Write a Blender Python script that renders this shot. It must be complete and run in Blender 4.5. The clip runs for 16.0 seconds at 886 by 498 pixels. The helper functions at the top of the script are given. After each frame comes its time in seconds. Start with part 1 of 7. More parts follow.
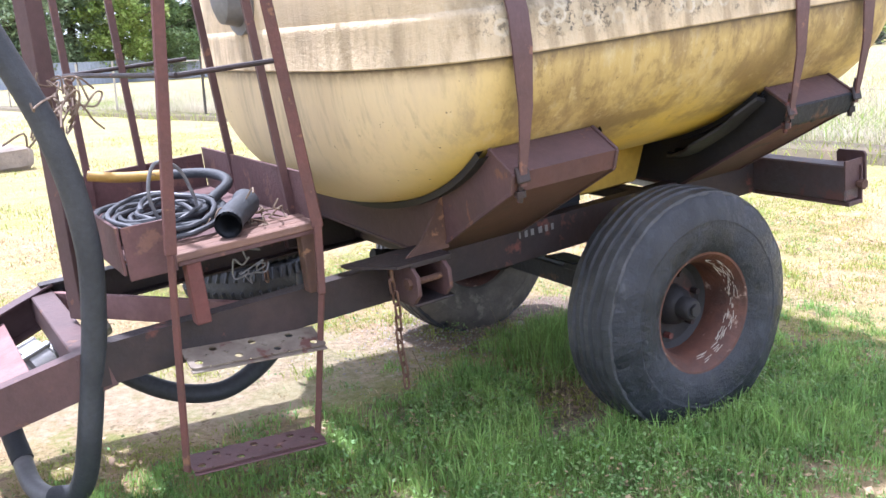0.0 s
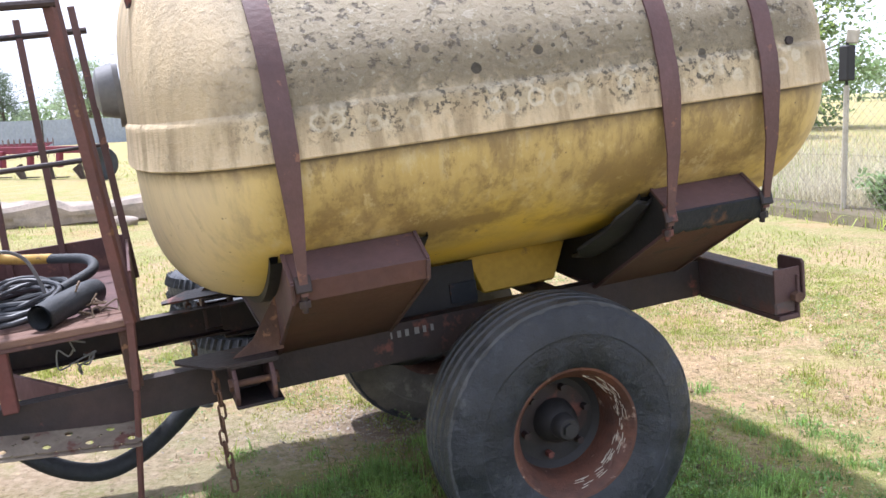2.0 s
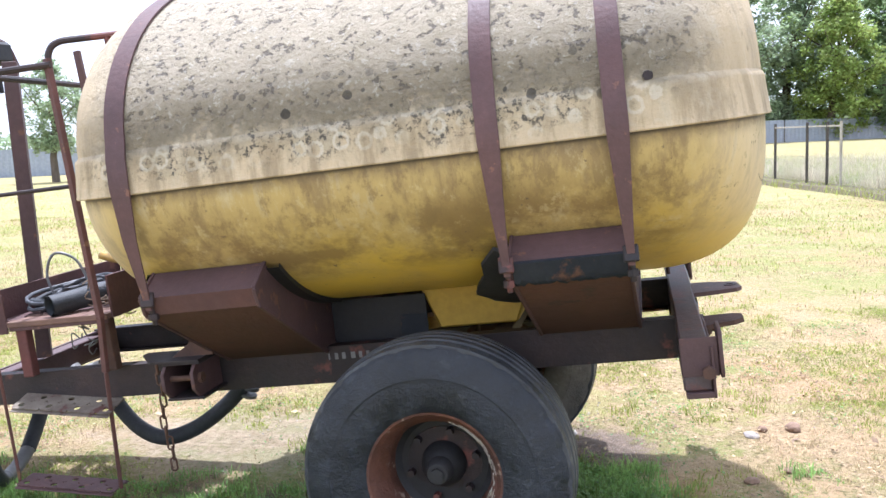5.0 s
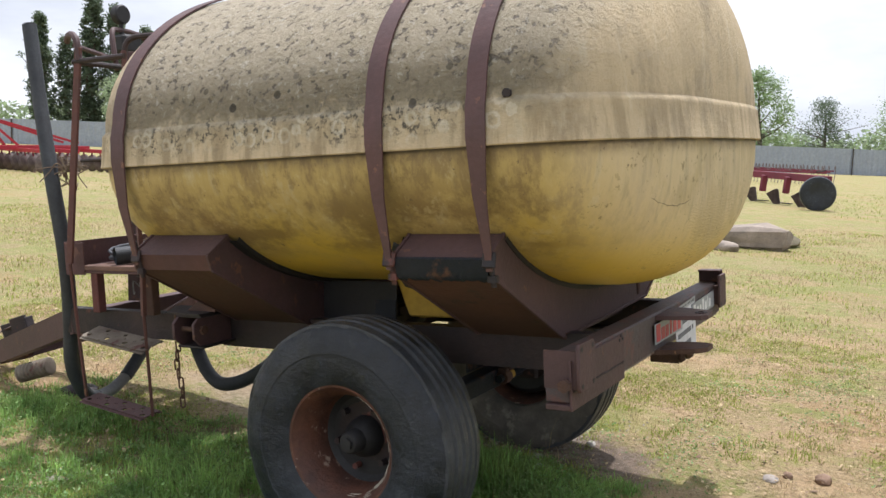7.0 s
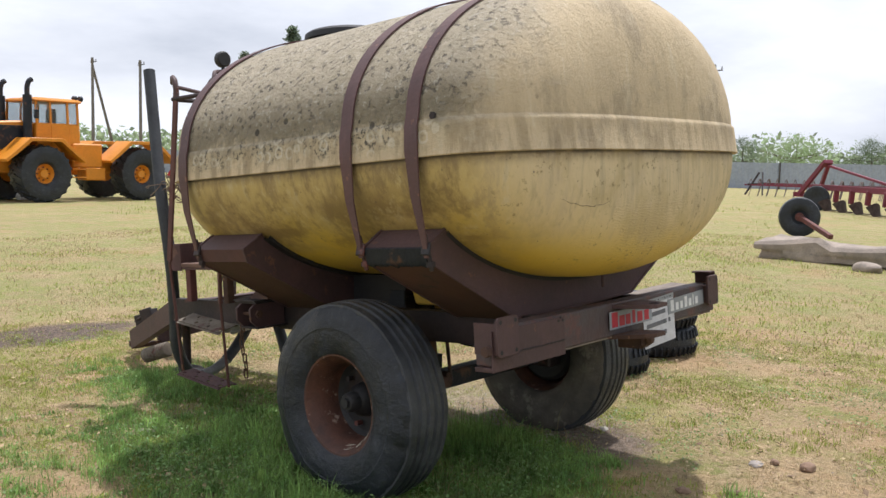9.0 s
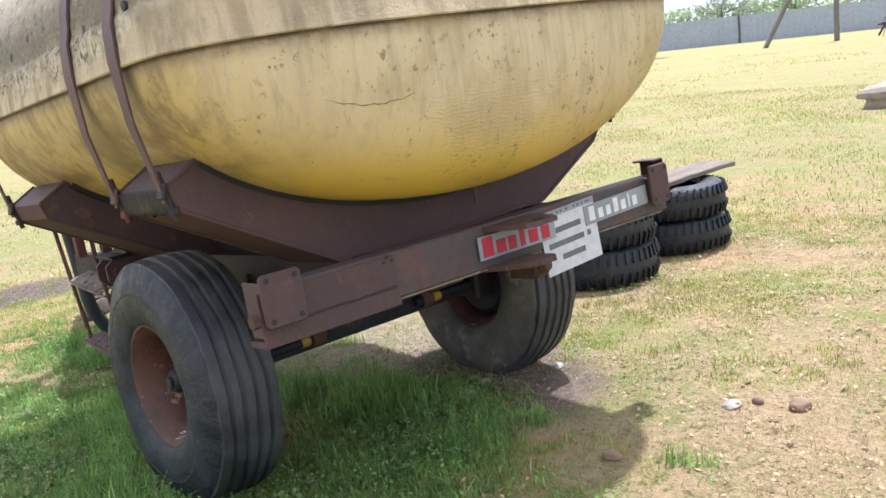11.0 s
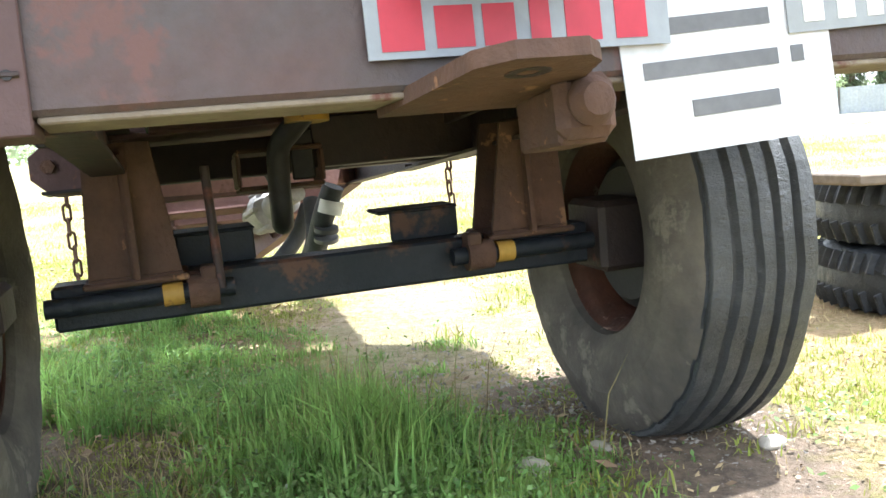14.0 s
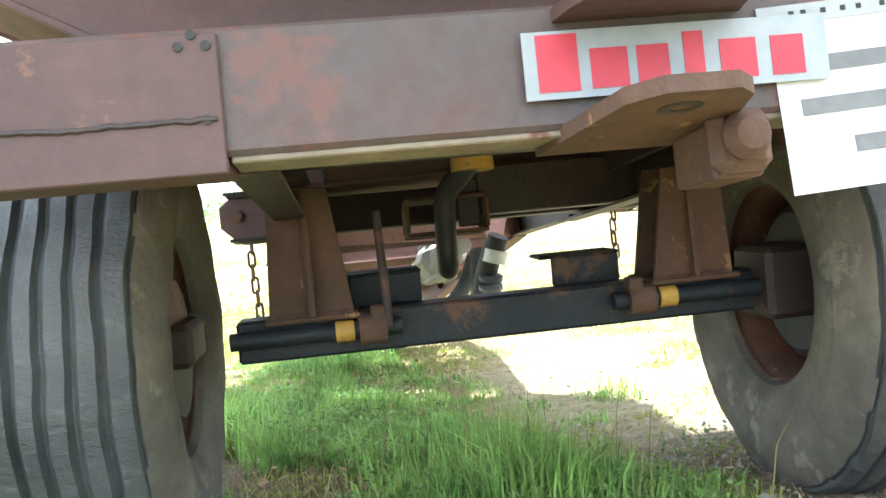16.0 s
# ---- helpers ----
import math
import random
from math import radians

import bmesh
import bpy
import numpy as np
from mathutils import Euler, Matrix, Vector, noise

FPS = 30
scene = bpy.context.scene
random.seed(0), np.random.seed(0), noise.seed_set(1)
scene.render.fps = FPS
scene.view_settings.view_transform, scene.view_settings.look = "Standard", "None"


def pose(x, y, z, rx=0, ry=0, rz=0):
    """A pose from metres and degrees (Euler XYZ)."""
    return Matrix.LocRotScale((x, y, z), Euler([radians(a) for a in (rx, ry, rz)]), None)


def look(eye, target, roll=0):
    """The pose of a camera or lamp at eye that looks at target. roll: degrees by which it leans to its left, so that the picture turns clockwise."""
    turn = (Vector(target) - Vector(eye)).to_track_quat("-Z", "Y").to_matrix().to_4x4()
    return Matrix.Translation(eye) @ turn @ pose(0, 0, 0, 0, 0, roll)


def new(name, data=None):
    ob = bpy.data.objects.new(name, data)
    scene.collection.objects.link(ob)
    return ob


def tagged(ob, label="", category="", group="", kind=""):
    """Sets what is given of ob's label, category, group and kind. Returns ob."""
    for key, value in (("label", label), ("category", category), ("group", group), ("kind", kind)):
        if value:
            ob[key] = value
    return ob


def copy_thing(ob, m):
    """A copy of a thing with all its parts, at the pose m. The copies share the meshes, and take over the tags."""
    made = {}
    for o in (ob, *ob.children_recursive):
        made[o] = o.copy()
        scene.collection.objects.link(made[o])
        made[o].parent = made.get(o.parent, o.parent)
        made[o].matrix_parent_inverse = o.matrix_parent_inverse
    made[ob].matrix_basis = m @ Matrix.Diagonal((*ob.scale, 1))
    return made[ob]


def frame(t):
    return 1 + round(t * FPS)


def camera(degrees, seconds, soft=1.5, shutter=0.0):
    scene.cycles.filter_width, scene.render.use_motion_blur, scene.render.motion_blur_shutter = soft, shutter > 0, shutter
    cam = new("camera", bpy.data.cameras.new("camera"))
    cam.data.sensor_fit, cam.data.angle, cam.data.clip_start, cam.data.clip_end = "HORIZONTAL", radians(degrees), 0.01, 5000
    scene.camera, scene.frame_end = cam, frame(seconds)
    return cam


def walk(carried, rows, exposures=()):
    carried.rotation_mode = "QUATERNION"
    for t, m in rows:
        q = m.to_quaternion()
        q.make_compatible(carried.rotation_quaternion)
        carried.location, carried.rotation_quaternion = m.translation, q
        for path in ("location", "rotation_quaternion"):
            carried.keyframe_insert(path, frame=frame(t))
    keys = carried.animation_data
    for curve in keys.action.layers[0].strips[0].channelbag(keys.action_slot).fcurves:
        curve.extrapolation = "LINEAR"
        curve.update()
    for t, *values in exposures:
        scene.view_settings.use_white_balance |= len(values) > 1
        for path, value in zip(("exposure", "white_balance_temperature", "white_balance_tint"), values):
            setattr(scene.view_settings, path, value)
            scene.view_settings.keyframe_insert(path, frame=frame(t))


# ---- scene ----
cam = camera(51.4, 16.0)
PATH = [
    (0, (-2.503, -3.147, 1.376), (-1.494, -1.473, 0.956), -2.9),
    (0.5, (-2.286, -3.246, 1.433), (-1.224, -1.604, 1.012), -3.3),
    (1, (-1.995, -3.161, 1.439), (-0.923, -1.512, 1.076), -2.3),
    (1.5, (-1.697, -3.303, 1.453), (-0.777, -1.55, 1.166), -3.4),
    (2, (-1.376, -3.495, 1.475), (-0.736, -1.624, 1.176), -2.5),
    (2.5, (-1.043, -3.488, 1.482), (-0.545, -1.585, 1.124), -1.4),
    (3, (-0.708, -3.556, 1.507), (-0.373, -1.614, 1.169), -2.2),
    (3.5, (-0.373, -3.697, 1.519), (-0.3, -1.716, 1.252), -1.6),
    (4, (-0.099, -3.624, 1.509), (-0.168, -1.647, 1.208), -1.1),
    (4.5, (0.231, -3.637, 1.512), (0.045, -1.67, 1.203), -2.3),
    (5, (0.614, -3.674, 1.492), (0.196, -1.732, 1.256), -2.3),
    (5.2, (0.715, -3.606, 1.478), (0.273, -1.671, 1.239), -2.0),
    (7.3, (2.056, -3.437, 1.502), (0.93, -1.796, 1.301), 1.8),
    (7.5, (2.195, -3.422, 1.493), (0.988, -1.836, 1.323), 1.3),
    (8, (2.535, -3.441, 1.481), (1.215, -1.944, 1.359), 0.2),
    (8.5, (2.748, -3.583, 1.455), (1.42, -2.096, 1.296), 1.7),
    (9, (2.94, -3.537, 1.476), (1.609, -2.056, 1.288), 1.3),
    (9.5, (3.145, -3.231, 1.456), (1.805, -1.764, 1.23), -1.7),
    (9.7, (3.185, -3.133, 1.454), (1.846, -1.668, 1.206), -2.7),
    (11.8, (2.748, -1.223, 1.339), (1.097, -0.197, 0.867), -8.5),
    (12, (2.66, -1.047, 1.305), (0.968, -0.085, 0.841), -8.7),
    (12.5, (2.475, -0.748, 1.291), (0.635, -0.091, 0.863), -7.0),
    (13, (2.051, -0.517, 1.128), (0.167, -0.018, 0.678), -3.8),
    (13.5, (1.844, -0.374, 0.823), (-0.057, 0.136, 0.47), -2.9),
    (14, (1.81, -0.308, 0.68), (-0.094, 0.252, 0.429), -3.9),
    (14.5, (1.83, -0.251, 0.684), (-0.067, 0.359, 0.521), -3.5),
    (15, (1.829, -0.231, 0.655), (-0.071, 0.381, 0.533), -3.3),
    (15.5, (1.834, -0.26, 0.651), (-0.11, 0.199, 0.554), -4.6),
    (16, (1.863, -0.309, 0.653), (-0.122, -0.092, 0.554), -4.2),
]
walk(cam, [(t, look(eye, target, roll)) for t, eye, target, roll in PATH],
     [(0, 1.42, 5600, 22), (0.5, 1.42, 5600, 22), (1, 1.35, 5650, 21), (1.5, 1.24, 5700, 20), (2, 0.88, 5800, 18), (2.5, 1.10, 5700, 18), (3.0, 1.30, 5600, 18), (3.5, 1.08, 5700, 17), (4.0, 0.58, 5700, 15), (4.5, 1.02, 5500, 16), (5, 1.04, 5600, 17), (7.3, 0.13, 6250, 13), (8.0, 0.02, 6250, 13), (8.5, -0.12, 6250, 13), (9.0, 0.05, 6250, 13), (9.7, 0.12, 6300, 13), (11.8, 1.16, 5650, 14), (13, 1.38, 5700, 12), (13.5, 2.10, 6000, 9), (14.5, 2.02, 6000, 8), (15.5, 2.05, 5900, 6), (16, 2.50, 5950, 3)])

# ---- sky, sun ----
world = bpy.data.worlds.new("world")
scene.world = world
world.use_nodes = True
wn = world.node_tree
SUN = Vector((-0.11, 0.34, 1.0)).normalized()
sky = wn.nodes.new("ShaderNodeTexSky")
sky.sky_type, sky.sun_disc = "NISHITA", False
sky.sun_elevation = math.asin(SUN.z)
sky.sun_rotation = math.atan2(SUN.x, SUN.y)
sky.air_density, sky.dust_density, sky.ozone_density = 1.0, 6.0, 1.0
# thin bright cloud over most of the sky
geo = wn.nodes.new("ShaderNodeTexCoord")
mp = wn.nodes.new("ShaderNodeMapping")
mp.inputs["Scale"].default_value = (1.0, 1.0, 3.2)
cl = wn.nodes.new("ShaderNodeTexNoise")
cl.inputs["Scale"].default_value, cl.inputs["Detail"].default_value, cl.inputs["Roughness"].default_value = 2.2, 7.0, 0.55
ramp = wn.nodes.new("ShaderNodeValToRGB")
ramp.color_ramp.elements[0].position, ramp.color_ramp.elements[0].color = 0.32, (7.2, 7.7, 8.5, 1)
ramp.color_ramp.elements[1].position, ramp.color_ramp.elements[1].color = 0.70, (13.6, 13.9, 14.3, 1)
mixw = wn.nodes.new("ShaderNodeMix")
mixw.data_type = "RGBA"
mixw.inputs["Factor"].default_value = 0.88
bgn = wn.nodes["Background"]
wn.links.new(geo.outputs["Generated"], mp.inputs["Vector"])
wn.links.new(mp.outputs["Vector"], cl.inputs["Vector"])
wn.links.new(cl.outputs["Fac"], ramp.inputs["Fac"])
wn.links.new(sky.outputs["Color"], mixw.inputs["A"])
wn.links.new(ramp.outputs["Color"], mixw.inputs["B"])
wn.links.new(mixw.outputs["Result"], bgn.inputs["Color"])
bgn.inputs["Strength"].default_value = 0.094

sun_data = bpy.data.lights.new("sun", "SUN")
sun_data.energy, sun_data.angle, sun_data.color = 4.35, radians(1.5), (1.0, 0.975, 0.94)
sun = new("sun", sun_data)
sun.matrix_world = look(SUN * 50, (0, 0, 0))


# ---- materials ----
def material(name, base, alt=None, rough=0.7, metal=0.0, scale=6.0, detail=6.0, bump=0.15, bump_scale=60.0, spots=None, thin=0.0,
             spot_scale=25.0, spot_cut=0.62, island=0.0, stretch=(1, 1, 1), spec=0.4):
    """Two-scale mottled surface: base and alt mixed by broad noise, a finer grain, spots of a third colour, fine relief."""
    m = bpy.data.materials.new(name)
    m.use_nodes = True
    nt, b = m.node_tree, m.node_tree.nodes["Principled BSDF"]
    b.inputs["Roughness"].default_value, b.inputs["Metallic"].default_value = rough, metal
    b.inputs["Specular IOR Level"].default_value = spec
    tc = nt.nodes.new("ShaderNodeTexCoord")
    mapping = nt.nodes.new("ShaderNodeMapping")
    mapping.inputs["Scale"].default_value = stretch
    nt.links.new(tc.outputs["Object"], mapping.inputs["Vector"])
    vec = mapping.outputs["Vector"]

    def tex(s, d=6.0, r=0.6):
        n = nt.nodes.new("ShaderNodeTexNoise")
        n.inputs["Scale"].default_value, n.inputs["Detail"].default_value, n.inputs["Roughness"].default_value = s, d, r
        nt.links.new(vec, n.inputs["Vector"])
        return n.outputs["Fac"]

    def span(src, a, z):
        n = nt.nodes.new("ShaderNodeMapRange")
        n.inputs["From Min"].default_value, n.inputs["From Max"].default_value = a, z
        nt.links.new(src, n.inputs["Value"])
        return n.outputs["Result"]

    def blend(f, a, c, how="MIX"):
        n = nt.nodes.new("ShaderNodeMix")
        n.data_type, n.blend_type = "RGBA", how
        for key, v in (("Factor", f), ("A", a), ("B", c)):
            if isinstance(v, (tuple, list)):
                n.inputs[key].default_value = (*v[:3], 1) if len(v) == 3 else v
            elif isinstance(v, (int, float)):
                n.inputs[key].default_value = v
            else:
                nt.links.new(v, n.inputs[key])
        return n.outputs["Result"]

    alt = alt or tuple(0.7 * c for c in base)
    col = blend(span(tex(scale, detail), 0.35, 0.65), base, alt)
    col = blend(span(tex(scale * 9, 4.0), 0.3, 0.75), col, blend(0.45, col, tuple(0.5 * c for c in base)))
    if spots:
        col = blend(span(tex(spot_scale, 5.0, 0.65), spot_cut, spot_cut + 0.06), col, spots)
    if island:
        g = nt.nodes.new("ShaderNodeNewGeometry")
        hsv = nt.nodes.new("ShaderNodeHueSaturation")
        nt.links.new(span_out(nt, g.outputs["Random Per Island"], 1 - island, 1 + island), hsv.inputs["Value"])
        nt.links.new(span_out(nt, g.outputs["Random Per Island"], 0.485, 0.515), hsv.inputs["Hue"])
        nt.links.new(col, hsv.inputs["Color"])
        col = hsv.outputs["Color"]
    nt.links.new(col, b.inputs["Base Color"])
    if thin:
        tl = nt.nodes.new("ShaderNodeBsdfTranslucent")
        ms = nt.nodes.new("ShaderNodeMixShader")
        ms.inputs["Fac"].default_value = thin
        nt.links.new(col, tl.inputs["Color"])
        nt.links.new(b.outputs["BSDF"], ms.inputs[1])
        nt.links.new(tl.outputs["BSDF"], ms.inputs[2])
        nt.links.new(ms.outputs["Shader"], nt.nodes["Material Output"].inputs["Surface"])
    if bump:
        bp = nt.nodes.new("ShaderNodeBump")
        bp.inputs["Strength"].default_value, bp.inputs["Distance"].default_value = bump, 0.01
        nt.links.new(tex(bump_scale, 5.0), bp.inputs["Height"])
        nt.links.new(bp.outputs["Normal"], b.inputs["Normal"])
    nt.links.new(span(tex(scale * 4, 4.0), -0.6, 1.6), b.inputs["Roughness"]) if rough is None else None
    return m


def span_out(nt, src, a, z):
    n = nt.nodes.new("ShaderNodeMapRange")
    n.inputs["To Min"].default_value, n.inputs["To Max"].default_value = a, z
    nt.links.new(src, n.inputs["Value"])
    return n.outputs["Result"]


M_BROWN = material("brown_primer", (0.100, 0.055, 0.054), (0.070, 0.042, 0.042), 0.62, 0.0, 4.0, spots=(0.14, 0.070, 0.046), spot_scale=14, bump=0.25)
M_DARK = material("dark_chassis_paint", (0.022, 0.019, 0.021), (0.050, 0.031, 0.029), 0.6, 0.0, 3.0, spots=(0.14, 0.050, 0.040), spot_scale=5, spot_cut=0.60, bump=0.35)
M_BEAM = material("worn_beam_paint", (0.088, 0.052, 0.050), (0.074, 0.066, 0.070), 0.6, 0.0, 4.0, spots=(0.106, 0.054, 0.049), spot_scale=7, spot_cut=0.54, bump=0.35)
M_RUST = material("rust", (0.128, 0.068, 0.046), (0.058, 0.036, 0.030), 0.85, 0.0, 5.0, spots=(0.23, 0.125, 0.068), spot_scale=18, bump=0.5)
M_REDRUST = material("faded_red_paint", (0.155, 0.052, 0.046), (0.105, 0.046, 0.040), 0.75, 0.0, 7.0, spots=(0.22, 0.07, 0.055), spot_scale=9, spot_cut=0.60, bump=0.3)
M_STRAP = material("strap_paint", (0.125, 0.065, 0.062), (0.09, 0.05, 0.05), 0.55, 0.0, 6.0, spots=(0.2, 0.10, 0.07), spot_scale=20, bump=0.2)
M_BLACK = material("black_steel", (0.011, 0.016, 0.024), (0.020, 0.024, 0.032), 0.55, 0.0, 5.0, spots=(0.085, 0.045, 0.032), spot_scale=6, spot_cut=0.57, bump=0.35, spec=0.3)
M_DUSTRUB = material("dusty_rubber", (0.185, 0.165, 0.138), (0.085, 0.080, 0.074), 0.88, 0.0, 6.0, spots=(0.205, 0.185, 0.155), spot_scale=9, spot_cut=0.58, bump=0.4, bump_scale=90, spec=0.2)
M_HOSE = material("black_hose_rubber", (0.030, 0.034, 0.040), (0.050, 0.055, 0.062), 0.6, 0.0, 7.0, bump=0.3, bump_scale=120)
M_GREYHOSE = material("grey_plastic_hose", (0.22, 0.22, 0.22), (0.12, 0.12, 0.125), 0.45, 0.0, 6.0, bump=0.1)
M_DARKHOSE = material("dark_grey_hose", (0.085, 0.090, 0.10), (0.05, 0.053, 0.060), 0.5, 0.0, 6.0, bump=0.1)
M_YELLOWPIPE = material("yellow_paint", (0.48, 0.29, 0.05), (0.34, 0.20, 0.05), 0.55, 0.0, 8.0, spots=(0.14, 0.085, 0.05), bump=0.2)
M_GALV = material("grey_cast_metal", (0.42, 0.42, 0.42), (0.28, 0.27, 0.26), 0.5, 0.3, 8.0, bump=0.2)
M_CHAIN = material("rusty_chain", (0.15, 0.08, 0.05), (0.10, 0.06, 0.045), 0.7, 0.3, 30.0, bump=0.2)
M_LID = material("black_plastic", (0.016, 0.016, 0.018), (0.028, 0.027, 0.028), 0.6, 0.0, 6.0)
M_WIRE = material("dry_wire", (0.16, 0.11, 0.08), (0.22, 0.17, 0.12), 0.8, 0.0, 20.0, bump=0)
M_SIGN = material("pale_sign_film", (0.31, 0.34, 0.38), (0.27, 0.30, 0.34), 0.4, 0.0, 3.0, bump=0.05)
M_SIGNGREY = material("grey_sign_film", (0.32, 0.34, 0.36), (0.27, 0.29, 0.31), 0.4, 0.0, 3.0, bump=0.05)
M_RED = material("red_vinyl", (0.48, 0.03, 0.06), (0.44, 0.03, 0.055), 0.4, 0.0, 3.0, bump=0)
M_WHITE = material("white_vinyl", (0.78, 0.79, 0.80), (0.74, 0.75, 0.76), 0.4, 0.0, 3.0, bump=0)
M_PAPER = material("white_paper", (0.63, 0.64, 0.675), (0.59, 0.60, 0.64), 0.5, 0.0, 4.0, bump=0.04, bump_scale=20)
M_INK = material("grey_ink", (0.13, 0.135, 0.15), (0.17, 0.175, 0.19), 0.7, 0.0, 4.0, bump=0)
M_ORANGE = material("orange_tractor_paint", (0.72, 0.27, 0.02), (0.62, 0.23, 0.02), 0.45, 0.0, 3.0, bump=0.05)
M_TRAY = material("dull_tray_paint", (0.125, 0.062, 0.060), (0.088, 0.050, 0.048), 0.75, 0.0, 6.0, spots=(0.16, 0.085, 0.065), spot_scale=10, spot_cut=0.58, bump=0.35)
M_TRAYBOARD = material("worn_tray_board", (0.23, 0.135, 0.10), (0.14, 0.085, 0.07), 0.85, 0.0, 6.0, stretch=(1, 6, 6), spots=(0.30, 0.21, 0.15), spot_scale=14, bump=0.4)
M_CRADLERUST = material("rusty_cradle_underside", (0.120, 0.056, 0.044), (0.085, 0.046, 0.042), 0.8, 0.0, 3.0, spots=(0.06, 0.040, 0.036), spot_scale=8, spot_cut=0.60, bump=0.3)
M_RIM = material("dull_rim_rust", (0.135, 0.055, 0.034), (0.050, 0.026, 0.021), 0.6, 0.0, 8.0, spots=(0.30, 0.22, 0.17), spot_scale=13, spot_cut=0.60, bump=0.5)
M_STEP = material("dusty_step_steel", (0.24, 0.205, 0.16), (0.13, 0.10, 0.08), 0.85, 0.0, 7.0, spots=(0.11, 0.05, 0.04), spot_scale=9, spot_cut=0.58, bump=0.4)
M_POSTRED = material("maroon_post_paint", (0.150, 0.062, 0.052), (0.095, 0.048, 0.042), 0.7, 0.0, 8.0, spots=(0.20, 0.105, 0.06), spot_scale=16, bump=0.35)
# faded primer, paled further so the colour carries sunlight on the drawbar
M_FADED_SUNLIT = material("faded_sunlit_primer", (0.27, 0.155, 0.145), (0.19, 0.10, 0.095), 0.8, 0.0, 5.0, spots=(0.14, 0.075, 0.06), spot_scale=9, spot_cut=0.58, bump=0.3)
M_GLASS = material("cab_glass", (0.75, 0.80, 0.82), (0.68, 0.74, 0.76), 0.05, 0.0, 2.0, bump=0, spec=0.5)
M_GLASS.node_tree.nodes["Principled BSDF"].inputs["Transmission Weight"].default_value = 0.9
M_GLASS.node_tree.nodes["Principled BSDF"].inputs["IOR"].default_value = 1.1
M_PLOUGH = material("crimson_implement_paint", (0.22, 0.03, 0.055), (0.15, 0.03, 0.05), 0.55, 0.0, 4.0, bump=0.1)
M_BRIGHTRED = material("red_implement_paint", (0.50, 0.03, 0.05), (0.38, 0.03, 0.05), 0.5, 0.0, 4.0, bump=0.1)
M_STEEL = material("worn_share_steel", (0.20, 0.16, 0.15), (0.10, 0.07, 0.07), 0.6, 0.3, 6.0, bump=0.2)
M_CONCRETE = material("weathered_concrete", (0.38, 0.315, 0.26), (0.23, 0.195, 0.165), 0.95, 0.0, 4.0, spots=(0.20, 0.18, 0.15), spot_scale=8, bump=0.8, bump_scale=25)
M_POLE = material("pole_concrete", (0.20, 0.18, 0.165), (0.14, 0.13, 0.12), 0.9, 0.0, 2.0, bump=0.3)
M_FENCE = material("grey_fence_sheet", (0.36, 0.40, 0.47), (0.32, 0.36, 0.43), 0.5, 0.2, 0.6, bump=0.05)
M_POST = material("dark_post", (0.06, 0.055, 0.05), (0.10, 0.085, 0.07), 0.8, 0.0, 5.0, bump=0.2)
M_PALEPOST = material("pale_post", (0.52, 0.48, 0.40), (0.35, 0.32, 0.27), 0.85, 0.0, 5.0, bump=0.2)
M_MESH = material("fence_wire", (0.30, 0.29, 0.27), (0.22, 0.20, 0.18), 0.5, 0.5, 8.0, bump=0)
M_KERB = material("dark_earth_kerb", (0.15, 0.115, 0.075), (0.10, 0.095, 0.050), 0.95, 0.0, 5.0, bump=0.8, bump_scale=20)
M_WOOD = material("grey_weathered_board", (0.25, 0.205, 0.165), (0.14, 0.11, 0.09), 0.85, 0.0, 3.0, stretch=(8, 1, 8), bump=0.4)
M_BARK = material("bark", (0.10, 0.08, 0.06), (0.16, 0.13, 0.10), 0.9, 0.0, 5.0, stretch=(1, 1, 0.3), bump=0.8, bump_scale=12)
# leaf and pale leaf greens are lightened to paint distance haze into the crowns
M_LEAF = material("leaf_green", (0.29, 0.385, 0.175), (0.215, 0.305, 0.14), 0.6, 0.0, 0.35, bump=0, thin=0.5, island=0.35)
M_LEAFPALE = material("leaf_pale_green", (0.37, 0.455, 0.275), (0.285, 0.37, 0.215), 0.6, 0.0, 0.35, bump=0, thin=0.5, island=0.35)
M_LEAFBRIGHT = material("leaf_yellow_green", (0.38, 0.46, 0.13), (0.27, 0.37, 0.105), 0.6, 0.0, 0.5, bump=0, thin=0.45, island=0.35)
M_LEAFDARK = material("leaf_dark_green", (0.175, 0.225, 0.145), (0.125, 0.17, 0.105), 0.6, 0.0, 0.35, bump=0, thin=0.45, island=0.30)
M_GRASS = material("fresh_grass", (0.36, 0.53, 0.150), (0.14, 0.26, 0.072), 0.6, 0.0, 5.0, detail=3.0, bump=0, thin=0.55, island=0.40)
M_LAWN = material("lawn_grass", (0.42, 0.46, 0.105), (0.26, 0.30, 0.062), 0.6, 0.0, 4.0, bump=0, thin=0.45, island=0.40)
M_DRYGRASS = material("dry_grass", (0.57, 0.45, 0.265), (0.42, 0.325, 0.17), 0.75, 0.0, 5.0, bump=0, thin=0.4, island=0.40)
M_CLOVER = material("clover_leaf", (0.15, 0.27, 0.085), (0.28, 0.40, 0.135), 0.55, 0.0, 9.0, bump=0, thin=0.35, island=0.45)
M_REED = material("tall_dry_grass", (0.66, 0.60, 0.47), (0.50, 0.47, 0.31), 0.75, 0.0, 0.4, bump=0, thin=0.5, island=0.3)
M_SEED = material("seed_stalk", (0.20, 0.15, 0.08), (0.26, 0.24, 0.10), 0.8, 0.0, 5.0, bump=0, thin=0.3, island=0.3)
M_STONE = material("pale_stone", (0.42, 0.38, 0.33), (0.30, 0.27, 0.24), 0.9, 0.0, 8.0, bump=0.4, island=0.2)
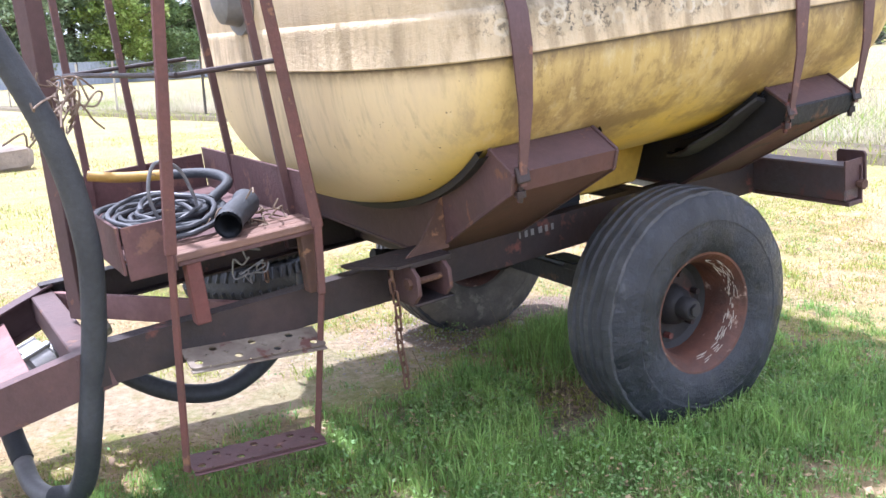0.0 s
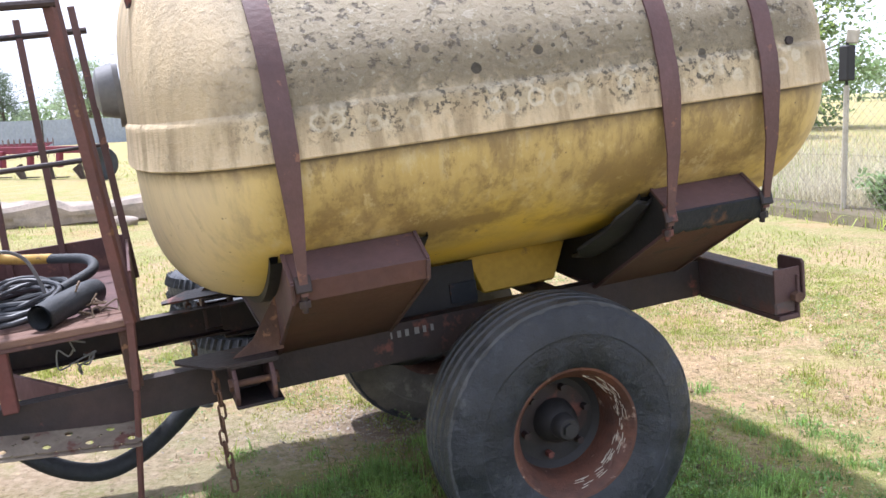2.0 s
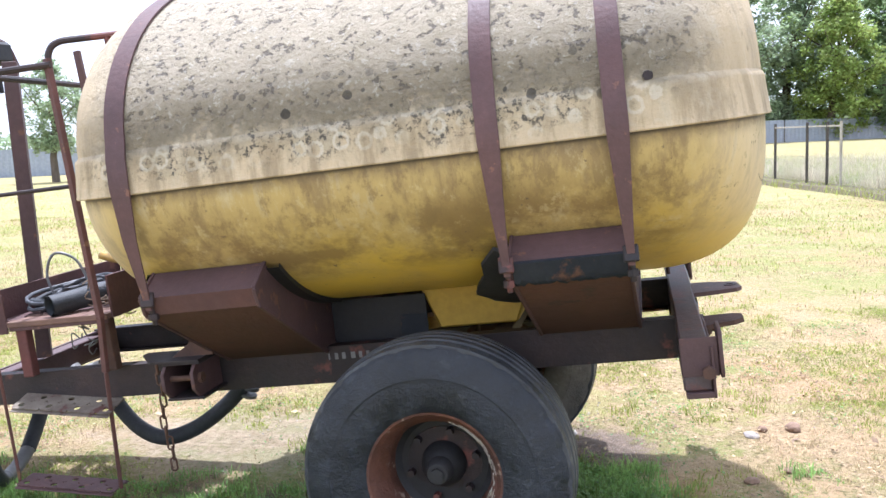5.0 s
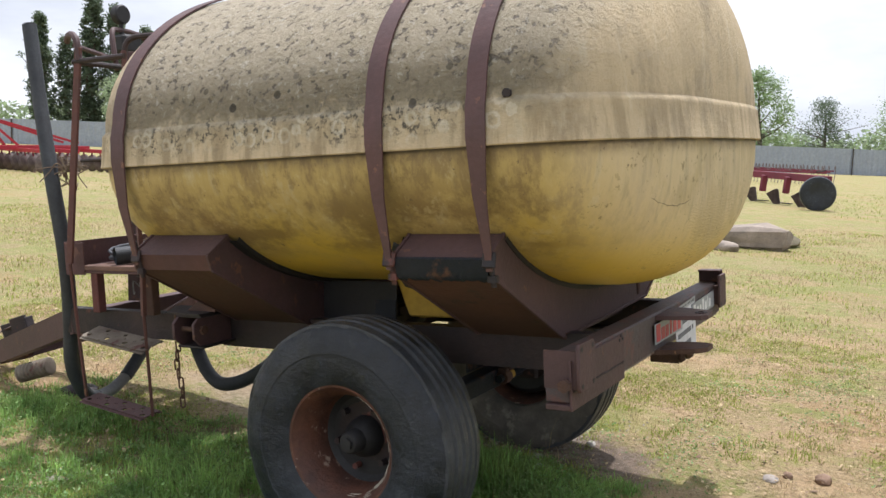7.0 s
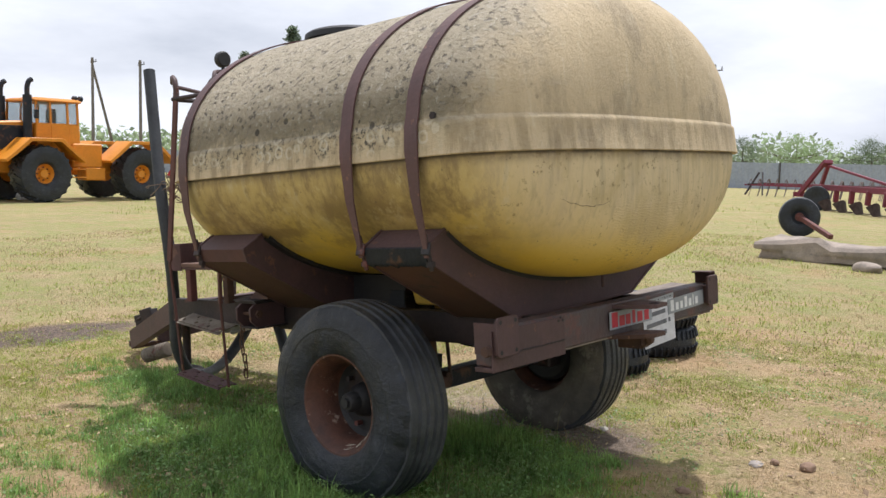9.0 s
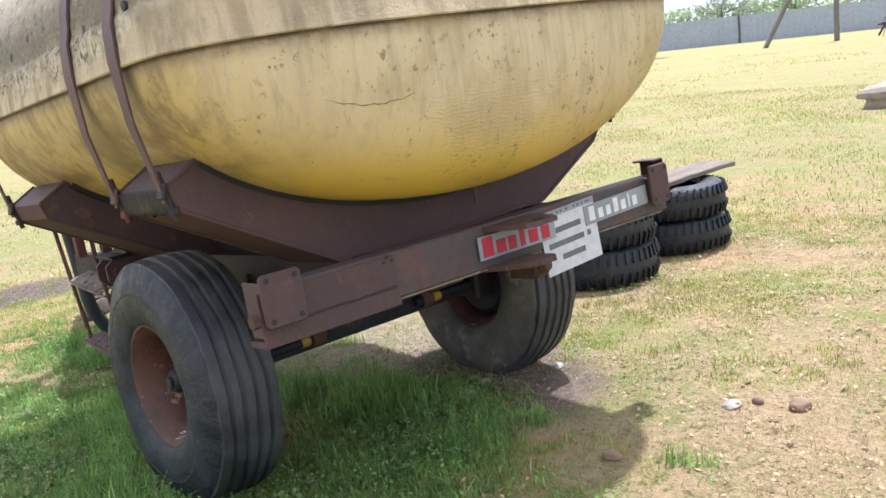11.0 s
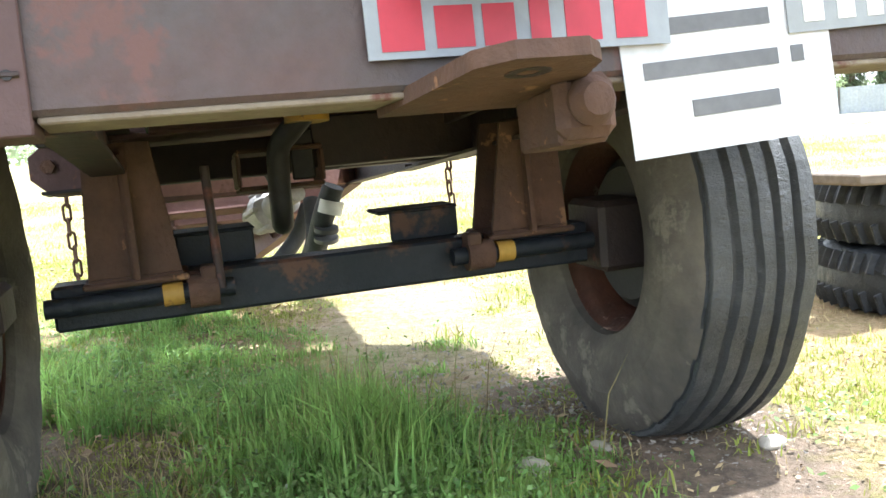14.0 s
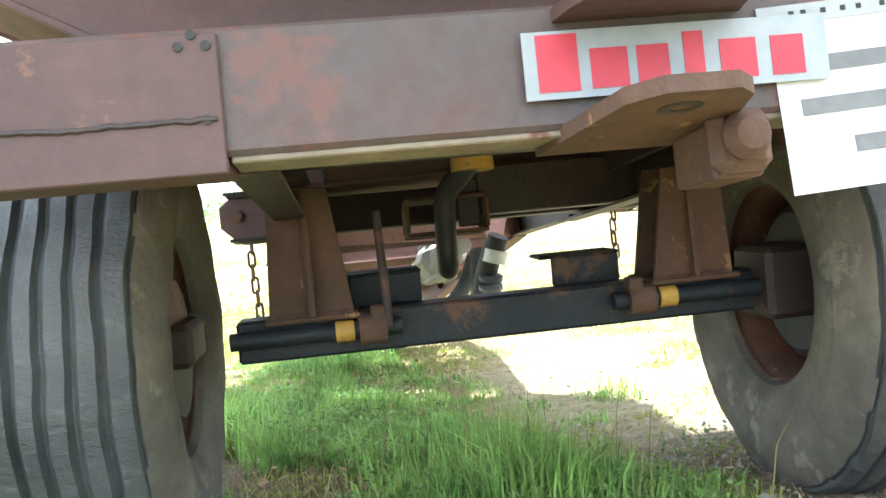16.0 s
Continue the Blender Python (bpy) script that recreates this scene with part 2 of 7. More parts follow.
M_CLOD = material("dry_clod", (0.30, 0.20, 0.14), (0.20, 0.13, 0.09), 0.95, 0.0, 9.0, bump=0.8, bump_scale=40)
M_LITTER = material("dry_leaf_litter", (0.48, 0.36, 0.22), (0.24, 0.15, 0.085), 0.85, 0.0, 6.0, bump=0, island=0.50)


class Nodes:
    """Short hand for a node tree."""

    def __init__(self, name):
        self.m = bpy.data.materials.new(name)
        self.m.use_nodes = True
        self.nt = self.m.node_tree
        self.b = self.nt.nodes["Principled BSDF"]
        self.tc = self.nt.nodes.new("ShaderNodeTexCoord").outputs["Object"]

    def put(self, kind, ins=()):
        n = self.nt.nodes.new(kind)
        for key, v in dict(ins).items():
            if hasattr(v, "is_linked"):
                self.nt.links.new(v, n.inputs[key])
            else:
                n.inputs[key].default_value = v
        return n

    def scaled(self, s, loc=(0, 0, 0)):
        return self.put("ShaderNodeMapping", {"Vector": self.tc, "Scale": s, "Location": loc}).outputs["Vector"]

    def noise(self, s, d=6.0, r=0.6, vec=None):
        return self.put("ShaderNodeTexNoise", {"Vector": vec or self.tc, "Scale": s, "Detail": d, "Roughness": r}).outputs["Fac"]

    def span(self, v, a, z, lo=0.0, hi=1.0, smooth=True):
        n = self.put("ShaderNodeMapRange", {"Value": v, "From Min": a, "From Max": z, "To Min": lo, "To Max": hi})
        n.interpolation_type = "SMOOTHSTEP" if smooth else "LINEAR"
        return n.outputs["Result"]

    def math(self, op, a, b):
        n = self.nt.nodes.new("ShaderNodeMath")
        n.operation = op
        for i, v in ((0, a), (1, b)):
            if hasattr(v, "is_linked"):
                self.nt.links.new(v, n.inputs[i])
            else:
                n.inputs[i].default_value = v
        return n.outputs[0]

    def mix(self, f, a, b):
        n = self.nt.nodes.new("ShaderNodeMix")
        n.data_type = "RGBA"
        for key, v in (("Factor", f), ("A", a), ("B", b)):
            if hasattr(v, "is_linked"):
                self.nt.links.new(v, n.inputs[key])
            else:
                n.inputs[key].default_value = (*v, 1) if isinstance(v, tuple) else v
        return n.outputs["Result"]

    def finish(self, col, rough, height, strength=0.3, dist=0.01):
        self.nt.links.new(col, self.b.inputs["Base Color"])
        if hasattr(rough, "is_linked"):
            self.nt.links.new(rough, self.b.inputs["Roughness"])
        else:
            self.b.inputs["Roughness"].default_value = rough
        bp = self.put("ShaderNodeBump", {"Height": height, "Strength": strength, "Distance": dist})
        self.nt.links.new(bp.outputs["Normal"], self.b.inputs["Normal"])
        return self.m


def rubber_material(name="old_rubber", dust=0.0):
    k = Nodes(name)
    broad = k.noise(4.0, 6, 0.65)
    scuff = k.noise(9.0, 8, 0.75, k.scaled((1.0, 0.6, 1.0), (3, 1, 2)))
    rub = k.noise(22.0, 7, 0.7, k.scaled((1.0, 0.35, 1.0), (1, 7, 4)))
    fine = k.noise(80.0, 5, 0.7)
    col = k.mix(k.span(broad, 0.35, 0.65), (0.008, 0.011, 0.016), (0.019, 0.023, 0.031))
    col = k.mix(k.span(scuff, 0.50, 0.66, 0, 0.60), col, (0.042, 0.049, 0.060))
    col = k.mix(k.math("MULTIPLY", k.span(rub, 0.54, 0.66, 0, 0.55), k.span(broad, 0.40, 0.60)), col, (0.080, 0.086, 0.092))
    col = k.mix(k.span(scuff, 0.44, 0.36, 0, 0.8), col, (0.006, 0.008, 0.010))
    col = k.mix(k.span(fine, 0.62, 0.75, 0, 0.18), col, (0.10, 0.10, 0.10))
    if dust:
        col = k.mix(k.span(k.noise(4.0, 5, 0.6), 0.35, 0.65, 0.35 * dust, dust), col, (0.150, 0.155, 0.158))
    rough = k.span(scuff, 0.40, 0.62, 0.36, 0.66)
    return k.finish(col, rough, k.math("ADD", k.math("MULTIPLY", scuff, 1.5), k.math("ADD", k.math("MULTIPLY", rub, 0.8), k.math("MULTIPLY", fine, 0.25))), 0.6, 0.014)


def tank_lower_material():
    k = Nodes("yellow_tank_lower")
    sep = k.put("ShaderNodeSeparateXYZ", {"Vector": k.tc})
    X, Z = sep.outputs["X"], sep.outputs["Z"]
    streak = k.noise(5.0, 7, 0.68, k.scaled((3.2, 3.2, 0.40)))
    drip = k.noise(9.0, 6, 0.65, k.scaled((3.0, 3.0, 0.22), (3, 5, 1)))
    broad = k.noise(2.2, 5, 0.6)
    fine = k.noise(28.0, 6, 0.7)
    col = k.mix(k.span(broad, 0.3, 0.7), (0.62, 0.430, 0.050), (0.54, 0.375, 0.062))
    # bleached and dusty under the seam, cleaner yellow below
    up = k.span(k.math("ADD", Z, k.math("MULTIPLY", k.math("SUBTRACT", broad, 0.5), 0.5)), 1.00, 1.28)
    col = k.mix(k.math("MULTIPLY", up, 0.70), col, (0.53, 0.41, 0.185))
    col = k.mix(k.math("MULTIPLY", k.math("MULTIPLY", k.span(streak, 0.46, 0.64), up), 0.72), col, (0.235, 0.165, 0.08))
    col = k.mix(k.math("MULTIPLY", k.span(streak, 0.44, 0.30), k.math("MULTIPLY", up, 0.6)), col, (0.60, 0.52, 0.33))
    # ends are bleached to beige and streaked with rain marks
    end = k.span(k.math("ABSOLUTE", X, 0.0), 0.80, 1.10)
    rear_end = k.math("MULTIPLY", k.span(X, 0.82, 1.10), k.span(Z, 0.95, 1.20, 0.0, 0.75))
    front_end = k.math("MULTIPLY", k.span(X, -0.84, -1.10), k.span(Z, 0.80, 1.04, 0.0, 0.82))
    col = k.mix(k.math("MAXIMUM", rear_end, front_end), col, (0.62, 0.50, 0.32))
    col = k.mix(k.math("MULTIPLY", k.math("MULTIPLY", end, k.span(Z, 1.0, 1.25)), k.span(drip, 0.48, 0.68, 0, 0.45)), col, (0.30, 0.25, 0.155))
    # brown smear along the belly of the barrel
    smear = k.noise(2.6, 6, 0.62, k.scaled((1.0, 1.0, 1.6), (2, 0, 4)))
    belt = k.math("MULTIPLY", k.span(Z, 1.06, 1.16), k.span(Z, 1.40, 1.26))
    belt = k.math("MULTIPLY", belt, k.span(k.math("ABSOLUTE", X, 0.0), 0.95, 0.75))
    col = k.mix(k.math("MULTIPLY", belt, k.span(k.math("ADD", smear, k.math("MULTIPLY", k.math("SUBTRACT", fine, 0.5), 0.25)), 0.46, 0.62, 0, 0.85)), col, (0.215, 0.14, 0.048))
    col = k.mix(k.math("MULTIPLY", k.span(k.math("ABSOLUTE", X, 0.0), 0.95, 0.70, 0, 0.30), up), col, (0.24, 0.165, 0.07))
    mott = k.noise(11.0, 8, 0.76, k.scaled((1.3, 1.3, 0.75), (6, 1, 2)))
    barrel = k.math("MULTIPLY", k.span(k.math("ABSOLUTE", X, 0.0), 0.98, 0.80), up)
    col = k.mix(k.math("MULTIPLY", barrel, k.span(mott, 0.51, 0.62, 0, 0.72)), col, (0.225, 0.155, 0.062))
    col = k.mix(k.math("MULTIPLY", barrel, k.span(mott, 0.45, 0.36, 0, 0.40)), col, (0.60, 0.50, 0.27))
    # brown-black band under the rim lip: its shade painted in, broken by grain
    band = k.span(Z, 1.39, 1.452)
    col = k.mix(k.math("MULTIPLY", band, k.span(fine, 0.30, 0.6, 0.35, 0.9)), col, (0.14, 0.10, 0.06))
    col = k.mix(k.span(fine, 0.66, 0.70), col, (0.14, 0.10, 0.06))
    # thin near-black line deepens the painted lip shadow at the seam
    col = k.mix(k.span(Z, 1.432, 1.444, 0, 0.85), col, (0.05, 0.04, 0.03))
    # moulded ripples low on the rear end
    wv = k.put("ShaderNodeTexWave", {"Vector": k.scaled((0.3, 0.6, 1.0)), "Scale": 27.0, "Distortion": 8.0, "Detail": 2.0, "Detail Scale": 1.6})
    wv.bands_direction = "Z"
    low = k.math("MULTIPLY", k.span(X, 0.90, 1.0), k.math("MULTIPLY", k.span(Z, 1.28, 1.18), k.span(Z, 0.98, 1.06)))
    low = k.math("MULTIPLY", low, k.span(k.math("ABSOLUTE", k.math("SUBTRACT", sep.outputs["Y"], -0.10), 0.0), 0.50, 0.25))
    rip = k.math("MULTIPLY", k.span(wv.outputs["Fac"], 0.45, 1.0), k.math("MULTIPLY", low, k.span(k.noise(3.4, 5, 0.6, k.scaled((1, 1, 1), (5, 5, 1))), 0.47, 0.60)))
    col = k.mix(k.math("MULTIPLY", rip, 0.18), col, (0.32, 0.235, 0.09))
    tan = k.math("MULTIPLY", k.span(X, 0.80, 1.0), k.span(k.noise(2.4, 7, 0.68, k.scaled((1, 1, 0.8), (8, 3, 1))), 0.47, 0.62, 0, 0.50))
    col = k.mix(k.math("MULTIPLY", tan, k.span(Z, 1.02, 1.14)), col, (0.38, 0.285, 0.125))
    dense = k.math("MULTIPLY", k.span(X, 0.86, 1.0), k.span(k.noise(34.0, 5, 0.72), 0.57, 0.63, 0, 0.8))
    col = k.mix(k.math("MULTIPLY", dense, k.span(k.noise(4.0, 4, 0.6), 0.45, 0.58)), col, (0.20, 0.15, 0.06))
    vor = k.put("ShaderNodeTexVoronoi", {"Vector": k.tc, "Scale": 17.0, "Randomness": 1.0}).outputs["Distance"]
    col = k.mix(k.math("MULTIPLY", k.span(k.math("ADD", vor, k.math("MULTIPLY", fine, 0.15)), 0.155, 0.12), k.span(k.noise(6.0, 3, 0.6), 0.52, 0.62, 0, 0.85)), col, (0.13, 0.10, 0.07))
    return k.finish(col, 0.52, k.math("ADD", k.noise(14, 6, 0.6), k.math("MULTIPLY", rip, 1.3)), 0.24)


def tank_upper_material():
    k = Nodes("lichen_tank_upper")
    sep = k.put("ShaderNodeSeparateXYZ", {"Vector": k.tc})
    X, Z = sep.outputs["X"], sep.outputs["Z"]
    broad = k.noise(2.0, 5, 0.6)
    streak = k.noise(5.0, 7, 0.68, k.scaled((2.6, 2.6, 0.40)))
    patch = k.noise(15.0, 8, 0.74)
    fine = k.noise(60.0, 6, 0.7)
    col = k.mix(k.span(broad, 0.3, 0.7), (0.60, 0.475, 0.30), (0.53, 0.42, 0.265))
    # rain marks run down the sides; the ends carry broad soft stains
    ends = k.span(k.math("ABSOLUTE", X, 0.0), 0.80, 1.05)
    col = k.mix(k.math("MULTIPLY", k.span(streak, 0.46, 0.68, 0.0, 0.60), k.span(ends, 0, 1, 1.0, 0.45)), col, (0.31, 0.235, 0.14))
    soft = k.noise(3.2, 7, 0.68, k.scaled((1.0, 1.3, 0.8), (1, 2, 3)))
    col = k.mix(k.math("MULTIPLY", k.span(soft, 0.48, 0.64, 0.0, 0.72), ends), col, (0.345, 0.275, 0.18))
    col = k.mix(k.math("MULTIPLY", k.span(k.noise(26.0, 6, 0.7), 0.60, 0.66, 0.0, 0.6), k.math("MULTIPLY", ends, k.span(soft, 0.46, 0.58))), col, (0.22, 0.17, 0.11))
    col = k.mix(k.span(streak, 0.44, 0.32, 0.0, 0.4), col, (0.66, 0.58, 0.42))
    # weather side of the barrel: pale crust above, fading into a grey film that ends just over the rim
    off = k.math("ABSOLUTE", k.math("SUBTRACT", X, -0.02), 0.0)
    side = k.span(k.math("ADD", off, k.math("MULTIPLY", k.math("SUBTRACT", broad, 0.5), 0.5)), 1.10, 0.78)
    wob = k.math("ADD", Z, k.math("ADD", k.math("MULTIPLY", k.math("SUBTRACT", broad, 0.5), 0.10), k.math("MULTIPLY", k.math("SUBTRACT", patch, 0.5), 0.16)))
    pale_top = k.math("MULTIPLY", side, k.span(wob, 1.62, 1.80))
    col = k.mix(k.math("MULTIPLY", pale_top, 0.8), col, (0.575, 0.50, 0.385))
    film = k.math("MULTIPLY", side, k.math("MULTIPLY", k.span(wob, 1.51, 1.60), k.span(wob, 1.86, 1.62, 0.16, 1.0)))
    grey = k.mix(k.span(fine, 0.35, 0.65), (0.345, 0.298, 0.225), (0.190, 0.165, 0.128))
    col = k.mix(k.math("MULTIPLY", film, k.span(patch, 0.30, 0.52, 0.45, 0.95)), col, grey)
    # a thinner film reaches down over the rim
    thin_film = k.math("MULTIPLY", side, k.math("MULTIPLY", k.span(wob, 1.44, 1.53), k.span(patch, 0.36, 0.62, 0.25, 0.62)))
    col = k.mix(thin_film, col, (0.38, 0.325, 0.215))
    # pits and lumps of the crust
    pits = k.span(k.noise(34.0, 5, 0.66, k.scaled((0.9, 1.0, 1.0), (5, 2, 8))), 0.56, 0.62)
    crust = k.math("MULTIPLY", side, k.span(wob, 1.58, 1.68))
    col = k.mix(k.math("MULTIPLY", pits, k.math("MULTIPLY", crust, 0.75)), col, (0.125, 0.105, 0.085))
    crumbs = k.span(k.noise(30.0, 6, 0.72), 0.56, 0.63)
    col = k.mix(k.math("MULTIPLY", crust, k.math("MULTIPLY", crumbs, 0.60)), col, (0.60, 0.55, 0.45))
    # ragged black specks along the film's lower edge
    near_rim = k.span(k.math("ABSOLUTE", k.math("SUBTRACT", wob, 1.545), 0.0), 0.085, 0.02)
    specks = k.math("MULTIPLY", k.span(k.noise(40.0, 6, 0.78), 0.51, 0.57), k.math("MULTIPLY", side, near_rim))
    specks = k.math("MULTIPLY", specks, k.span(k.noise(3.5, 4, 0.6, k.scaled((1, 1, 1), (4, 4, 4))), 0.40, 0.52))
    # scattered round black lichens above the rim
    vt = k.put("ShaderNodeTexVoronoi", {"Vector": k.tc, "Scale": 15.0, "Randomness": 1.0})
    pick = k.put("ShaderNodeSeparateColor", {"Color": vt.outputs["Color"]}).outputs[0]
    size = k.span(pick, 0.25, 1.0, 0.0, 0.27)
    spot = k.math("SUBTRACT", k.math("ADD", vt.outputs["Distance"], k.math("MULTIPLY", k.math("SUBTRACT", fine, 0.5), 0.22)), size)
    dots = k.math("MULTIPLY", k.span(spot, 0.02, -0.02), k.math("MULTIPLY", side, k.math("MULTIPLY", k.span(k.math("ADD", Z, k.math("MULTIPLY", k.math("SUBTRACT", broad, 0.5), 0.12)), 1.525, 1.565), k.span(Z, 1.78, 1.62, 0.12, 1.0))))
    col = k.mix(k.math("MAXIMUM", k.math("MULTIPLY", specks, 0.9), k.math("MULTIPLY", dots, 0.85)), col, (0.045, 0.042, 0.036))
    # rings of pale lichen on the rim
    vor2 = k.put("ShaderNodeTexVoronoi", {"Vector": k.tc, "Scale": 14.0, "Randomness": 0.7}).outputs["Distance"]
    d2 = k.math("ADD", vor2, k.math("MULTIPLY", k.math("SUBTRACT", fine, 0.5), 0.35))
    ring = k.math("MULTIPLY", k.span(d2, 0.20, 0.28), k.span(d2, 0.42, 0.34))
    on_band = k.math("MULTIPLY", side, k.span(k.math("ABSOLUTE", k.math("SUBTRACT", Z, 1.525), 0.0), 0.08, 0.02))
    some = k.span(k.noise(3.0, 3, 0.6), 0.38, 0.50, 0, 0.62)
    col = k.mix(k.math("MULTIPLY", k.math("MULTIPLY", ring, on_band), some), col, (0.62, 0.57, 0.45))
    core = k.math("MULTIPLY", k.span(d2, 0.18, 0.10), k.math("MULTIPLY", on_band, k.span(k.noise(45.0, 5, 0.7), 0.48, 0.56, 0, 0.7)))
    col = k.mix(k.math("MULTIPLY", core, some), col, (0.10, 0.085, 0.065))
    grime = k.math("MULTIPLY", k.span(Z, 1.64, 1.50), k.span(streak, 0.44, 0.62, 0.0, 0.5))
    col = k.mix(grime, col, (0.27, 0.205, 0.115))
    col = k.mix(k.math("MULTIPLY", k.span(fine, 0.62, 0.70, 0, 0.5), ends), col, (0.24, 0.19, 0.12))
    hh = k.math("ADD", k.math("MULTIPLY", patch, k.math("ADD", k.math("MULTIPLY", crust, 1.0), 0.22)), k.math("ADD", k.math("MULTIPLY", fine, 0.12), k.math("MULTIPLY", k.math("MULTIPLY", pits, crust), -0.5)))
    return k.finish(col, 0.8, hh, 0.9, 0.035)


def ground_material():
    k = Nodes("meadow_ground")
    broad = k.noise(0.25, 6, 0.6)
    mid = k.noise(1.1, 7, 0.66)
    fine = k.noise(20.0, 8, 0.75)
    grain = k.noise(85.0, 4, 0.7)
    # straw thatch over brown earth near by; green turf further off; reddish bare patches
    sep = k.put("ShaderNodeSeparateXYZ", {"Vector": k.tc})
    away = k.put("ShaderNodeVectorMath", {0: k.tc})
    away.operation = "LENGTH"
    col = k.mix(k.span(fine, 0.36, 0.60), (0.435, 0.322, 0.175), (0.275, 0.188, 0.096))
    turf = k.mix(k.span(grain, 0.35, 0.65), (0.178, 0.210, 0.043), (0.300, 0.290, 0.088))
    green = k.span(k.math("ADD", mid, k.math("MULTIPLY", k.math("SUBTRACT", fine, 0.5), 0.6)), 0.42, 0.60, 0, 0.85)
    col = k.mix(k.math("MULTIPLY", green, k.span(away.outputs["Value"], 3.0, 9.0, 0.45, 1.0)), col, turf)
    col = k.mix(k.span(k.math("ADD", broad, k.math("MULTIPLY", k.math("SUBTRACT", fine, 0.5), 0.25)), 0.50, 0.62, 0, 0.6), col, (0.43, 0.305, 0.165))
    earth = k.mix(k.span(grain, 0.35, 0.65), (0.46, 0.295, 0.145), (0.30, 0.18, 0.085))
    col = k.mix(k.span(k.math("ADD", k.noise(0.55, 6, 0.62, k.scaled((1, 1, 1), (7, 3, 0))), k.math("MULTIPLY", k.math("SUBTRACT", fine, 0.5), 0.3)), 0.52, 0.62, 0, 0.9), col, earth)
    col = k.mix(k.span(grain, 0.55, 0.68, 0, 0.62), col, (0.59, 0.49, 0.315))
    col = k.mix(k.span(k.noise(40.0, 6, 0.7), 0.54, 0.62, 0, 0.80), col, (0.115, 0.085, 0.045))
    # patches of sward and of worn pinkish earth, an arm's length across
    sward = k.math("ADD", k.noise(1.9, 8, 0.70, k.scaled((1, 1, 1), (2, 9, 4))), k.math("MULTIPLY", k.math("SUBTRACT", fine, 0.5), 0.35))
    col = k.mix(k.span(sward, 0.50, 0.57, 0, 0.85), col, turf)
    col = k.mix(k.span(sward, 0.43, 0.36, 0, 0.70), col, k.mix(k.span(grain, 0.35, 0.65), (0.54, 0.37, 0.21), (0.37, 0.24, 0.13)))
    # tussocks and worn spots a hand or two across
    clump = k.noise(5.0, 9, 0.78)
    col = k.mix(k.span(clump, 0.53, 0.62, 0, 0.62), col, (0.155, 0.165, 0.040))
    col = k.mix(k.span(clump, 0.46, 0.37, 0, 0.55), col, (0.47, 0.355, 0.205))
    col = k.mix(k.math("MULTIPLY", k.span(away.outputs["Value"], 2.6, 7.0, 0.0, 0.42), k.span(k.noise(0.7, 6, 0.65), 0.36, 0.56, 0.45, 1.0)), col, k.mix(k.span(grain, 0.35, 0.65), (0.205, 0.215, 0.062), (0.325, 0.285, 0.125)))
    near = k.span(away.outputs["Value"], 7.0, 3.0, 0.0, 0.32)
    col = k.mix(k.math("MULTIPLY", near, k.span(mid, 0.62, 0.42)), col, (0.57, 0.40, 0.22))
    # bare earth and darker ground in patches, mostly under the axle
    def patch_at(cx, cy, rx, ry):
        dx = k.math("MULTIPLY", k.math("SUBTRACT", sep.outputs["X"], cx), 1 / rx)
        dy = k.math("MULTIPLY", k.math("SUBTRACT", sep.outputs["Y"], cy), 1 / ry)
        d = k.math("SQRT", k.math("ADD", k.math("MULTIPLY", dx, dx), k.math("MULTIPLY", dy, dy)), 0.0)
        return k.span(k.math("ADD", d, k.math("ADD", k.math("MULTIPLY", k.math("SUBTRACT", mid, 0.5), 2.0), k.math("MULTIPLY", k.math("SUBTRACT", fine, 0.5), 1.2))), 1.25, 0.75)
    dusty = k.mix(k.span(fine, 0.38, 0.62), (0.44, 0.37, 0.29), (0.27, 0.21, 0.155))
    dusty = k.mix(k.span(grain, 0.58, 0.66), dusty, (0.20, 0.15, 0.11))
    col = k.mix(k.math("MULTIPLY", patch_at(-1.10, 0.60, 1.05, 0.50), 0.45), col, dusty)
    col = k.mix(patch_at(-4.38, -0.15, 0.36, 0.85), col, k.mix(k.span(fine, 0.38, 0.62), (0.20, 0.14, 0.10), (0.080, 0.060, 0.048)))
    dark_turf = k.mix(k.span(fine, 0.4, 0.6), (0.105, 0.085, 0.052), (0.15, 0.155, 0.065))
    col = k.mix(k.math("MULTIPLY", patch_at(-0.35, -0.62, 1.35, 0.75), 0.85), col, dark_turf)
    bare = k.math("MAXIMUM", patch_at(0.10, 0.58, 0.55, 0.42), k.math("MAXIMUM", patch_at(-0.28, -0.48, 0.44, 0.24), patch_at(-0.48, -0.66, 0.30, 0.18)))
    soil = k.mix(k.span(fine, 0.35, 0.65), (0.27, 0.20, 0.145), (0.12, 0.088, 0.062))
    soil = k.mix(k.span(grain, 0.60, 0.70), soil, (0.42, 0.36, 0.30))
    col = k.mix(bare, col, soil)
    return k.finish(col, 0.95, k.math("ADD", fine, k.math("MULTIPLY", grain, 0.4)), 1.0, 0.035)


M_RUBBER = rubber_material()
M_TREAD = rubber_material("dusty_tread_rubber", 0.32)
M_TANKLOW = tank_lower_material()
M_TANKUP = tank_upper_material()
M_GROUND = ground_material()
M_TANKBOX = material("yellow_fibreglass", (0.66, 0.42, 0.05), (0.56, 0.36, 0.05), 0.55, 0.0, 4.0, spots=(0.3, 0.2, 0.06), spot_scale=7, bump=0.1)


# ---- mesh helpers ----
def shade(me, angle=35):
    me.shade_smooth()
    bm = bmesh.new()
    bm.from_mesh(me)
    lim = radians(angle)
    for e in bm.edges:
        e.smooth = len(e.link_faces) == 2 and e.calc_face_angle(0) < lim
    bm.to_mesh(me)
    bm.free()


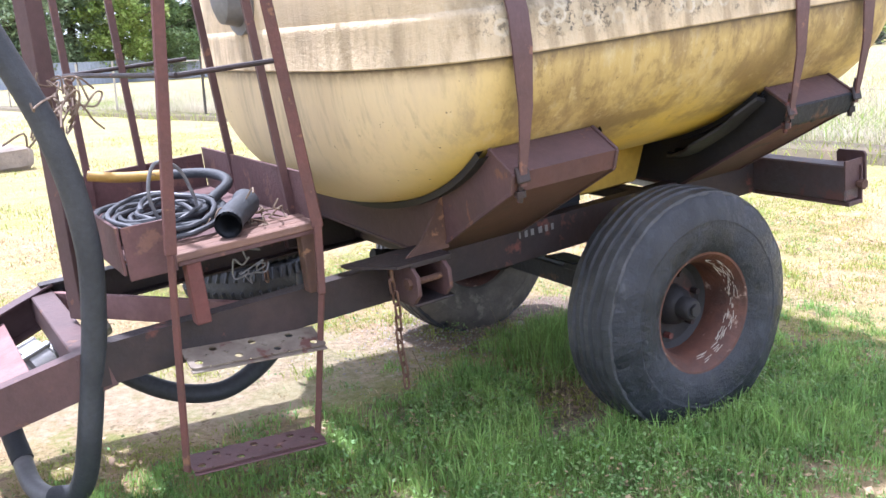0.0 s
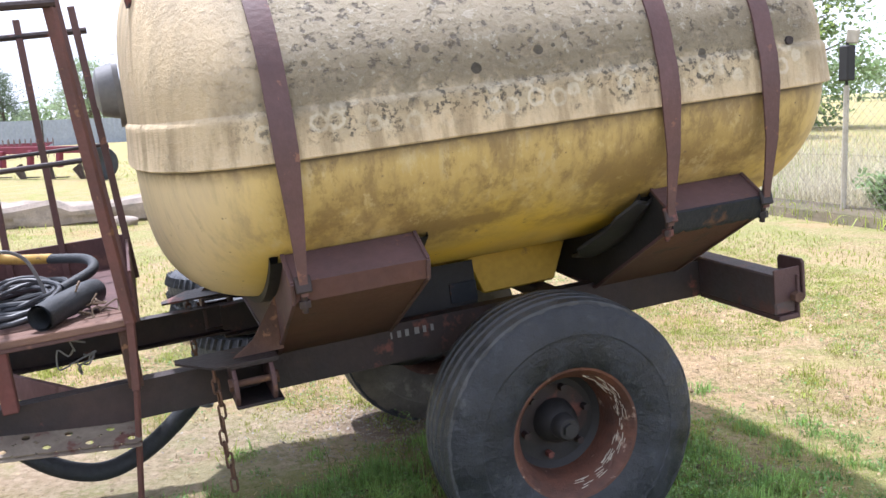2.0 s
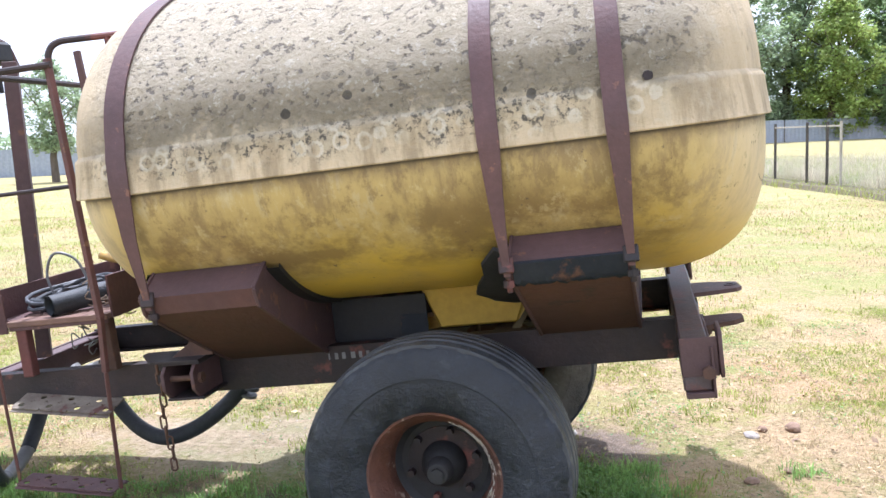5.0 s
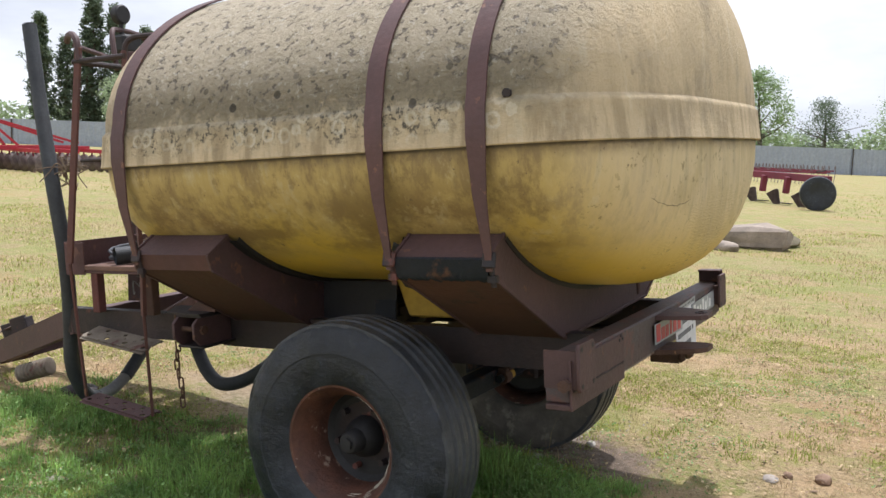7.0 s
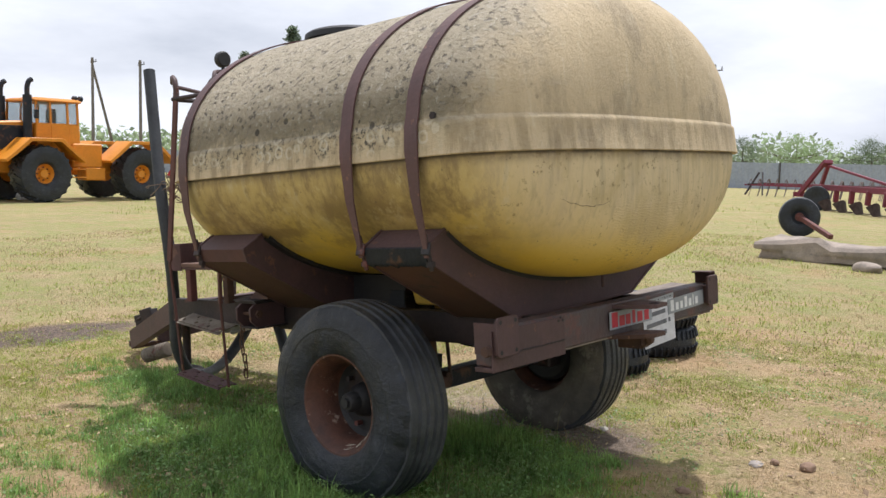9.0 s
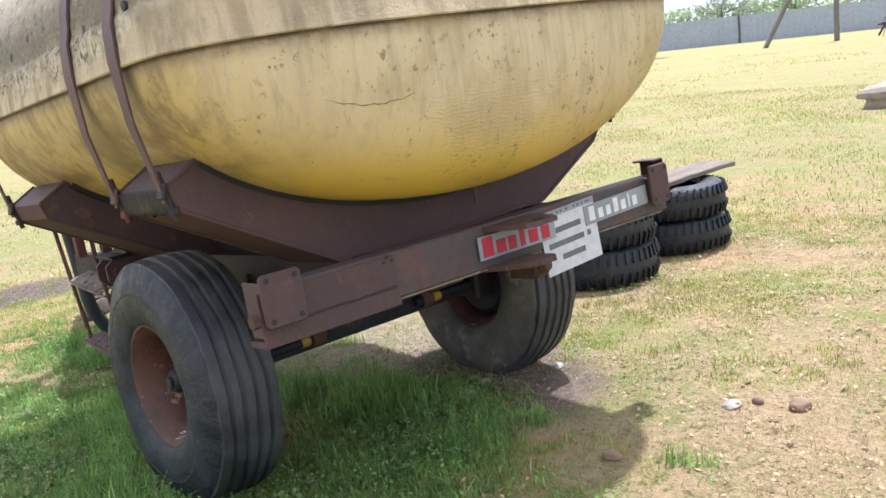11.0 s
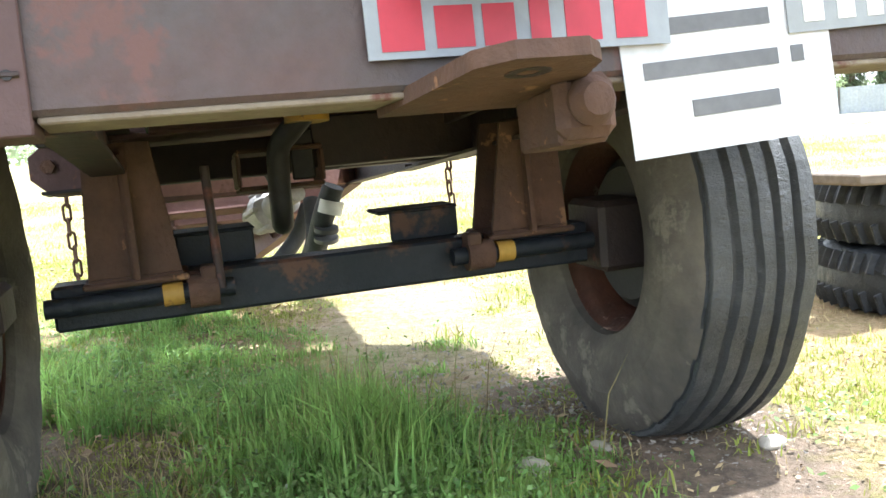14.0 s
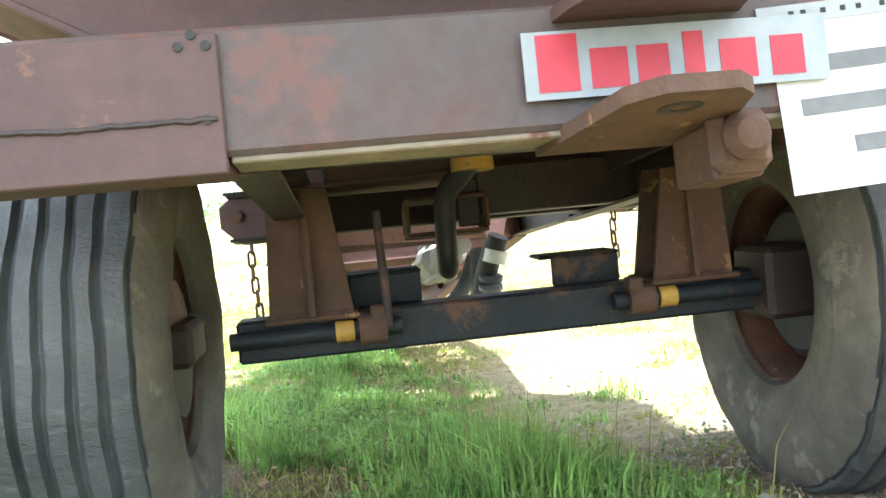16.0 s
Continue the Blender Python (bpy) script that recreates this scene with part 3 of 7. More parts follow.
def part(name, bm, material_, parent=None, label="", smooth=True, at=None):
    """Links a bmesh as one mesh object, under a thing or a part."""
    me = bpy.data.meshes.new(name)
    bmesh.ops.recalc_face_normals(bm, faces=bm.faces)
    bm.to_mesh(me)
    bm.free()
    me.materials.append(material_)
    if smooth:
        shade(me)
    ob = new(name, me)
    ob.parent = parent
    if at is not None:
        ob.matrix_basis = at
    if label:
        tagged(ob, label)
    return ob


def thing(name, m, label, category, group="", kind=""):
    ob = new(name)
    ob.matrix_world = m
    return tagged(ob, label, category, group, kind)


def box(bm, c, s, r=(0, 0, 0), bevel=0.004):
    g = bmesh.ops.create_cube(bm, size=1.0)
    vs = g["verts"]
    bmesh.ops.scale(bm, vec=s, verts=vs)
    if bevel:
        es = list({e for v in vs for e in v.link_edges})
        b = bmesh.ops.bevel(bm, geom=es, offset=min(bevel, 0.45 * min(s)), segments=1, affect="EDGES", profile=0.5)
        vs = list({v for f in b["faces"] for v in f.verts} | {v for v in vs if v.is_valid})
    bmesh.ops.transform(bm, matrix=pose(*c, *r), verts=vs)
    return vs


def prism(bm, pts, axis, a, z, bevel=0.0):
    """Extrudes a closed outline of 2D points along an axis from a to z."""
    def put(p, h):
        return {"x": (h, p[0], p[1]), "y": (p[0], h, p[1]), "z": (p[0], p[1], h)}[axis]
    va = [bm.verts.new(put(p, a)) for p in pts]
    vz = [bm.verts.new(put(p, z)) for p in pts]
    n = len(pts)
    fs = [bm.faces.new(va), bm.faces.new(vz[::-1])]
    fs += [bm.faces.new((va[i], vz[i], vz[(i + 1) % n], va[(i + 1) % n])) for i in range(n)]
    if bevel:
        bmesh.ops.bevel(bm, geom=list({e for f in fs for e in f.edges}), offset=bevel, segments=1, affect="EDGES")
    return va + vz


def glide(pts, n=8):
    """A smooth line through points (Catmull-Rom)."""
    p = [Vector(q) for q in pts]
    p = [2 * p[0] - p[1]] + p + [2 * p[-1] - p[-2]]
    out = []
    for i in range(1, len(p) - 2):
        a, b, c, d = p[i - 1:i + 3]
        for j in range(n):
            t = j / n
            out.append(0.5 * (2 * b + (c - a) * t + (2 * a - 5 * b + 4 * c - d) * t * t + (3 * b - a - 3 * c + d) * t ** 3))
    return out + [p[-2]]


def tube(bm, pts, r, seg=10, caps=True, closed=False, squash=1.0):
    """A round bar or hose along a line of points."""
    pts = [Vector(p) for p in pts]
    rings, n, side = [], len(pts), None
    for i, p in enumerate(pts):
        if closed:
            d = pts[(i + 1) % n] - pts[i - 1]
        else:
            d = pts[min(i + 1, n - 1)] - pts[max(i - 1, 0)]
        d.normalize()
        if side is None:
            side = d.orthogonal().normalized()
        side = (side - d * side.dot(d)).normalized()
        up = d.cross(side)
        rad = r[i] if isinstance(r, (list, tuple)) else r
        rings.append([bm.verts.new(p + rad * (math.cos(a) * side + squash * math.sin(a) * up)) for a in (2 * math.pi * j / seg for j in range(seg))])
    for i in range(n if closed else n - 1):
        a, b = rings[i], rings[(i + 1) % n]
        for j in range(seg):
            bm.faces.new((a[j], a[(j + 1) % seg], b[(j + 1) % seg], b[j]))
    if caps and not closed:
        bm.faces.new(rings[0][::-1])
        bm.faces.new(rings[-1])


def bar(bm, p, q, w, h, bevel=0.002, twist=0.0):
    """A flat or square bar from p to q, w across and h deep."""
    p, q = Vector(p), Vector(q)
    d = q - p
    m = Matrix.Translation((p + q) / 2) @ d.to_track_quat("Z", "X").to_matrix().to_4x4() @ pose(0, 0, 0, 0, 0, twist)
    g = bmesh.ops.create_cube(bm, size=1.0)
    bmesh.ops.scale(bm, vec=(w, h, d.length), verts=g["verts"])
    vs = g["verts"]
    if bevel:
        es = list({e for v in vs for e in v.link_edges})
        b = bmesh.ops.bevel(bm, geom=es, offset=bevel, segments=1, affect="EDGES")
        vs = list({v for f in b["faces"] for v in f.verts} | {v for v in vs if v.is_valid})
    bmesh.ops.transform(bm, matrix=m, verts=vs)


def lathe(bm, profile, seg=48, axis="y", closed=False):
    """Turns a profile of (radius, along) points about an axis."""
    rings = []
    for i in range(seg):
        a = 2 * math.pi * i / seg
        c, s = math.cos(a), math.sin(a)
        rings.append([bm.verts.new({"y": (r * c, h, r * s), "z": (r * c, r * s, h), "x": (h, r * c, r * s)}[axis]) for r, h in profile])
    n = len(profile)
    for i in range(seg):
        a, b = rings[i], rings[(i + 1) % seg]
        for j in range(n if closed else n - 1):
            k = (j + 1) % n
            bm.faces.new((a[j], b[j], b[k], a[k]))
    bmesh.ops.remove_doubles(bm, verts=bm.verts, dist=1e-5)


def rod(bm, p, q, r, seg=12):
    tube(bm, [p, q], r, seg)


def mesh_of(name, verts, faces_flat, loop_total, material_, parent=None, label="", category="", kind="", smooth=False):
    """A large mesh straight from number arrays."""
    me = bpy.data.meshes.new(name)
    verts = np.asarray(verts, dtype=np.float32)
    nf = len(loop_total)
    me.vertices.add(len(verts))
    me.vertices.foreach_set("co", verts.ravel())
    me.loops.add(len(faces_flat))
    me.loops.foreach_set("vertex_index", np.asarray(faces_flat, dtype=np.int32))
    me.polygons.add(nf)
    starts = np.concatenate(([0], np.cumsum(loop_total)[:-1])).astype(np.int32)
    me.polygons.foreach_set("loop_start", starts)
    me.update(calc_edges=True)
    me.materials.append(material_)
    ob = new(name, me)
    ob.parent = parent
    return tagged(ob, label, category, "", kind)


# ---- the ground ----
def rise(x, y):
    """Height of the ground: flat round the trailer, gently uneven."""
    return 0.012 * math.sin(1.7 * x + 0.6 * y) * math.cos(1.1 * y - 0.4 * x)


def build_ground():
    xs = np.unique(np.concatenate((np.linspace(-600, -30, 12), np.linspace(-30, -6, 13), np.linspace(-6, 6, 61), np.linspace(6, 30, 13), np.linspace(30, 600, 12))))
    ys = np.unique(np.concatenate((np.linspace(-600, -30, 12), np.linspace(-30, -6, 13), np.linspace(-6, 8, 71), np.linspace(8, 30, 12), np.linspace(30, 600, 12))))
    bm = bmesh.new()
    grid = [[bm.verts.new((x, y, rise(x, y))) for y in ys] for x in xs]
    for i in range(len(xs) - 1):
        for j in range(len(ys) - 1):
            bm.faces.new((grid[i][j], grid[i + 1][j], grid[i + 1][j + 1], grid[i][j + 1]))
    ob = part("ground", bm, M_GROUND)
    tagged(ob, "flat meadow ground with dry and green grass and bare earth", "ground", "", "structure")


build_ground()

# ---- the sprayer trailer: nose down on its drawbar, leaning a little ----
PITCH, ROLL = 4.95, 0.9
T = Matrix.Translation((0.0, 0.013, 0.005)) @ Matrix.Rotation(radians(ROLL), 4, "X") @ Matrix.Rotation(-radians(PITCH), 4, "Y")
trailer = thing("sprayer_trailer", T, "old sprayer trailer with yellow tank on rusty brown frame", "trailer")

SEAM, BAND = 1.452, 0.118
XF, XR, CAP = -0.80, 0.745, 0.415
HALF, LOW, HIGH = 1.04, 0.537, 0.635


def cap_depth(r):
    return CAP * (max(0.0, 1 - r ** 3.4)) ** (1 / 2.4)


def shell(base, height, half, sign, grow=0.0):
    """Half of the tank: a long dome over the seam outline, going up or down."""
    bm = bmesh.new()
    rows = []
    rs = [math.sin(math.pi / 2 * i / 18) for i in range(19)]
    stations = [(XF - (CAP + grow if r == 0 else cap_depth(r) + grow), r) for r in rs]
    stations += [(XF + (XR - XF) * i / 14, 1.0) for i in range(1, 14)]
    stations += [(XR + (CAP + grow if r == 0 else cap_depth(r) + grow), r) for r in rs[::-1]]
    for x, r in stations:
        if r == 0:
            rows.append([bm.verts.new((x, 0, base))])
            continue
        rows.append([bm.verts.new((x, (half + grow) * r * math.cos(a), base + sign * height * r * math.sin(a))) for a in (math.pi * j / 40 for j in range(41))])
    for a, b in zip(rows, rows[1:]):
        n = max(len(a), len(b)) - 1
        for j in range(n):
            q = [a[j] if len(a) > 1 else a[0], a[j + 1] if len(a) > 1 else a[0], b[j + 1] if len(b) > 1 else b[0], b[j] if len(b) > 1 else b[0]]
            q = list(dict.fromkeys(q))
            if len(q) > 2:
                bm.faces.new(q)
    return bm


def outline(grow, z):
    """The tank's outline in plan at a height."""
    rs = [math.sin(math.pi / 2 * i / 18) for i in range(1, 19)]
    half = HALF + grow
    right = [(XR + cap_depth(r) + grow, half * r) for r in rs]
    left = [(XF - cap_depth(r) - grow, half * r) for r in rs[::-1]]
    mid = [(XR + (XF - XR) * i / 12, half) for i in range(1, 12)]
    up = [(XR + CAP + grow, 0.0)] + right + mid + left + [(XF - CAP - grow, 0.0)]
    down = [(x, -y) for x, y in up[1:-1]][::-1]
    return [(x, y, z) for x, y in up + down]


def rim_band():
    """The upright rim between the two shells, with a lip at the seam and a ridge above."""
    bm = bmesh.new()
    levels = [(-0.008, SEAM - 0.004), (0.017, SEAM - 0.006), (0.020, SEAM - 0.002), (0.018, SEAM + 0.008), (0.010, SEAM + BAND - 0.014), (0.010, SEAM + BAND - 0.004), (0.007, SEAM + BAND + 0.004), (-0.002, SEAM + BAND + 0.016)]
    rings = [[bm.verts.new(p) for p in outline(g, z)] for g, z in levels]
    n = len(rings[0])
    for a, b in zip(rings, rings[1:]):
        for j in range(n):
            bm.faces.new((a[j], a[(j + 1) % n], b[(j + 1) % n], b[j]))
    return bm


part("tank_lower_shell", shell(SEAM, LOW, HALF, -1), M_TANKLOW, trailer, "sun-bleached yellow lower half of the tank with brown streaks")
upper = part("tank_upper_shell", shell(SEAM + BAND, HIGH, HALF, 1), M_TANKUP, trailer, "beige upper half of the tank crusted with grey lichen")
part("rim", rim_band(), M_TANKUP, upper)


def strap(x0, x1):
    """A flat steel band round the tank, with a bolt and lug at either end."""
    bm = bmesh.new()
    # over the top it follows the shell; below the seam it hangs straight to the cradle and narrows
    w = x1 - x0
    full = [(1.004, 1.07, 0.30), (1.010, 1.12, 0.36), (HALF + 0.008, 1.30, 0.70), (HALF + 0.016, SEAM - 0.01, 0.95), (HALF + 0.018, SEAM + 0.02, 1.0), (HALF + 0.012, SEAM + BAND - 0.01, 1.0)]
    full += [(HALF * math.cos(a), SEAM + BAND + HIGH * math.sin(a), 1.0) for a in (math.pi * i / 48 for i in range(1, 48))]
    full += [(-y, z, k) for y, z, k in full[:6][::-1]]
    # the far ends hang slack, nearer to the tank
    full[:3] = [(0.905, 1.06, 0.30), (0.935, 1.12, 0.36), (HALF - 0.03, 1.30, 0.70)]
    xm = (x0 + x1) / 2
    rows = []
    for y, z, k in full:
        n = Vector((y, max(0.0, z - SEAM - BAND) * 1.6)).normalized()
        o1, o2 = 0.004, 0.011
        rows.append([bm.verts.new((xm + s * w * k / 2, y + n.x * o, z + n.y * o)) for s, o in ((-1, o1), (-1, o2), (1, o2), (1, o1))])
    for a, b in zip(rows, rows[1:]):
        for j in range(4):
            bm.faces.new((a[j], a[(j + 1) % 4], b[(j + 1) % 4], b[j]))
    bm.faces.new(rows[0])
    bm.faces.new(rows[-1][::-1])
    ob = part("strap", bm, M_STRAP, trailer)
    for sgn in (-1, 1):
        bm = bmesh.new()
        xm = (x0 + x1) / 2
        out = 1.012 if sgn < 0 else 0.925
        box(bm, (xm, sgn * out, 1.105), (0.045, 0.014, 0.05), (sgn * 14, 0, 0))
        rod(bm, (xm, sgn * (out + 0.003), 1.16), (xm, sgn * (out - 0.027), 1.02), 0.009)
        lathe_nut(bm, (xm, sgn * (out - 0.022), 1.045), 0.018, 0.02)
        part("strap_bolt", bm, M_DARK, ob)


def lathe_nut(bm, c, r, h, axis="z"):
    g = bmesh.ops.create_cone(bm, cap_ends=True, segments=6, radius1=r, radius2=r, depth=h)
    m = {"z": pose(*c), "y": pose(*c, 90, 0, 0), "x": pose(*c, 0, 90, 0)}[axis]
    bmesh.ops.transform(bm, matrix=m, verts=g["verts"])


for x0, x1 in ((-0.879, -0.812), (0.293, 0.358), (0.655, 0.720)):
    strap(x0, x1)


def saddle(x0, x1):
    """A welded box cradle across the frame, hollowed to the tank."""
    arc = []
    for i in range(33):
        a = math.pi * (1.18 + 0.64 * i / 32)
        arc.append(((HALF + 0.012) * math.cos(a), SEAM + (LOW + 0.012) * math.sin(a)))
    inner = [(-0.895, 1.175)] + [p for p in arc if -0.88 < p[0] < 0.80] + [(0.82, 1.135)]
    # the far end is cut shorter than the near one
    outer = [(0.868, 1.065), (0.785, 0.965), (0.455, 0.790), (-0.455, 0.765), (-0.985, 1.050), (-1.005, 1.110)]
    bm = bmesh.new()
    prism(bm, inner + outer, "x", x0, x1)
    ob = part("saddle", bm, M_BROWN, trailer)
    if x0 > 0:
        # the front face takes the black material
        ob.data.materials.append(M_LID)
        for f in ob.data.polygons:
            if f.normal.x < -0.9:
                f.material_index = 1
    # folded edges of the end plates stand a little proud
    bm = bmesh.new()
    for a, b in zip(outer, outer[1:]):
        for x in (x0, x1):
            bar(bm, (x, *a), (x, *b), 0.012, 0.012)
    for x in (x0, x1):
        bar(bm, (x, -0.895, 1.175), (x, -1.005, 1.110), 0.012, 0.012)
    tagged(part("weld_edge", bm, M_BROWN, ob), kind="stuff")
    # rubber lining between tank and cradle
    bm = bmesh.new()
    rows = []
    for y, z in arc:
        n = Vector((y / HALF, (z - SEAM) / LOW * 1.9)).normalized()
        deep = -0.005
        back = 0.045 if x0 < 0 else 0.004
        rows.append([bm.verts.new((x, y - n.x * o, z - n.y * o)) for x, o in ((x0 - 0.035, 0.017), (x0 - 0.035, deep), (x1 + back, deep), (x1 + back, 0.017))])
    for a, b in zip(rows, rows[1:]):
        for j in range(4):
            bm.faces.new((a[j], a[(j + 1) % 4], b[(j + 1) % 4], b[j]))
    part("rubber_lining", bm, M_LID, ob)
    return ob


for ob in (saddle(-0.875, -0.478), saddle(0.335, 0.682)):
    ob.data.materials.append(M_CRADLERUST)
    for f in ob.data.polygons:
        if f.normal.z < -0.15 and abs(f.normal.x) < 0.5:
            f.material_index = len(ob.data.materials) - 1
# tar run down over the rear cradle's edge, ragged below
bm = bmesh.new()
face = [(-1.0085, 1.108), (-0.989, 1.043), (-0.945, 1.0165), (-0.90, 0.9915)]
cols = []
for i in range(41):
    x = 0.342 + 0.333 * i / 40
    low = 1.25 + 0.55 * noise.noise((i * 0.31, 4.0, 0.0)) + 0.35 * noise.noise((i * 0.9, 1.0, 0.0))
    line_ = []
    for k in range(5):
        s = min(low, 2.6) * k / 4
        j = min(int(s), 2)
        y, z = (face[j][c] + (face[j + 1][c] - face[j][c]) * (s - j) for c in (0, 1))
        line_.append((x, y, z))
    cols.append([bm.verts.new((x, y - 0.0032, z - 0.002)) for x, y, z in line_] + [bm.verts.new((x, y + 0.006, z + 0.004)) for x, y, z in line_[::-1]])
for a, b in zip(cols, cols[1:]):
    for k in range(10):
        bm.faces.new((a[k], a[(k + 1) % 10], b[(k + 1) % 10], b[k]))
bm.faces.new(cols[0])
bm.faces.new(cols[-1][::-1])
part("tar_stain", bm, M_BLACK, trailer, "black tar run down the cradle edge")
# round black lichen patches beside the rear strap
for x, y, z, s in ((0.783, -1.0445, 1.594, 0.013), (0.762, -1.045, 1.474, 0.009), (0.615, -1.047, 1.563, 0.008)):
    bm = bmesh.new()
    ring = []
    for i in range(18):
        a = 2 * math.pi * i / 18
        r = s * (1 + 0.28 * noise.noise((math.cos(a) * 1.6 + x * 9, math.sin(a) * 1.6, z * 5)))
        ring.append((r * 1.15 * math.cos(a), r * math.sin(a)))
    prism(bm, [(x + u, z + w) for u, w in ring], "y", y, y + 0.03, 0.001)
    part("lichen_patch", bm, M_DARK, trailer)
# crack in the rear end of the lower shell
bm = bmesh.new()
pts = []
for i in range(23):
    y = -0.69 + 0.27 * i / 22
    z = 1.266 - 0.020 * i / 22 - 0.022 * math.sin(math.pi * i / 22) + 0.002 * math.sin(i * 1.3) + 0.0015 * math.sin(i * 3.1)
    h = (SEAM - z) / LOW
    r = math.hypot(y / HALF, h)
    pts.append((XR + cap_depth(r) + 0.0005, y, z))
tube(bm, pts, [0.0003 + 0.0009 * math.sin(math.pi * i / 22) * (0.6 + 0.4 * math.sin(i * 2.3)) for i in range(23)], 6)
part("crack", bm, M_DARK, trailer)
# torn flap of lining sticking out beside the rear cradle
bm = bmesh.new()
rows = []
for i in range(9):
    s = i / 8
    y, z = -0.90 + 0.46 * s, 1.155 - 0.235 * math.sin(math.pi / 2 * s) ** 0.9
    reach = 0.335 - 0.16 * math.sin(math.pi * (0.12 + 0.76 * s)) - 0.015 * math.sin(i * 2.1)
    rows.append([bm.verts.new((x, y - 0.03 * d, z - 0.02 * d - o)) for x, d, o in ((0.335, 0, 0), ((reach + 0.335) / 2, 0.6, 0), (reach, 0.2, 0), (reach, 0.2, 0.012), ((reach + 0.335) / 2, 0.6, 0.014), (0.335, 0, 0.014))])
for a, b in zip(rows, rows[1:]):
    for k in range(6):
        bm.faces.new((a[k], a[(k + 1) % 6], b[(k + 1) % 6], b[k]))
bm.faces.new(rows[0])
bm.faces.new(rows[-1][::-1])
part("lining_flap", bm, M_LID, trailer)


def channel(bm, p, q, h, flange, t, inward):
    """A U-section rail from p to q (both at mid height), open to the inward side (+1 or -1 in y)."""
    p, q = Vector(p), Vector(q)
    d = (q - p).normalized()
    side = Vector((0, 0, 1)).cross(d).normalized()
    if side.y * inward < 0:
        side = -side
    up = d.cross(side).normalized()
    if up.z < 0:
        up = -up
    prof = [(0, -h / 2), (flange, -h / 2), (flange, -h / 2 + t), (t, -h / 2 + t), (t, h / 2 - t), (flange, h / 2 - t), (flange, h / 2), (0, h / 2)]
    ra = [bm.verts.new(p + side * a + up * b) for a, b in prof]
    rb = [bm.verts.new(q + side * a + up * b) for a, b in prof]
    n = len(prof)
    for i in range(n):
        bm.faces.new((ra[i], ra[(i + 1) % n], rb[(i + 1) % n], rb[i]))
    for r in (ra, rb[::-1]):
        bm.faces.new((r[0], r[1], r[2], r[3]))
        bm.faces.new((r[3], r[4], r[7], r[0]))
        bm.faces.new((r[4], r[5], r[6], r[7]))


for sg in (-1, 1):
    bm = bmesh.new()
    channel(bm, (-0.98, sg * 0.44, 0.71), (0.80, sg * 0.44, 0.71), 0.14, 0.06, 0.008, -sg)
    part("chassis_rail", bm, M_DARK, trailer)
    bm = bmesh.new()
    channel(bm, (-2.02, sg * 0.47, 0.715), (-0.95, sg * 0.47, 0.715), 0.125, 0.06, 0.008, -sg)
    part("front_rail", bm, M_DARK, trailer)
    bm = bmesh.new()
    channel(bm, (-3.20, sg * 0.11, 0.395), (-1.98, sg * 0.47, 0.712), 0.13, 0.06, 0.008, -sg)
    part("drawbar_rail", bm, M_BROWN, trailer)
for x, y0, y1, z, h in ((-0.70, -0.434, 0.434, 0.705, 0.10), (-0.37, 0.03, 0.434, 0.705, 0.12), (0.18, -0.434, 0.434, 0.750, 0.05), (0.55, -0.434, 0.434, 0.745, 0.06)):
    bm = bmesh.new()
    box(bm, (x, (y0 + y1) / 2, z), (0.07, y1 - y0, h))
    part("cross_member", bm, M_DARK, trailer)
bm = bmesh.new()
box(bm, (-0.20, 0.37, 0.815), (0.62, 0.012, 0.19))
part("inner_plate", bm, M_DARK, trailer)
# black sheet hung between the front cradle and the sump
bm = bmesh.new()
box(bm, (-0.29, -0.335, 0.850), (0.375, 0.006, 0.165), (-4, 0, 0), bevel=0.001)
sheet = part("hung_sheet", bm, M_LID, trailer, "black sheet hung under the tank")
bm = bmesh.new()
box(bm, (-0.155, -0.345, 0.822), (0.105, 0.006, 0.075), (-4, 0, 0), bevel=0.001)
part("sheet_patch", bm, M_BLACK, sheet)
# open-ended cross tube with gusset plate in front of the cradle
for sg in (-1, 1):
    for z in (0.804, 0.672):
        bm = bmesh.new()
        box(bm, (-0.975, sg * 0.545, z), (0.15, 0.20, 0.010), bevel=0.002)
        part("cross_tube_plate", bm, M_DARK, trailer)
ear = [(0.45, 0.811), (0.625, 0.811), (0.672, 0.775), (0.672, 0.712), (0.620, 0.664), (0.45, 0.664)]
for sg in (-1, 1):
    for x in (-1.050, -0.932):
        bm = bmesh.new()
        prism(bm, [(sg * y, z) for y, z in ear], "x", x, x + 0.014, 0.002)
        part("ear_plate", bm, M_BROWN, trailer)
    bm = bmesh.new()
    prism(bm, [(-1.21, sg * 0.46), (-1.21, sg * 0.50), (-1.10, sg * 0.645), (-0.90, sg * 0.655), (-0.90, sg * 0.46)], "z", 0.810, 0.818)
    part("gusset_plate", bm, M_DARK, trailer)
    bm = bmesh.new()
    rod(bm, (-1.045, sg * 0.622, 0.745), (-0.925, sg * 0.622, 0.745), 0.011)
    lathe_nut(bm, (-0.912, sg * 0.622, 0.745), 0.021, 0.014, "x")
    lathe_nut(bm, (-1.056, sg * 0.622, 0.745), 0.021, 0.014, "x")
    part("cross_tube_bolt", bm, M_RUST, trailer)
for sg in (-1, 1):
    bm = bmesh.new()
    prism(bm, [(-0.870, 1.0), (-0.870, 0.820), (-1.035, 0.820), (-0.965, 0.865)], "y", sg * 0.585 - 0.006, sg * 0.585 + 0.006)
    part("cradle_gusset", bm, M_RUST, trailer)
bm = bmesh.new()
bar(bm, (-2.0, 0.44, 0.70), (-1.45, -0.42, 0.70), 0.09, 0.02)
part("diagonal_brace", bm, M_FADED_SUNLIT, trailer)
bm = bmesh.new()
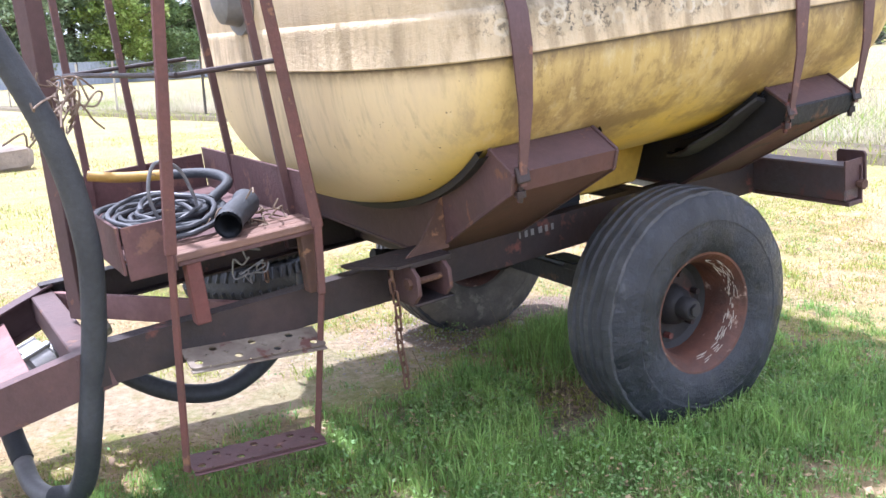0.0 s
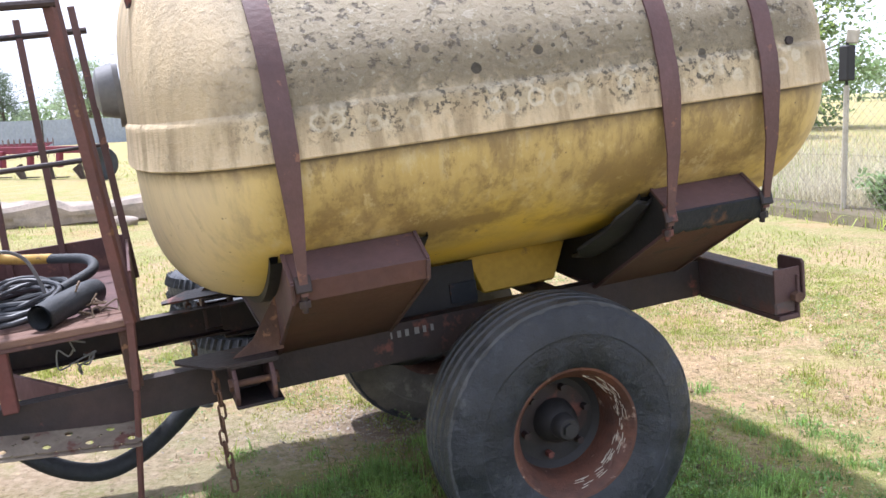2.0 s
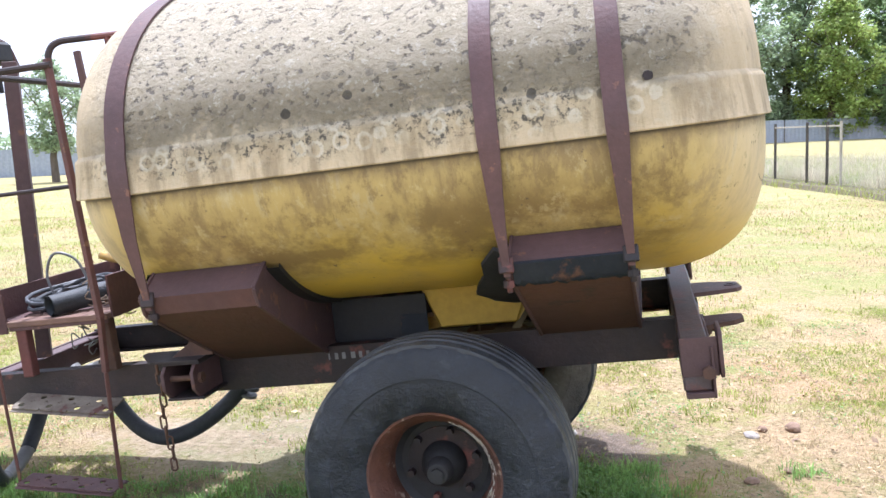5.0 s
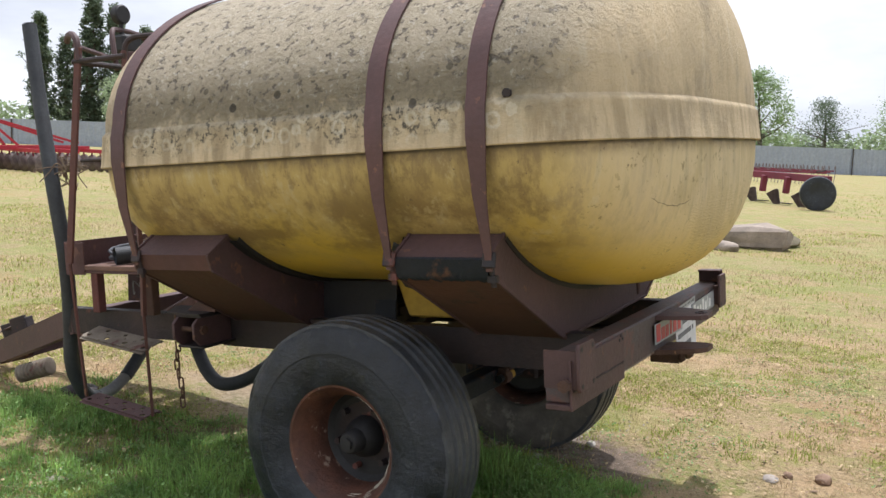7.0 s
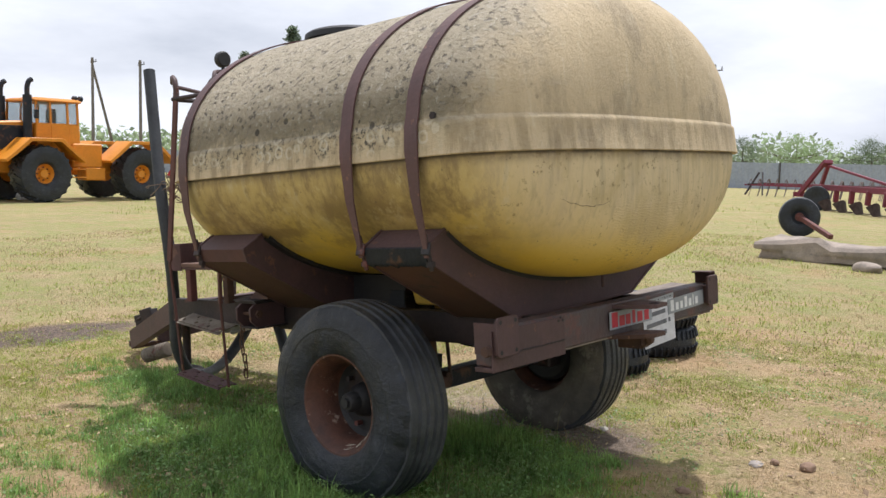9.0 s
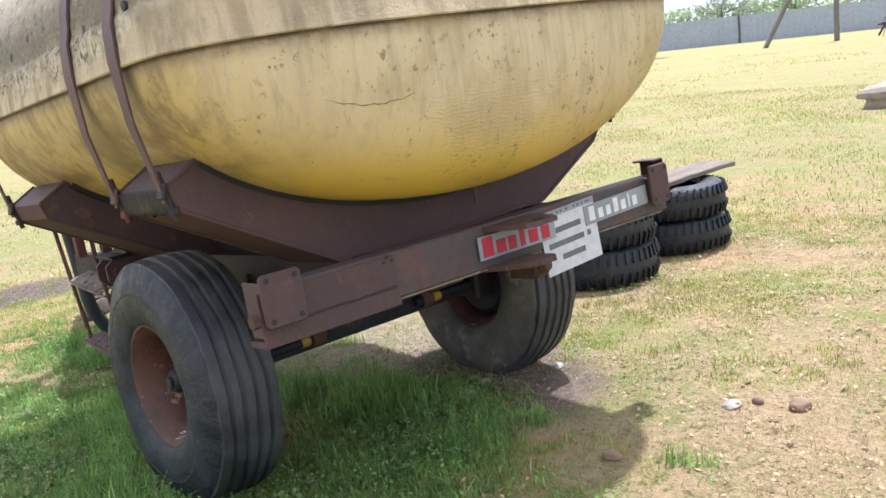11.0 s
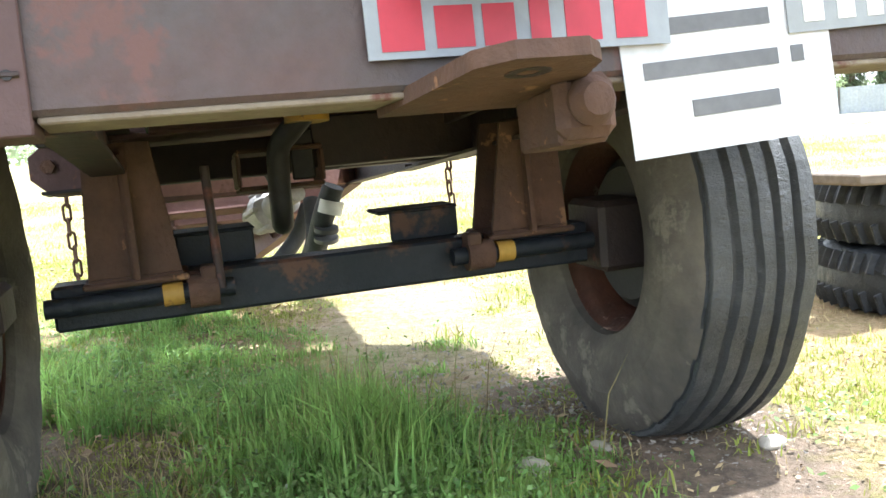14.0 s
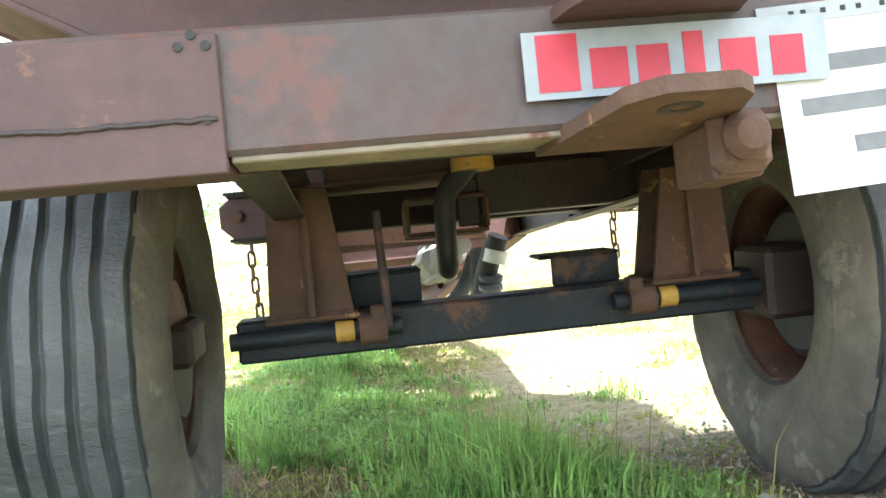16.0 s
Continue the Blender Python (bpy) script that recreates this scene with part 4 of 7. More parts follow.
box(bm, (-2.02, 0, 0.70), (0.08, 0.90, 0.10))
part("drawbar_cross_member", bm, M_BROWN, trailer)
for x, z, w, h in ((-2.22, 0.628, 0.72, 0.075), (-2.42, 0.572, 0.60, 0.06)):
    bm = bmesh.new()
    box(bm, (x, 0, z), (0.10, w, h), (0, -14, 0))
    box(bm, (x - 0.03, 0, z + h / 2), (0.17, w, 0.008), (0, -14, 0), bevel=0.002)
    part("drawbar_cross_member", bm, M_FADED_SUNLIT, trailer, "faded pinkish drawbar cross member, paled as if sunlit")
bm = bmesh.new()
prism(bm, [(-3.14, -0.11), (-3.24, -0.06), (-3.29, 0.0), (-3.24, 0.06), (-3.14, 0.11)], "z", 0.335, 0.365)
lathe(bm, [(0.055, -0.02), (0.055, 0.02), (0.03, 0.02), (0.03, -0.02)], 20, "z", closed=True)
g = [v for v in bm.verts if abs(v.co.x) < 0.06 and abs(v.co.y) < 0.06]
bmesh.ops.translate(bm, vec=(-3.31, 0, 0.35), verts=g)
part("hitch_eye", bm, M_RUST, trailer, "rusty tow eye lying on the ground")
for x0, y0, z0 in ((-2.98, 0.19, 0.505), (-2.78, 0.24, 0.560), (-2.98, -0.10, 0.50)):
    bm = bmesh.new()
    box(bm, (x0, y0, z0), (0.20, 0.012, 0.13), (0, -14, -16))
    box(bm, (x0, y0 - 0.03, z0 + 0.065), (0.20, 0.07, 0.010), (0, -14, -16))
    part("drawbar_plate", bm, M_BROWN, trailer)
for x0, y0, z0, h in ((-2.97, -0.140, 0.545, 0.11), (-2.83, -0.175, 0.590, 0.12)):
    bm = bmesh.new()
    box(bm, (x0, y0, z0), (0.115, 0.012, h), (0, -14, 16))
    box(bm, (x0 + 0.05, y0 + 0.035, z0), (0.012, 0.07, h), (0, -14, 16))
    part("drawbar_plate", bm, M_DARK, trailer)
bm = bmesh.new()
ribs_ = [(0.0, -0.11)]
for i in range(9):
    h = -0.11 + 0.024 * i
    ribs_ += [(0.046, h), (0.052, h + 0.006), (0.052, h + 0.014), (0.046, h + 0.020)]
lathe(bm, ribs_ + [(0.0, 0.11)], 20, "x")
part("support_roller", bm, M_STEP, trailer, "ribbed grey roller under the drawbar", at=pose(-2.68, -0.20, 0.355, 0, -14, 16))
# jack foot under the drawbar
bm = bmesh.new()
rod(bm, (-2.42, -0.12, 0.55), (-2.44, -0.12, 0.26), 0.028, 14)
lathe(bm, [(0, 0.0), (0.10, 0.0), (0.11, 0.015), (0.09, 0.03), (0.03, 0.05), (0, 0.05)], 22, "z")
g = [v for v in bm.verts if abs(v.co.x) < 0.2]
bmesh.ops.translate(bm, vec=(-2.44, -0.12, 0.225), verts=g)
part("jack_foot", bm, M_DARK, trailer)

# pump and gearbox between the drawbar rails
pump = bmesh.new()
lathe(pump, [(0.0, -0.16), (0.06, -0.16), (0.075, -0.14), (0.075, -0.06), (0.09, -0.05), (0.09, 0.02), (0.06, 0.04), (0.06, 0.16), (0.035, 0.17), (0.035, 0.26), (0, 0.26)], 24, "x")
PUMP = pose(-2.10, 0.10, 0.58, 0, -12, 20)
bmesh.ops.transform(pump, matrix=PUMP, verts=pump.verts)
pump = part("pump_gearbox", pump, M_GALV, trailer, "grey cast pump gearbox on the drawbar")
for i in range(6):
    a = i * math.pi / 3
    bm = bmesh.new()
    box(bm, (-0.02, 0.09 * math.cos(a), 0.09 * math.sin(a)), (0.11, 0.022, 0.022), (math.degrees(a), 0, 0))
    bmesh.ops.transform(bm, matrix=PUMP, verts=bm.verts)
    part("cast_rib", bm, M_GALV, pump)

# ---- rear beam ----
bm = bmesh.new()
box(bm, (0.842, 0.02, 0.7225), (0.086, 1.82, 0.145), bevel=0.006)
rear = part("rear_beam", bm, M_BEAM, trailer)
bm = bmesh.new()
box(bm, (0.889, -0.665, 0.7085), (0.008, 0.475, 0.157), bevel=0.002)
box(bm, (0.845, -0.665, 0.640), (0.082, 0.475, 0.018), bevel=0.002)
part("doubler_plate", bm, M_BROWN, rear)
bm = bmesh.new()
tube(bm, [(0.8935, -0.89 + 0.006 * i, 0.690 + 0.0025 * noise.noise((i * 0.43, 0, 0)) + 0.004 * noise.noise((i * 0.11, 3, 0))) for i in range(77)], [0.0035 + 0.0022 * noise.noise((i * 0.7, 9, 0)) for i in range(77)], 6)
part("weld_bead", bm, M_DARK, rear)
bm = bmesh.new()
box(bm, (0.835, 0.24, 0.646), (0.088, 1.33, 0.008), bevel=0.002)
part("bottom_flange", bm, M_STEP, rear, "dusty flange along the underside of the beam")
for y, z in ((-0.470, 0.772), (-0.455, 0.785), (-0.440, 0.772), (-0.445, 0.690)):
    bm = bmesh.new()
    lathe(bm, [(0.0, 0.0), (0.0055, 0.0), (0.0055, 0.003), (0, 0.003)], 10, "x")
    part("bolt_hole", bm, M_LID, rear, at=pose(0.8925, y, z))
for sg, yc, wide in ((-1, -0.835, 0.132), (1, 0.858, 0.112)):
    bm = bmesh.new()
    prism(bm, [(yc + wide / 2 * u, 0.763 + 0.075 * w) for u, w in ((-0.84, -1), (0.84, -1), (1, -0.84), (1, 0.84), (0.84, 1), (-0.84, 1), (-1, 0.84), (-1, -0.84))], "x", 0.909, 0.921, 0.002)
    pl = part("end_plate", bm, M_BROWN, rear, "rusty bolted end plate")
    for a in (-0.68, 0.68):
        for b in (-0.76, 0.76):
            bm = bmesh.new()
            lathe(bm, [(0.0, 0.0), (0.0075, 0.0), (0.0085, 0.0012), (0, 0.0012)], 12, "x")
            part("bolt_hole", bm, M_LID, pl, at=pose(0.9212, yc + a * wide / 2, 0.763 + 0.075 * b))
    # spacer behind the plate and an upright lug with a folded top at the beam's end
    bm = bmesh.new()
    box(bm, (0.898, yc, 0.745), (0.022, wide * 0.7, 0.09), bevel=0.002)
    box(bm, (0.852, yc + sg * 0.052, 0.785 if sg > 0 else 0.755), (0.11, 0.008, 0.135 if sg > 0 else 0.12), bevel=0.002)
    if sg > 0:
        box(bm, (0.858, yc + 0.022, 0.853), (0.10, 0.060, 0.008), bevel=0.002)
    part("end_bracket", bm, M_BROWN, rear)
    if sg < 0:
        bm = bmesh.new()
        rod(bm, (0.875, yc - 0.03, 0.712), (0.875, yc - 0.088, 0.712), 0.014)
        lathe_nut(bm, (0.875, yc - 0.078, 0.712), 0.021, 0.022, "y")
        part("end_pin", bm, M_RUST, rear)


def torch_cut(pts, seed):
    """The outline with its edges broken into short uneven steps."""
    out = []
    for i, (a, b) in enumerate(zip(pts, pts[1:] + pts[:1])):
        n = max(1, int(math.dist(a, b) / 0.011))
        for k in range(n):
            f = k / n
            j = 0.0022 * noise.noise((seed + i * 3.1, k * 1.7, 0.5)) if k else 0.0
            out.append((a[0] + (b[0] - a[0]) * f + j, a[1] + (b[1] - a[1]) * f + j))
    return out


def hitch_plate(z, x0, dy):
    bm = bmesh.new()
    hole = (1.03, 0.105 + dy)
    pts = [(x, y + dy) for x, y in ((x0, -0.01), (x0, 0.215), (0.95, 0.205), (1.06, 0.165), (1.07, 0.055), (1.05, 0.03), (0.93, -0.005))]
    prism(bm, torch_cut(pts, 1.0), "z", z, z + 0.016)
    ob = part("hitch_plate", bm, M_BROWN, rear, "rusty tow plate with a pin hole")
    bm = bmesh.new()
    lathe(bm, [(0.014, -0.001), (0.024, -0.001), (0.024, 0.0015), (0.014, 0.0015)], 16, "z", closed=True)
    part("pin_hole", bm, M_DARK, ob, at=pose(hole[0], hole[1], z + 0.017))


hitch_plate(0.772, 0.886, -0.04)
bm = bmesh.new()
prism(bm, torch_cut([(0.0, -0.065), (0.0, 0.135), (0.16, 0.128), (0.235, 0.112), (0.268, 0.085), (0.268, 0.010), (0.235, -0.022)], 7.0), "z", -0.009, 0.009)
lower = part("hitch_plate", bm, M_RUST, rear, "rusty lower tow plate bent upward at the tip", at=pose(0.80, 0.0, 0.640, 0, -3.5, 0))
bm = bmesh.new()
lathe(bm, [(0.012, -0.001), (0.024, -0.001), (0.024, 0.0015), (0.012, 0.0015)], 16, "z", closed=True)
part("pin_hole", bm, M_DARK, lower, at=pose(0.205, 0.045, -0.009))
bm = bmesh.new()
box(bm, (0.87, 0.135, 0.605), (0.12, 0.060, 0.065))
box(bm, (0.935, 0.135, 0.613), (0.030, 0.072, 0.072), bevel=0.012)
lathe(bm, [(0, 0), (0.026, 0), (0.028, 0.01), (0.018, 0.026), (0, 0.030)], 16, "x")
g = [v for v in bm.verts if v.co.x < 0.1]
bmesh.ops.translate(bm, vec=(0.949, 0.135, 0.616), verts=g)
part("draw_pin_housing", bm, M_RUST, rear)
bm = bmesh.new()
rod(bm, (0.80, 0.02, 0.93), (0.80, 0.02, 0.86), 0.008)
part("drain_nub", bm, M_BROWN, trailer)

# yellow sump under the tank and its outlet
bm = bmesh.new()
prism(bm, [(-0.125, 0.95), (0.30, 0.95), (0.235, 0.788), (-0.065, 0.788)], "y", -0.31, 0.31, 0.008)
part("tank_sump", bm, M_TANKBOX, trailer, "yellow fibreglass sump under the tank")
bm = bmesh.new()
tube(bm, glide([(-0.17, 0.0, 0.76), (-0.195, -0.03, 0.728), (-0.235, -0.060, 0.69), (-0.25, -0.066, 0.62), (-0.258, -0.067, 0.55), (-0.29, -0.064, 0.520), (-0.37, -0.055, 0.530), (-0.55, -0.03, 0.585), (-0.70, -0.02, 0.64), (-0.88, -0.02, 0.69)]), 0.026, 14)
part("outlet_hose", bm, M_LID, trailer, "black rubber outlet hose under the tank")
bm = bmesh.new()
box(bm, (-0.32, 0.002, 0.675), (0.012, 0.055, 0.115))
part("valve_bracket", bm, M_LID, trailer)
bm = bmesh.new()
for z in (0.692, 0.606):
    box(bm, (-0.36, -0.053, z), (0.14, 0.20, 0.010))
for y in (-0.150, 0.044):
    box(bm, (-0.36, y, 0.649), (0.14, 0.010, 0.076))
part("tube_bracket", bm, M_RUST, trailer)
bm = bmesh.new()
lathe(bm, [(0.0, 0), (0.05, 0), (0.05, 0.05), (0.0, 0.05)], 20, "z")
part("yellow_valve_flange", bm, M_YELLOWPIPE, trailer, at=pose(-0.17, 0.0, 0.735))

# ---- axle ----
AX = Vector((-0.047, 0.018, 0.412))
TI = T.inverted()
AXLE = TI @ Matrix.Translation(AX) @ Matrix.Rotation(radians(1.2), 4, "X")


def axle_part(name, bm, mat_, label="", parent=None):
    """A part laid out about the middle of the axle."""
    ob = part(name, bm, mat_, parent or trailer, label)
    if parent is None:
        ob.matrix_basis = AXLE
    return ob


bm = bmesh.new()
box(bm, (0, 0, 0), (0.080, 1.10, 0.086), bevel=0.006)
axle_part("axle_beam", bm, M_BLACK)
for sg in (-1, 1):
    bm = bmesh.new()
    up = 0.285 - sg * 0.012
    outline_ = [(sg * 0.345, up), (sg * 0.465, up), (sg * 0.480, 0.038), (sg * 0.310, 0.038)]
    prism(bm, outline_, "x", 0.055, 0.067)
    prism(bm, outline_, "x", -0.067, -0.055)
    box(bm, (0, sg * 0.400, 0.16), (0.15, 0.012, 0.24))
    box(bm, (0, sg * 0.395, 0.040), (0.17, 0.19, 0.012))
    hanger = axle_part("axle_bracket", bm, M_RUST, "rusty axle hanger bracket")
    bm = bmesh.new()
    prism(bm, [(0.067, 0.046), (0.067, up - 0.01), (0.080, up - 0.01), (0.100, 0.062), (0.100, 0.046)], "y", sg * 0.392 - 0.005, sg * 0.392 + 0.005)
    axle_part("stiffening_rib", bm, M_RUST, "", hanger)
    bm = bmesh.new()
    tube(bm, [(0.070, sg * 0.312 + sg * 0.0065 * i, 0.047 + 0.0015 * noise.noise((i * 0.8, sg, 0))) for i in range(26)], [0.004 + 0.0015 * noise.noise((i * 0.9, 4, sg)) for i in range(26)], 6)
    axle_part("weld_bead", bm, M_RUST, "", hanger)
    bm = bmesh.new()
    rod(bm, (0.066, sg * 0.22, 0.008), (0.066, sg * 0.56, 0.008), 0.018)
    cam_ = axle_part("brake_camshaft", bm, M_BLACK)
    bm = bmesh.new()
    rod(bm, (0.066, sg * 0.315, 0.008), (0.066, sg * 0.352, 0.008), 0.0225)
    axle_part("yellow_bush", bm, M_YELLOWPIPE, "yellow painted bush", cam_)
    bm = bmesh.new()
    rod(bm, (0.066, sg * 0.250, 0.008), (0.066, sg * 0.305, 0.008), 0.032)
    box(bm, (0.066, sg * 0.265, 0.02), (0.045, 0.030, 0.07))
    axle_part("slack_adjuster", bm, M_RUST, "", cam_)
    bm = bmesh.new()
    y0, y1, top = (0.122, 0.272, 0.104) if sg > 0 else (-0.318, -0.164, 0.106)
    box(bm, (-0.05, (y0 + y1) / 2, top / 2 + 0.02), (0.012, y1 - y0, top - 0.04))
    box(bm, (-0.10, (y0 + y1) / 2 - 0.012, top), (0.11, y1 - y0 + 0.03, 0.008))
    axle_part("brake_chamber_bracket", bm, M_BLACK)
    bm = bmesh.new()
    lathe(bm, [(0, -0.03), (0.13, -0.03), (0.14, 0.0), (0.14, 0.03), (0.05, 0.04), (0, 0.04)], 28, "y")
    bmesh.ops.translate(bm, vec=(0, sg * 0.70, 0), verts=bm.verts)
    box(bm, (0.03, 0.592 if sg > 0 else -0.665, 0.015), (0.17, 0.115 if sg > 0 else 0.08, 0.15 if sg > 0 else 0.085), bevel=0.012)
    axle_part("brake_drum", bm, M_DARK)
bm = bmesh.new()
rod(bm, (0.085, -0.245, 0.01), (0.055, -0.250, 0.24), 0.009)
axle_part("brake_rod", bm, M_DARK)


# ---- wheels ----
def wheel(name, label):
    """A ribbed implement wheel; the axis is y and the outer side is -y."""
    w = new(name)
    tagged(w, label)
    R = 0.455
    prof = []
    # bead to shoulder, outer side
    prof += [(0.215, -0.095), (0.221, -0.111), (0.236, -0.121), (0.262, -0.131), (0.295, -0.138), (0.325, -0.1395), (0.338, -0.1375), (0.344, -0.139), (0.370, -0.134), (0.395, -0.126), (0.418, -0.116), (0.432, -0.108), (0.436, -0.104)]
    flank = prof[::-1]
    ribs = [(-0.103, -0.070), (-0.055, -0.029), (-0.014, 0.014), (0.029, 0.055), (0.070, 0.103)]
    for i, (a, b) in enumerate(ribs):
        crown = lambda h: R - 0.9 * h * h
        prof += [(crown(a) - 0.003, a), (crown(a), a + 0.002), (crown((a + b) / 2), (a + b) / 2), (crown(b), b - 0.002), (crown(b) - 0.003, b)]
        if i < 4:
            g2 = ribs[i + 1][0]
            prof += [(crown(b) - 0.010, b + 0.003), (crown(b) - 0.013, b + 0.006), (crown(g2) - 0.013, g2 - 0.006), (crown(g2) - 0.010, g2 - 0.003)]
    prof += [(r, -h) for r, h in flank]
    bm = bmesh.new()
    lathe(bm, [(r, h * 1.09) for r, h in prof], 120)
    rnd = random.Random(4)
    for v in bm.verts:
        a = math.atan2(v.co.z, v.co.x)
        rr = math.hypot(v.co.x, v.co.z)
        if rr > 0.25:
            k = 0.0022 * math.sin(5 * a + 30 * v.co.y) + 0.0015 * math.sin(13 * a)
            v.co.y += k + (0.0035 * noise.noise((7 * math.cos(a), 7 * math.sin(a), v.co.y * 25)) if rr > 0.40 else 0.0)
        # worn nicks round the shoulders
        if 0.385 < rr < 0.440 and abs(v.co.y) > 0.10 and round(a * 60 / math.pi) % 5 == 0:
            v.co *= 0.986
        # the foot of the tyre is pressed flat
        if v.co.z < -0.425:
            v.co.z = -0.425 - 0.25 * (-0.425 - v.co.z)
            v.co.y *= 1.05
    tyre = part("tyre", bm, M_RUBBER, w, "worn black ribbed tyre, grey with dust", smooth=False)
    shade(tyre.data, 25)
    # dust on the inner sidewall
    tyre.data.materials.append(M_DUSTRUB)
    tyre.data.materials.append(M_TREAD)
    for f in tyre.data.polygons:
        c = f.center
        if c.y > 0.118 or (c.y > 0.0 and math.hypot(c.x, c.z) < 0.30):
            f.material_index = 1
        elif math.hypot(c.x, c.z) > 0.436 and abs(c.y) < 0.115:
            f.material_index = 2
    bm = bmesh.new()
    lathe(bm, [(0.213, 0.10), (0.232, 0.112), (0.236, 0.104), (0.214, 0.092), (0.196, 0.07), (0.188, -0.02), (0.196, -0.085), (0.214, -0.104), (0.237, -0.116), (0.232, -0.126), (0.218, -0.123), (0.204, -0.106), (0.178, -0.060), (0.174, 0.0), (0.170, 0.035)], 48)
    rim = part("rim", bm, M_RIM, w, "rusty steel rim with flaking pale paint")
    # disc is near black: the shade deep inside the rim is in its colour
    bm = bmesh.new()
    lathe(bm, [(0.171, 0.032), (0.150, 0.050), (0.10, 0.052), (0.0, 0.052)], 40)
    part("wheel_disc", bm, M_LID, w)
    bm = bmesh.new()
    for i in range(80):
        a = rnd.uniform(-1.5, 1.3)
        y0 = rnd.choice((-0.070, -0.082, -0.096)) + rnd.uniform(-0.006, 0.006)
        r0 = 0.1765 + (-0.060 - y0) * 0.565
        vs = box(bm, (0, 0, 0), (0.0016, rnd.uniform(0.001, 0.003), rnd.uniform(0.008, 0.040)), bevel=0)
        bmesh.ops.transform(bm, matrix=Matrix.Rotation(-a, 4, "Y") @ Matrix.Translation((r0, y0, 0)) @ Matrix.Rotation(radians(rnd.uniform(-12, 12)), 4, "X"), verts=vs)
    tagged(part("flaking_paint", bm, M_PALEPOST, rim), kind="stuff")
    bm = bmesh.new()
    lathe(bm, [(0.0, -0.072), (0.034, -0.072), (0.042, -0.062), (0.046, -0.020), (0.070, 0.005), (0.078, 0.045), (0.0, 0.045)], 28)
    lathe_nut(bm, (0, -0.075, 0), 0.024, 0.02, "y")
    part("hub", bm, M_LID, w)
    for i in range(6):
        a = i * math.pi / 3 + 0.3
        bm = bmesh.new()
        lathe_nut(bm, (0.118 * math.cos(a), 0.03, 0.118 * math.sin(a)), 0.013, 0.03, "y")
        part("wheel_nut", bm, M_DARK, w)
    return w


near_wheel = wheel("wheel", "worn ribbed tyre on a rusty rim")
far_wheel = copy_thing(near_wheel, Matrix.Identity(4))
for w, m in ((near_wheel, Matrix.Translation((AX.x, -0.762, 0.400))), (far_wheel, Matrix.Translation((AX.x, 0.715, 0.428)) @ Matrix.Rotation(math.pi, 4, "Z"))):
    w.parent = trailer
    w.matrix_basis = TI @ m

# ---- step ladder, platform and guard rail at the front ----
def holed_plate(cells, cw, depth, r, thick):
    """A flat plate of square cells, two rows deep, with a round hole through every other cell."""
    bm = bmesh.new()
    half, n = depth / 2, 16
    for i in range(cells):
        for j in range(2):
            cx, cy = (i + 0.5) * cw - cells * cw / 2, (j - 0.5) * half
            rim_ = []
            for k in range(n):
                a = 2 * math.pi * (k + 0.5) / n
                u, w = math.cos(a), math.sin(a)
                m = max(abs(u), abs(w))
                rim_.append((u / m * cw / 2, w / m * half / 2, u * r, w * r))
            if (i + j) % 2:
                bmesh.ops.transform(bm, matrix=pose(cx, cy, 0), verts=box(bm, (0, 0, 0), (cw, half, thick), bevel=0))
                continue
            rings = [[bm.verts.new((cx + q[c], cy + q[c + 1], z)) for q in rim_] for c, z in ((0, thick / 2), (2, thick / 2), (2, -thick / 2), (0, -thick / 2))]
            for a, b in zip(rings, rings[1:] + rings[:1]):
                for k in range(n):
                    bm.faces.new((a[k], a[(k + 1) % n], b[(k + 1) % n], b[k]))
    return bm


def step(z, x0, x1, y, w, tilt, mat_, label):
    bm = holed_plate(7, (x1 - x0) / 7, w, 0.013, 0.005)
    # rolled edges stiffen the long sides
    for sg in (-1, 1):
        bar(bm, (-(x1 - x0) / 2, sg * w / 2, -0.008), ((x1 - x0) / 2, sg * w / 2, -0.008), 0.005, 0.022)
    part("step", bm, mat_, trailer, label, smooth=False, at=Matrix.Translation(((x0 + x1) / 2, y, z)) @ Matrix.Rotation(radians(PITCH + 2), 4, "Y") @ Matrix.Rotation(radians(tilt), 4, "X"))


PX0, PX1, PY0, PY1 = -1.885, -1.305, -0.550, 0.535
step(0.325, -1.825, -1.395, -0.515, 0.11, 4, M_STRAP, "bent maroon steel step with drain holes")
step(0.655, -1.775, -1.345, -0.522, 0.12, 15, M_STEP, "dusty grey steel step with drain holes")
bm = bmesh.new()
bar(bm, (-1.835, -0.525, 0.335), (-1.775, -0.605, 1.02), 0.022, 0.012)
bar(bm, (-1.775, -0.605, 1.02), (-1.625, -0.58, 2.02), 0.034, 0.016)
part("guard_post", bm, M_POSTRED, trailer)
bm = bmesh.new()
bar(bm, (-1.40, -0.505, 0.29), (-1.335, -0.57, 0.78), 0.018, 0.014)
bar(bm, (-1.335, -0.57, 0.78), (-1.315, -0.575, 1.0), 0.024, 0.02)
bar(bm, (-1.315, -0.575, 0.99), (-1.375, -0.54, 1.98), 0.034, 0.02)
part("guard_post", bm, M_POSTRED, trailer)
for x, y, z, dx in ((-1.305, -0.352, 1.13, -0.06), (-1.285, 0.22, 1.13, -0.05), (-1.55, 0.53, 1.10, 0.0), (-1.76, 0.53, 1.0, 0.02)):
    bm = bmesh.new()
    bar(bm, (x, y, z - 0.14), (x + dx, y, 2.02), 0.026, 0.020)
    part("guard_post", bm, M_STRAP, trailer)
bm = bmesh.new()
tube(bm, glide([(-1.37, -0.54, 1.93), (-1.365, -0.535, 2.0), (-1.33, -0.52, 2.035), (-1.24, -0.49, 2.04), (-0.95, -0.40, 2.04)], 6), 0.013, 8)
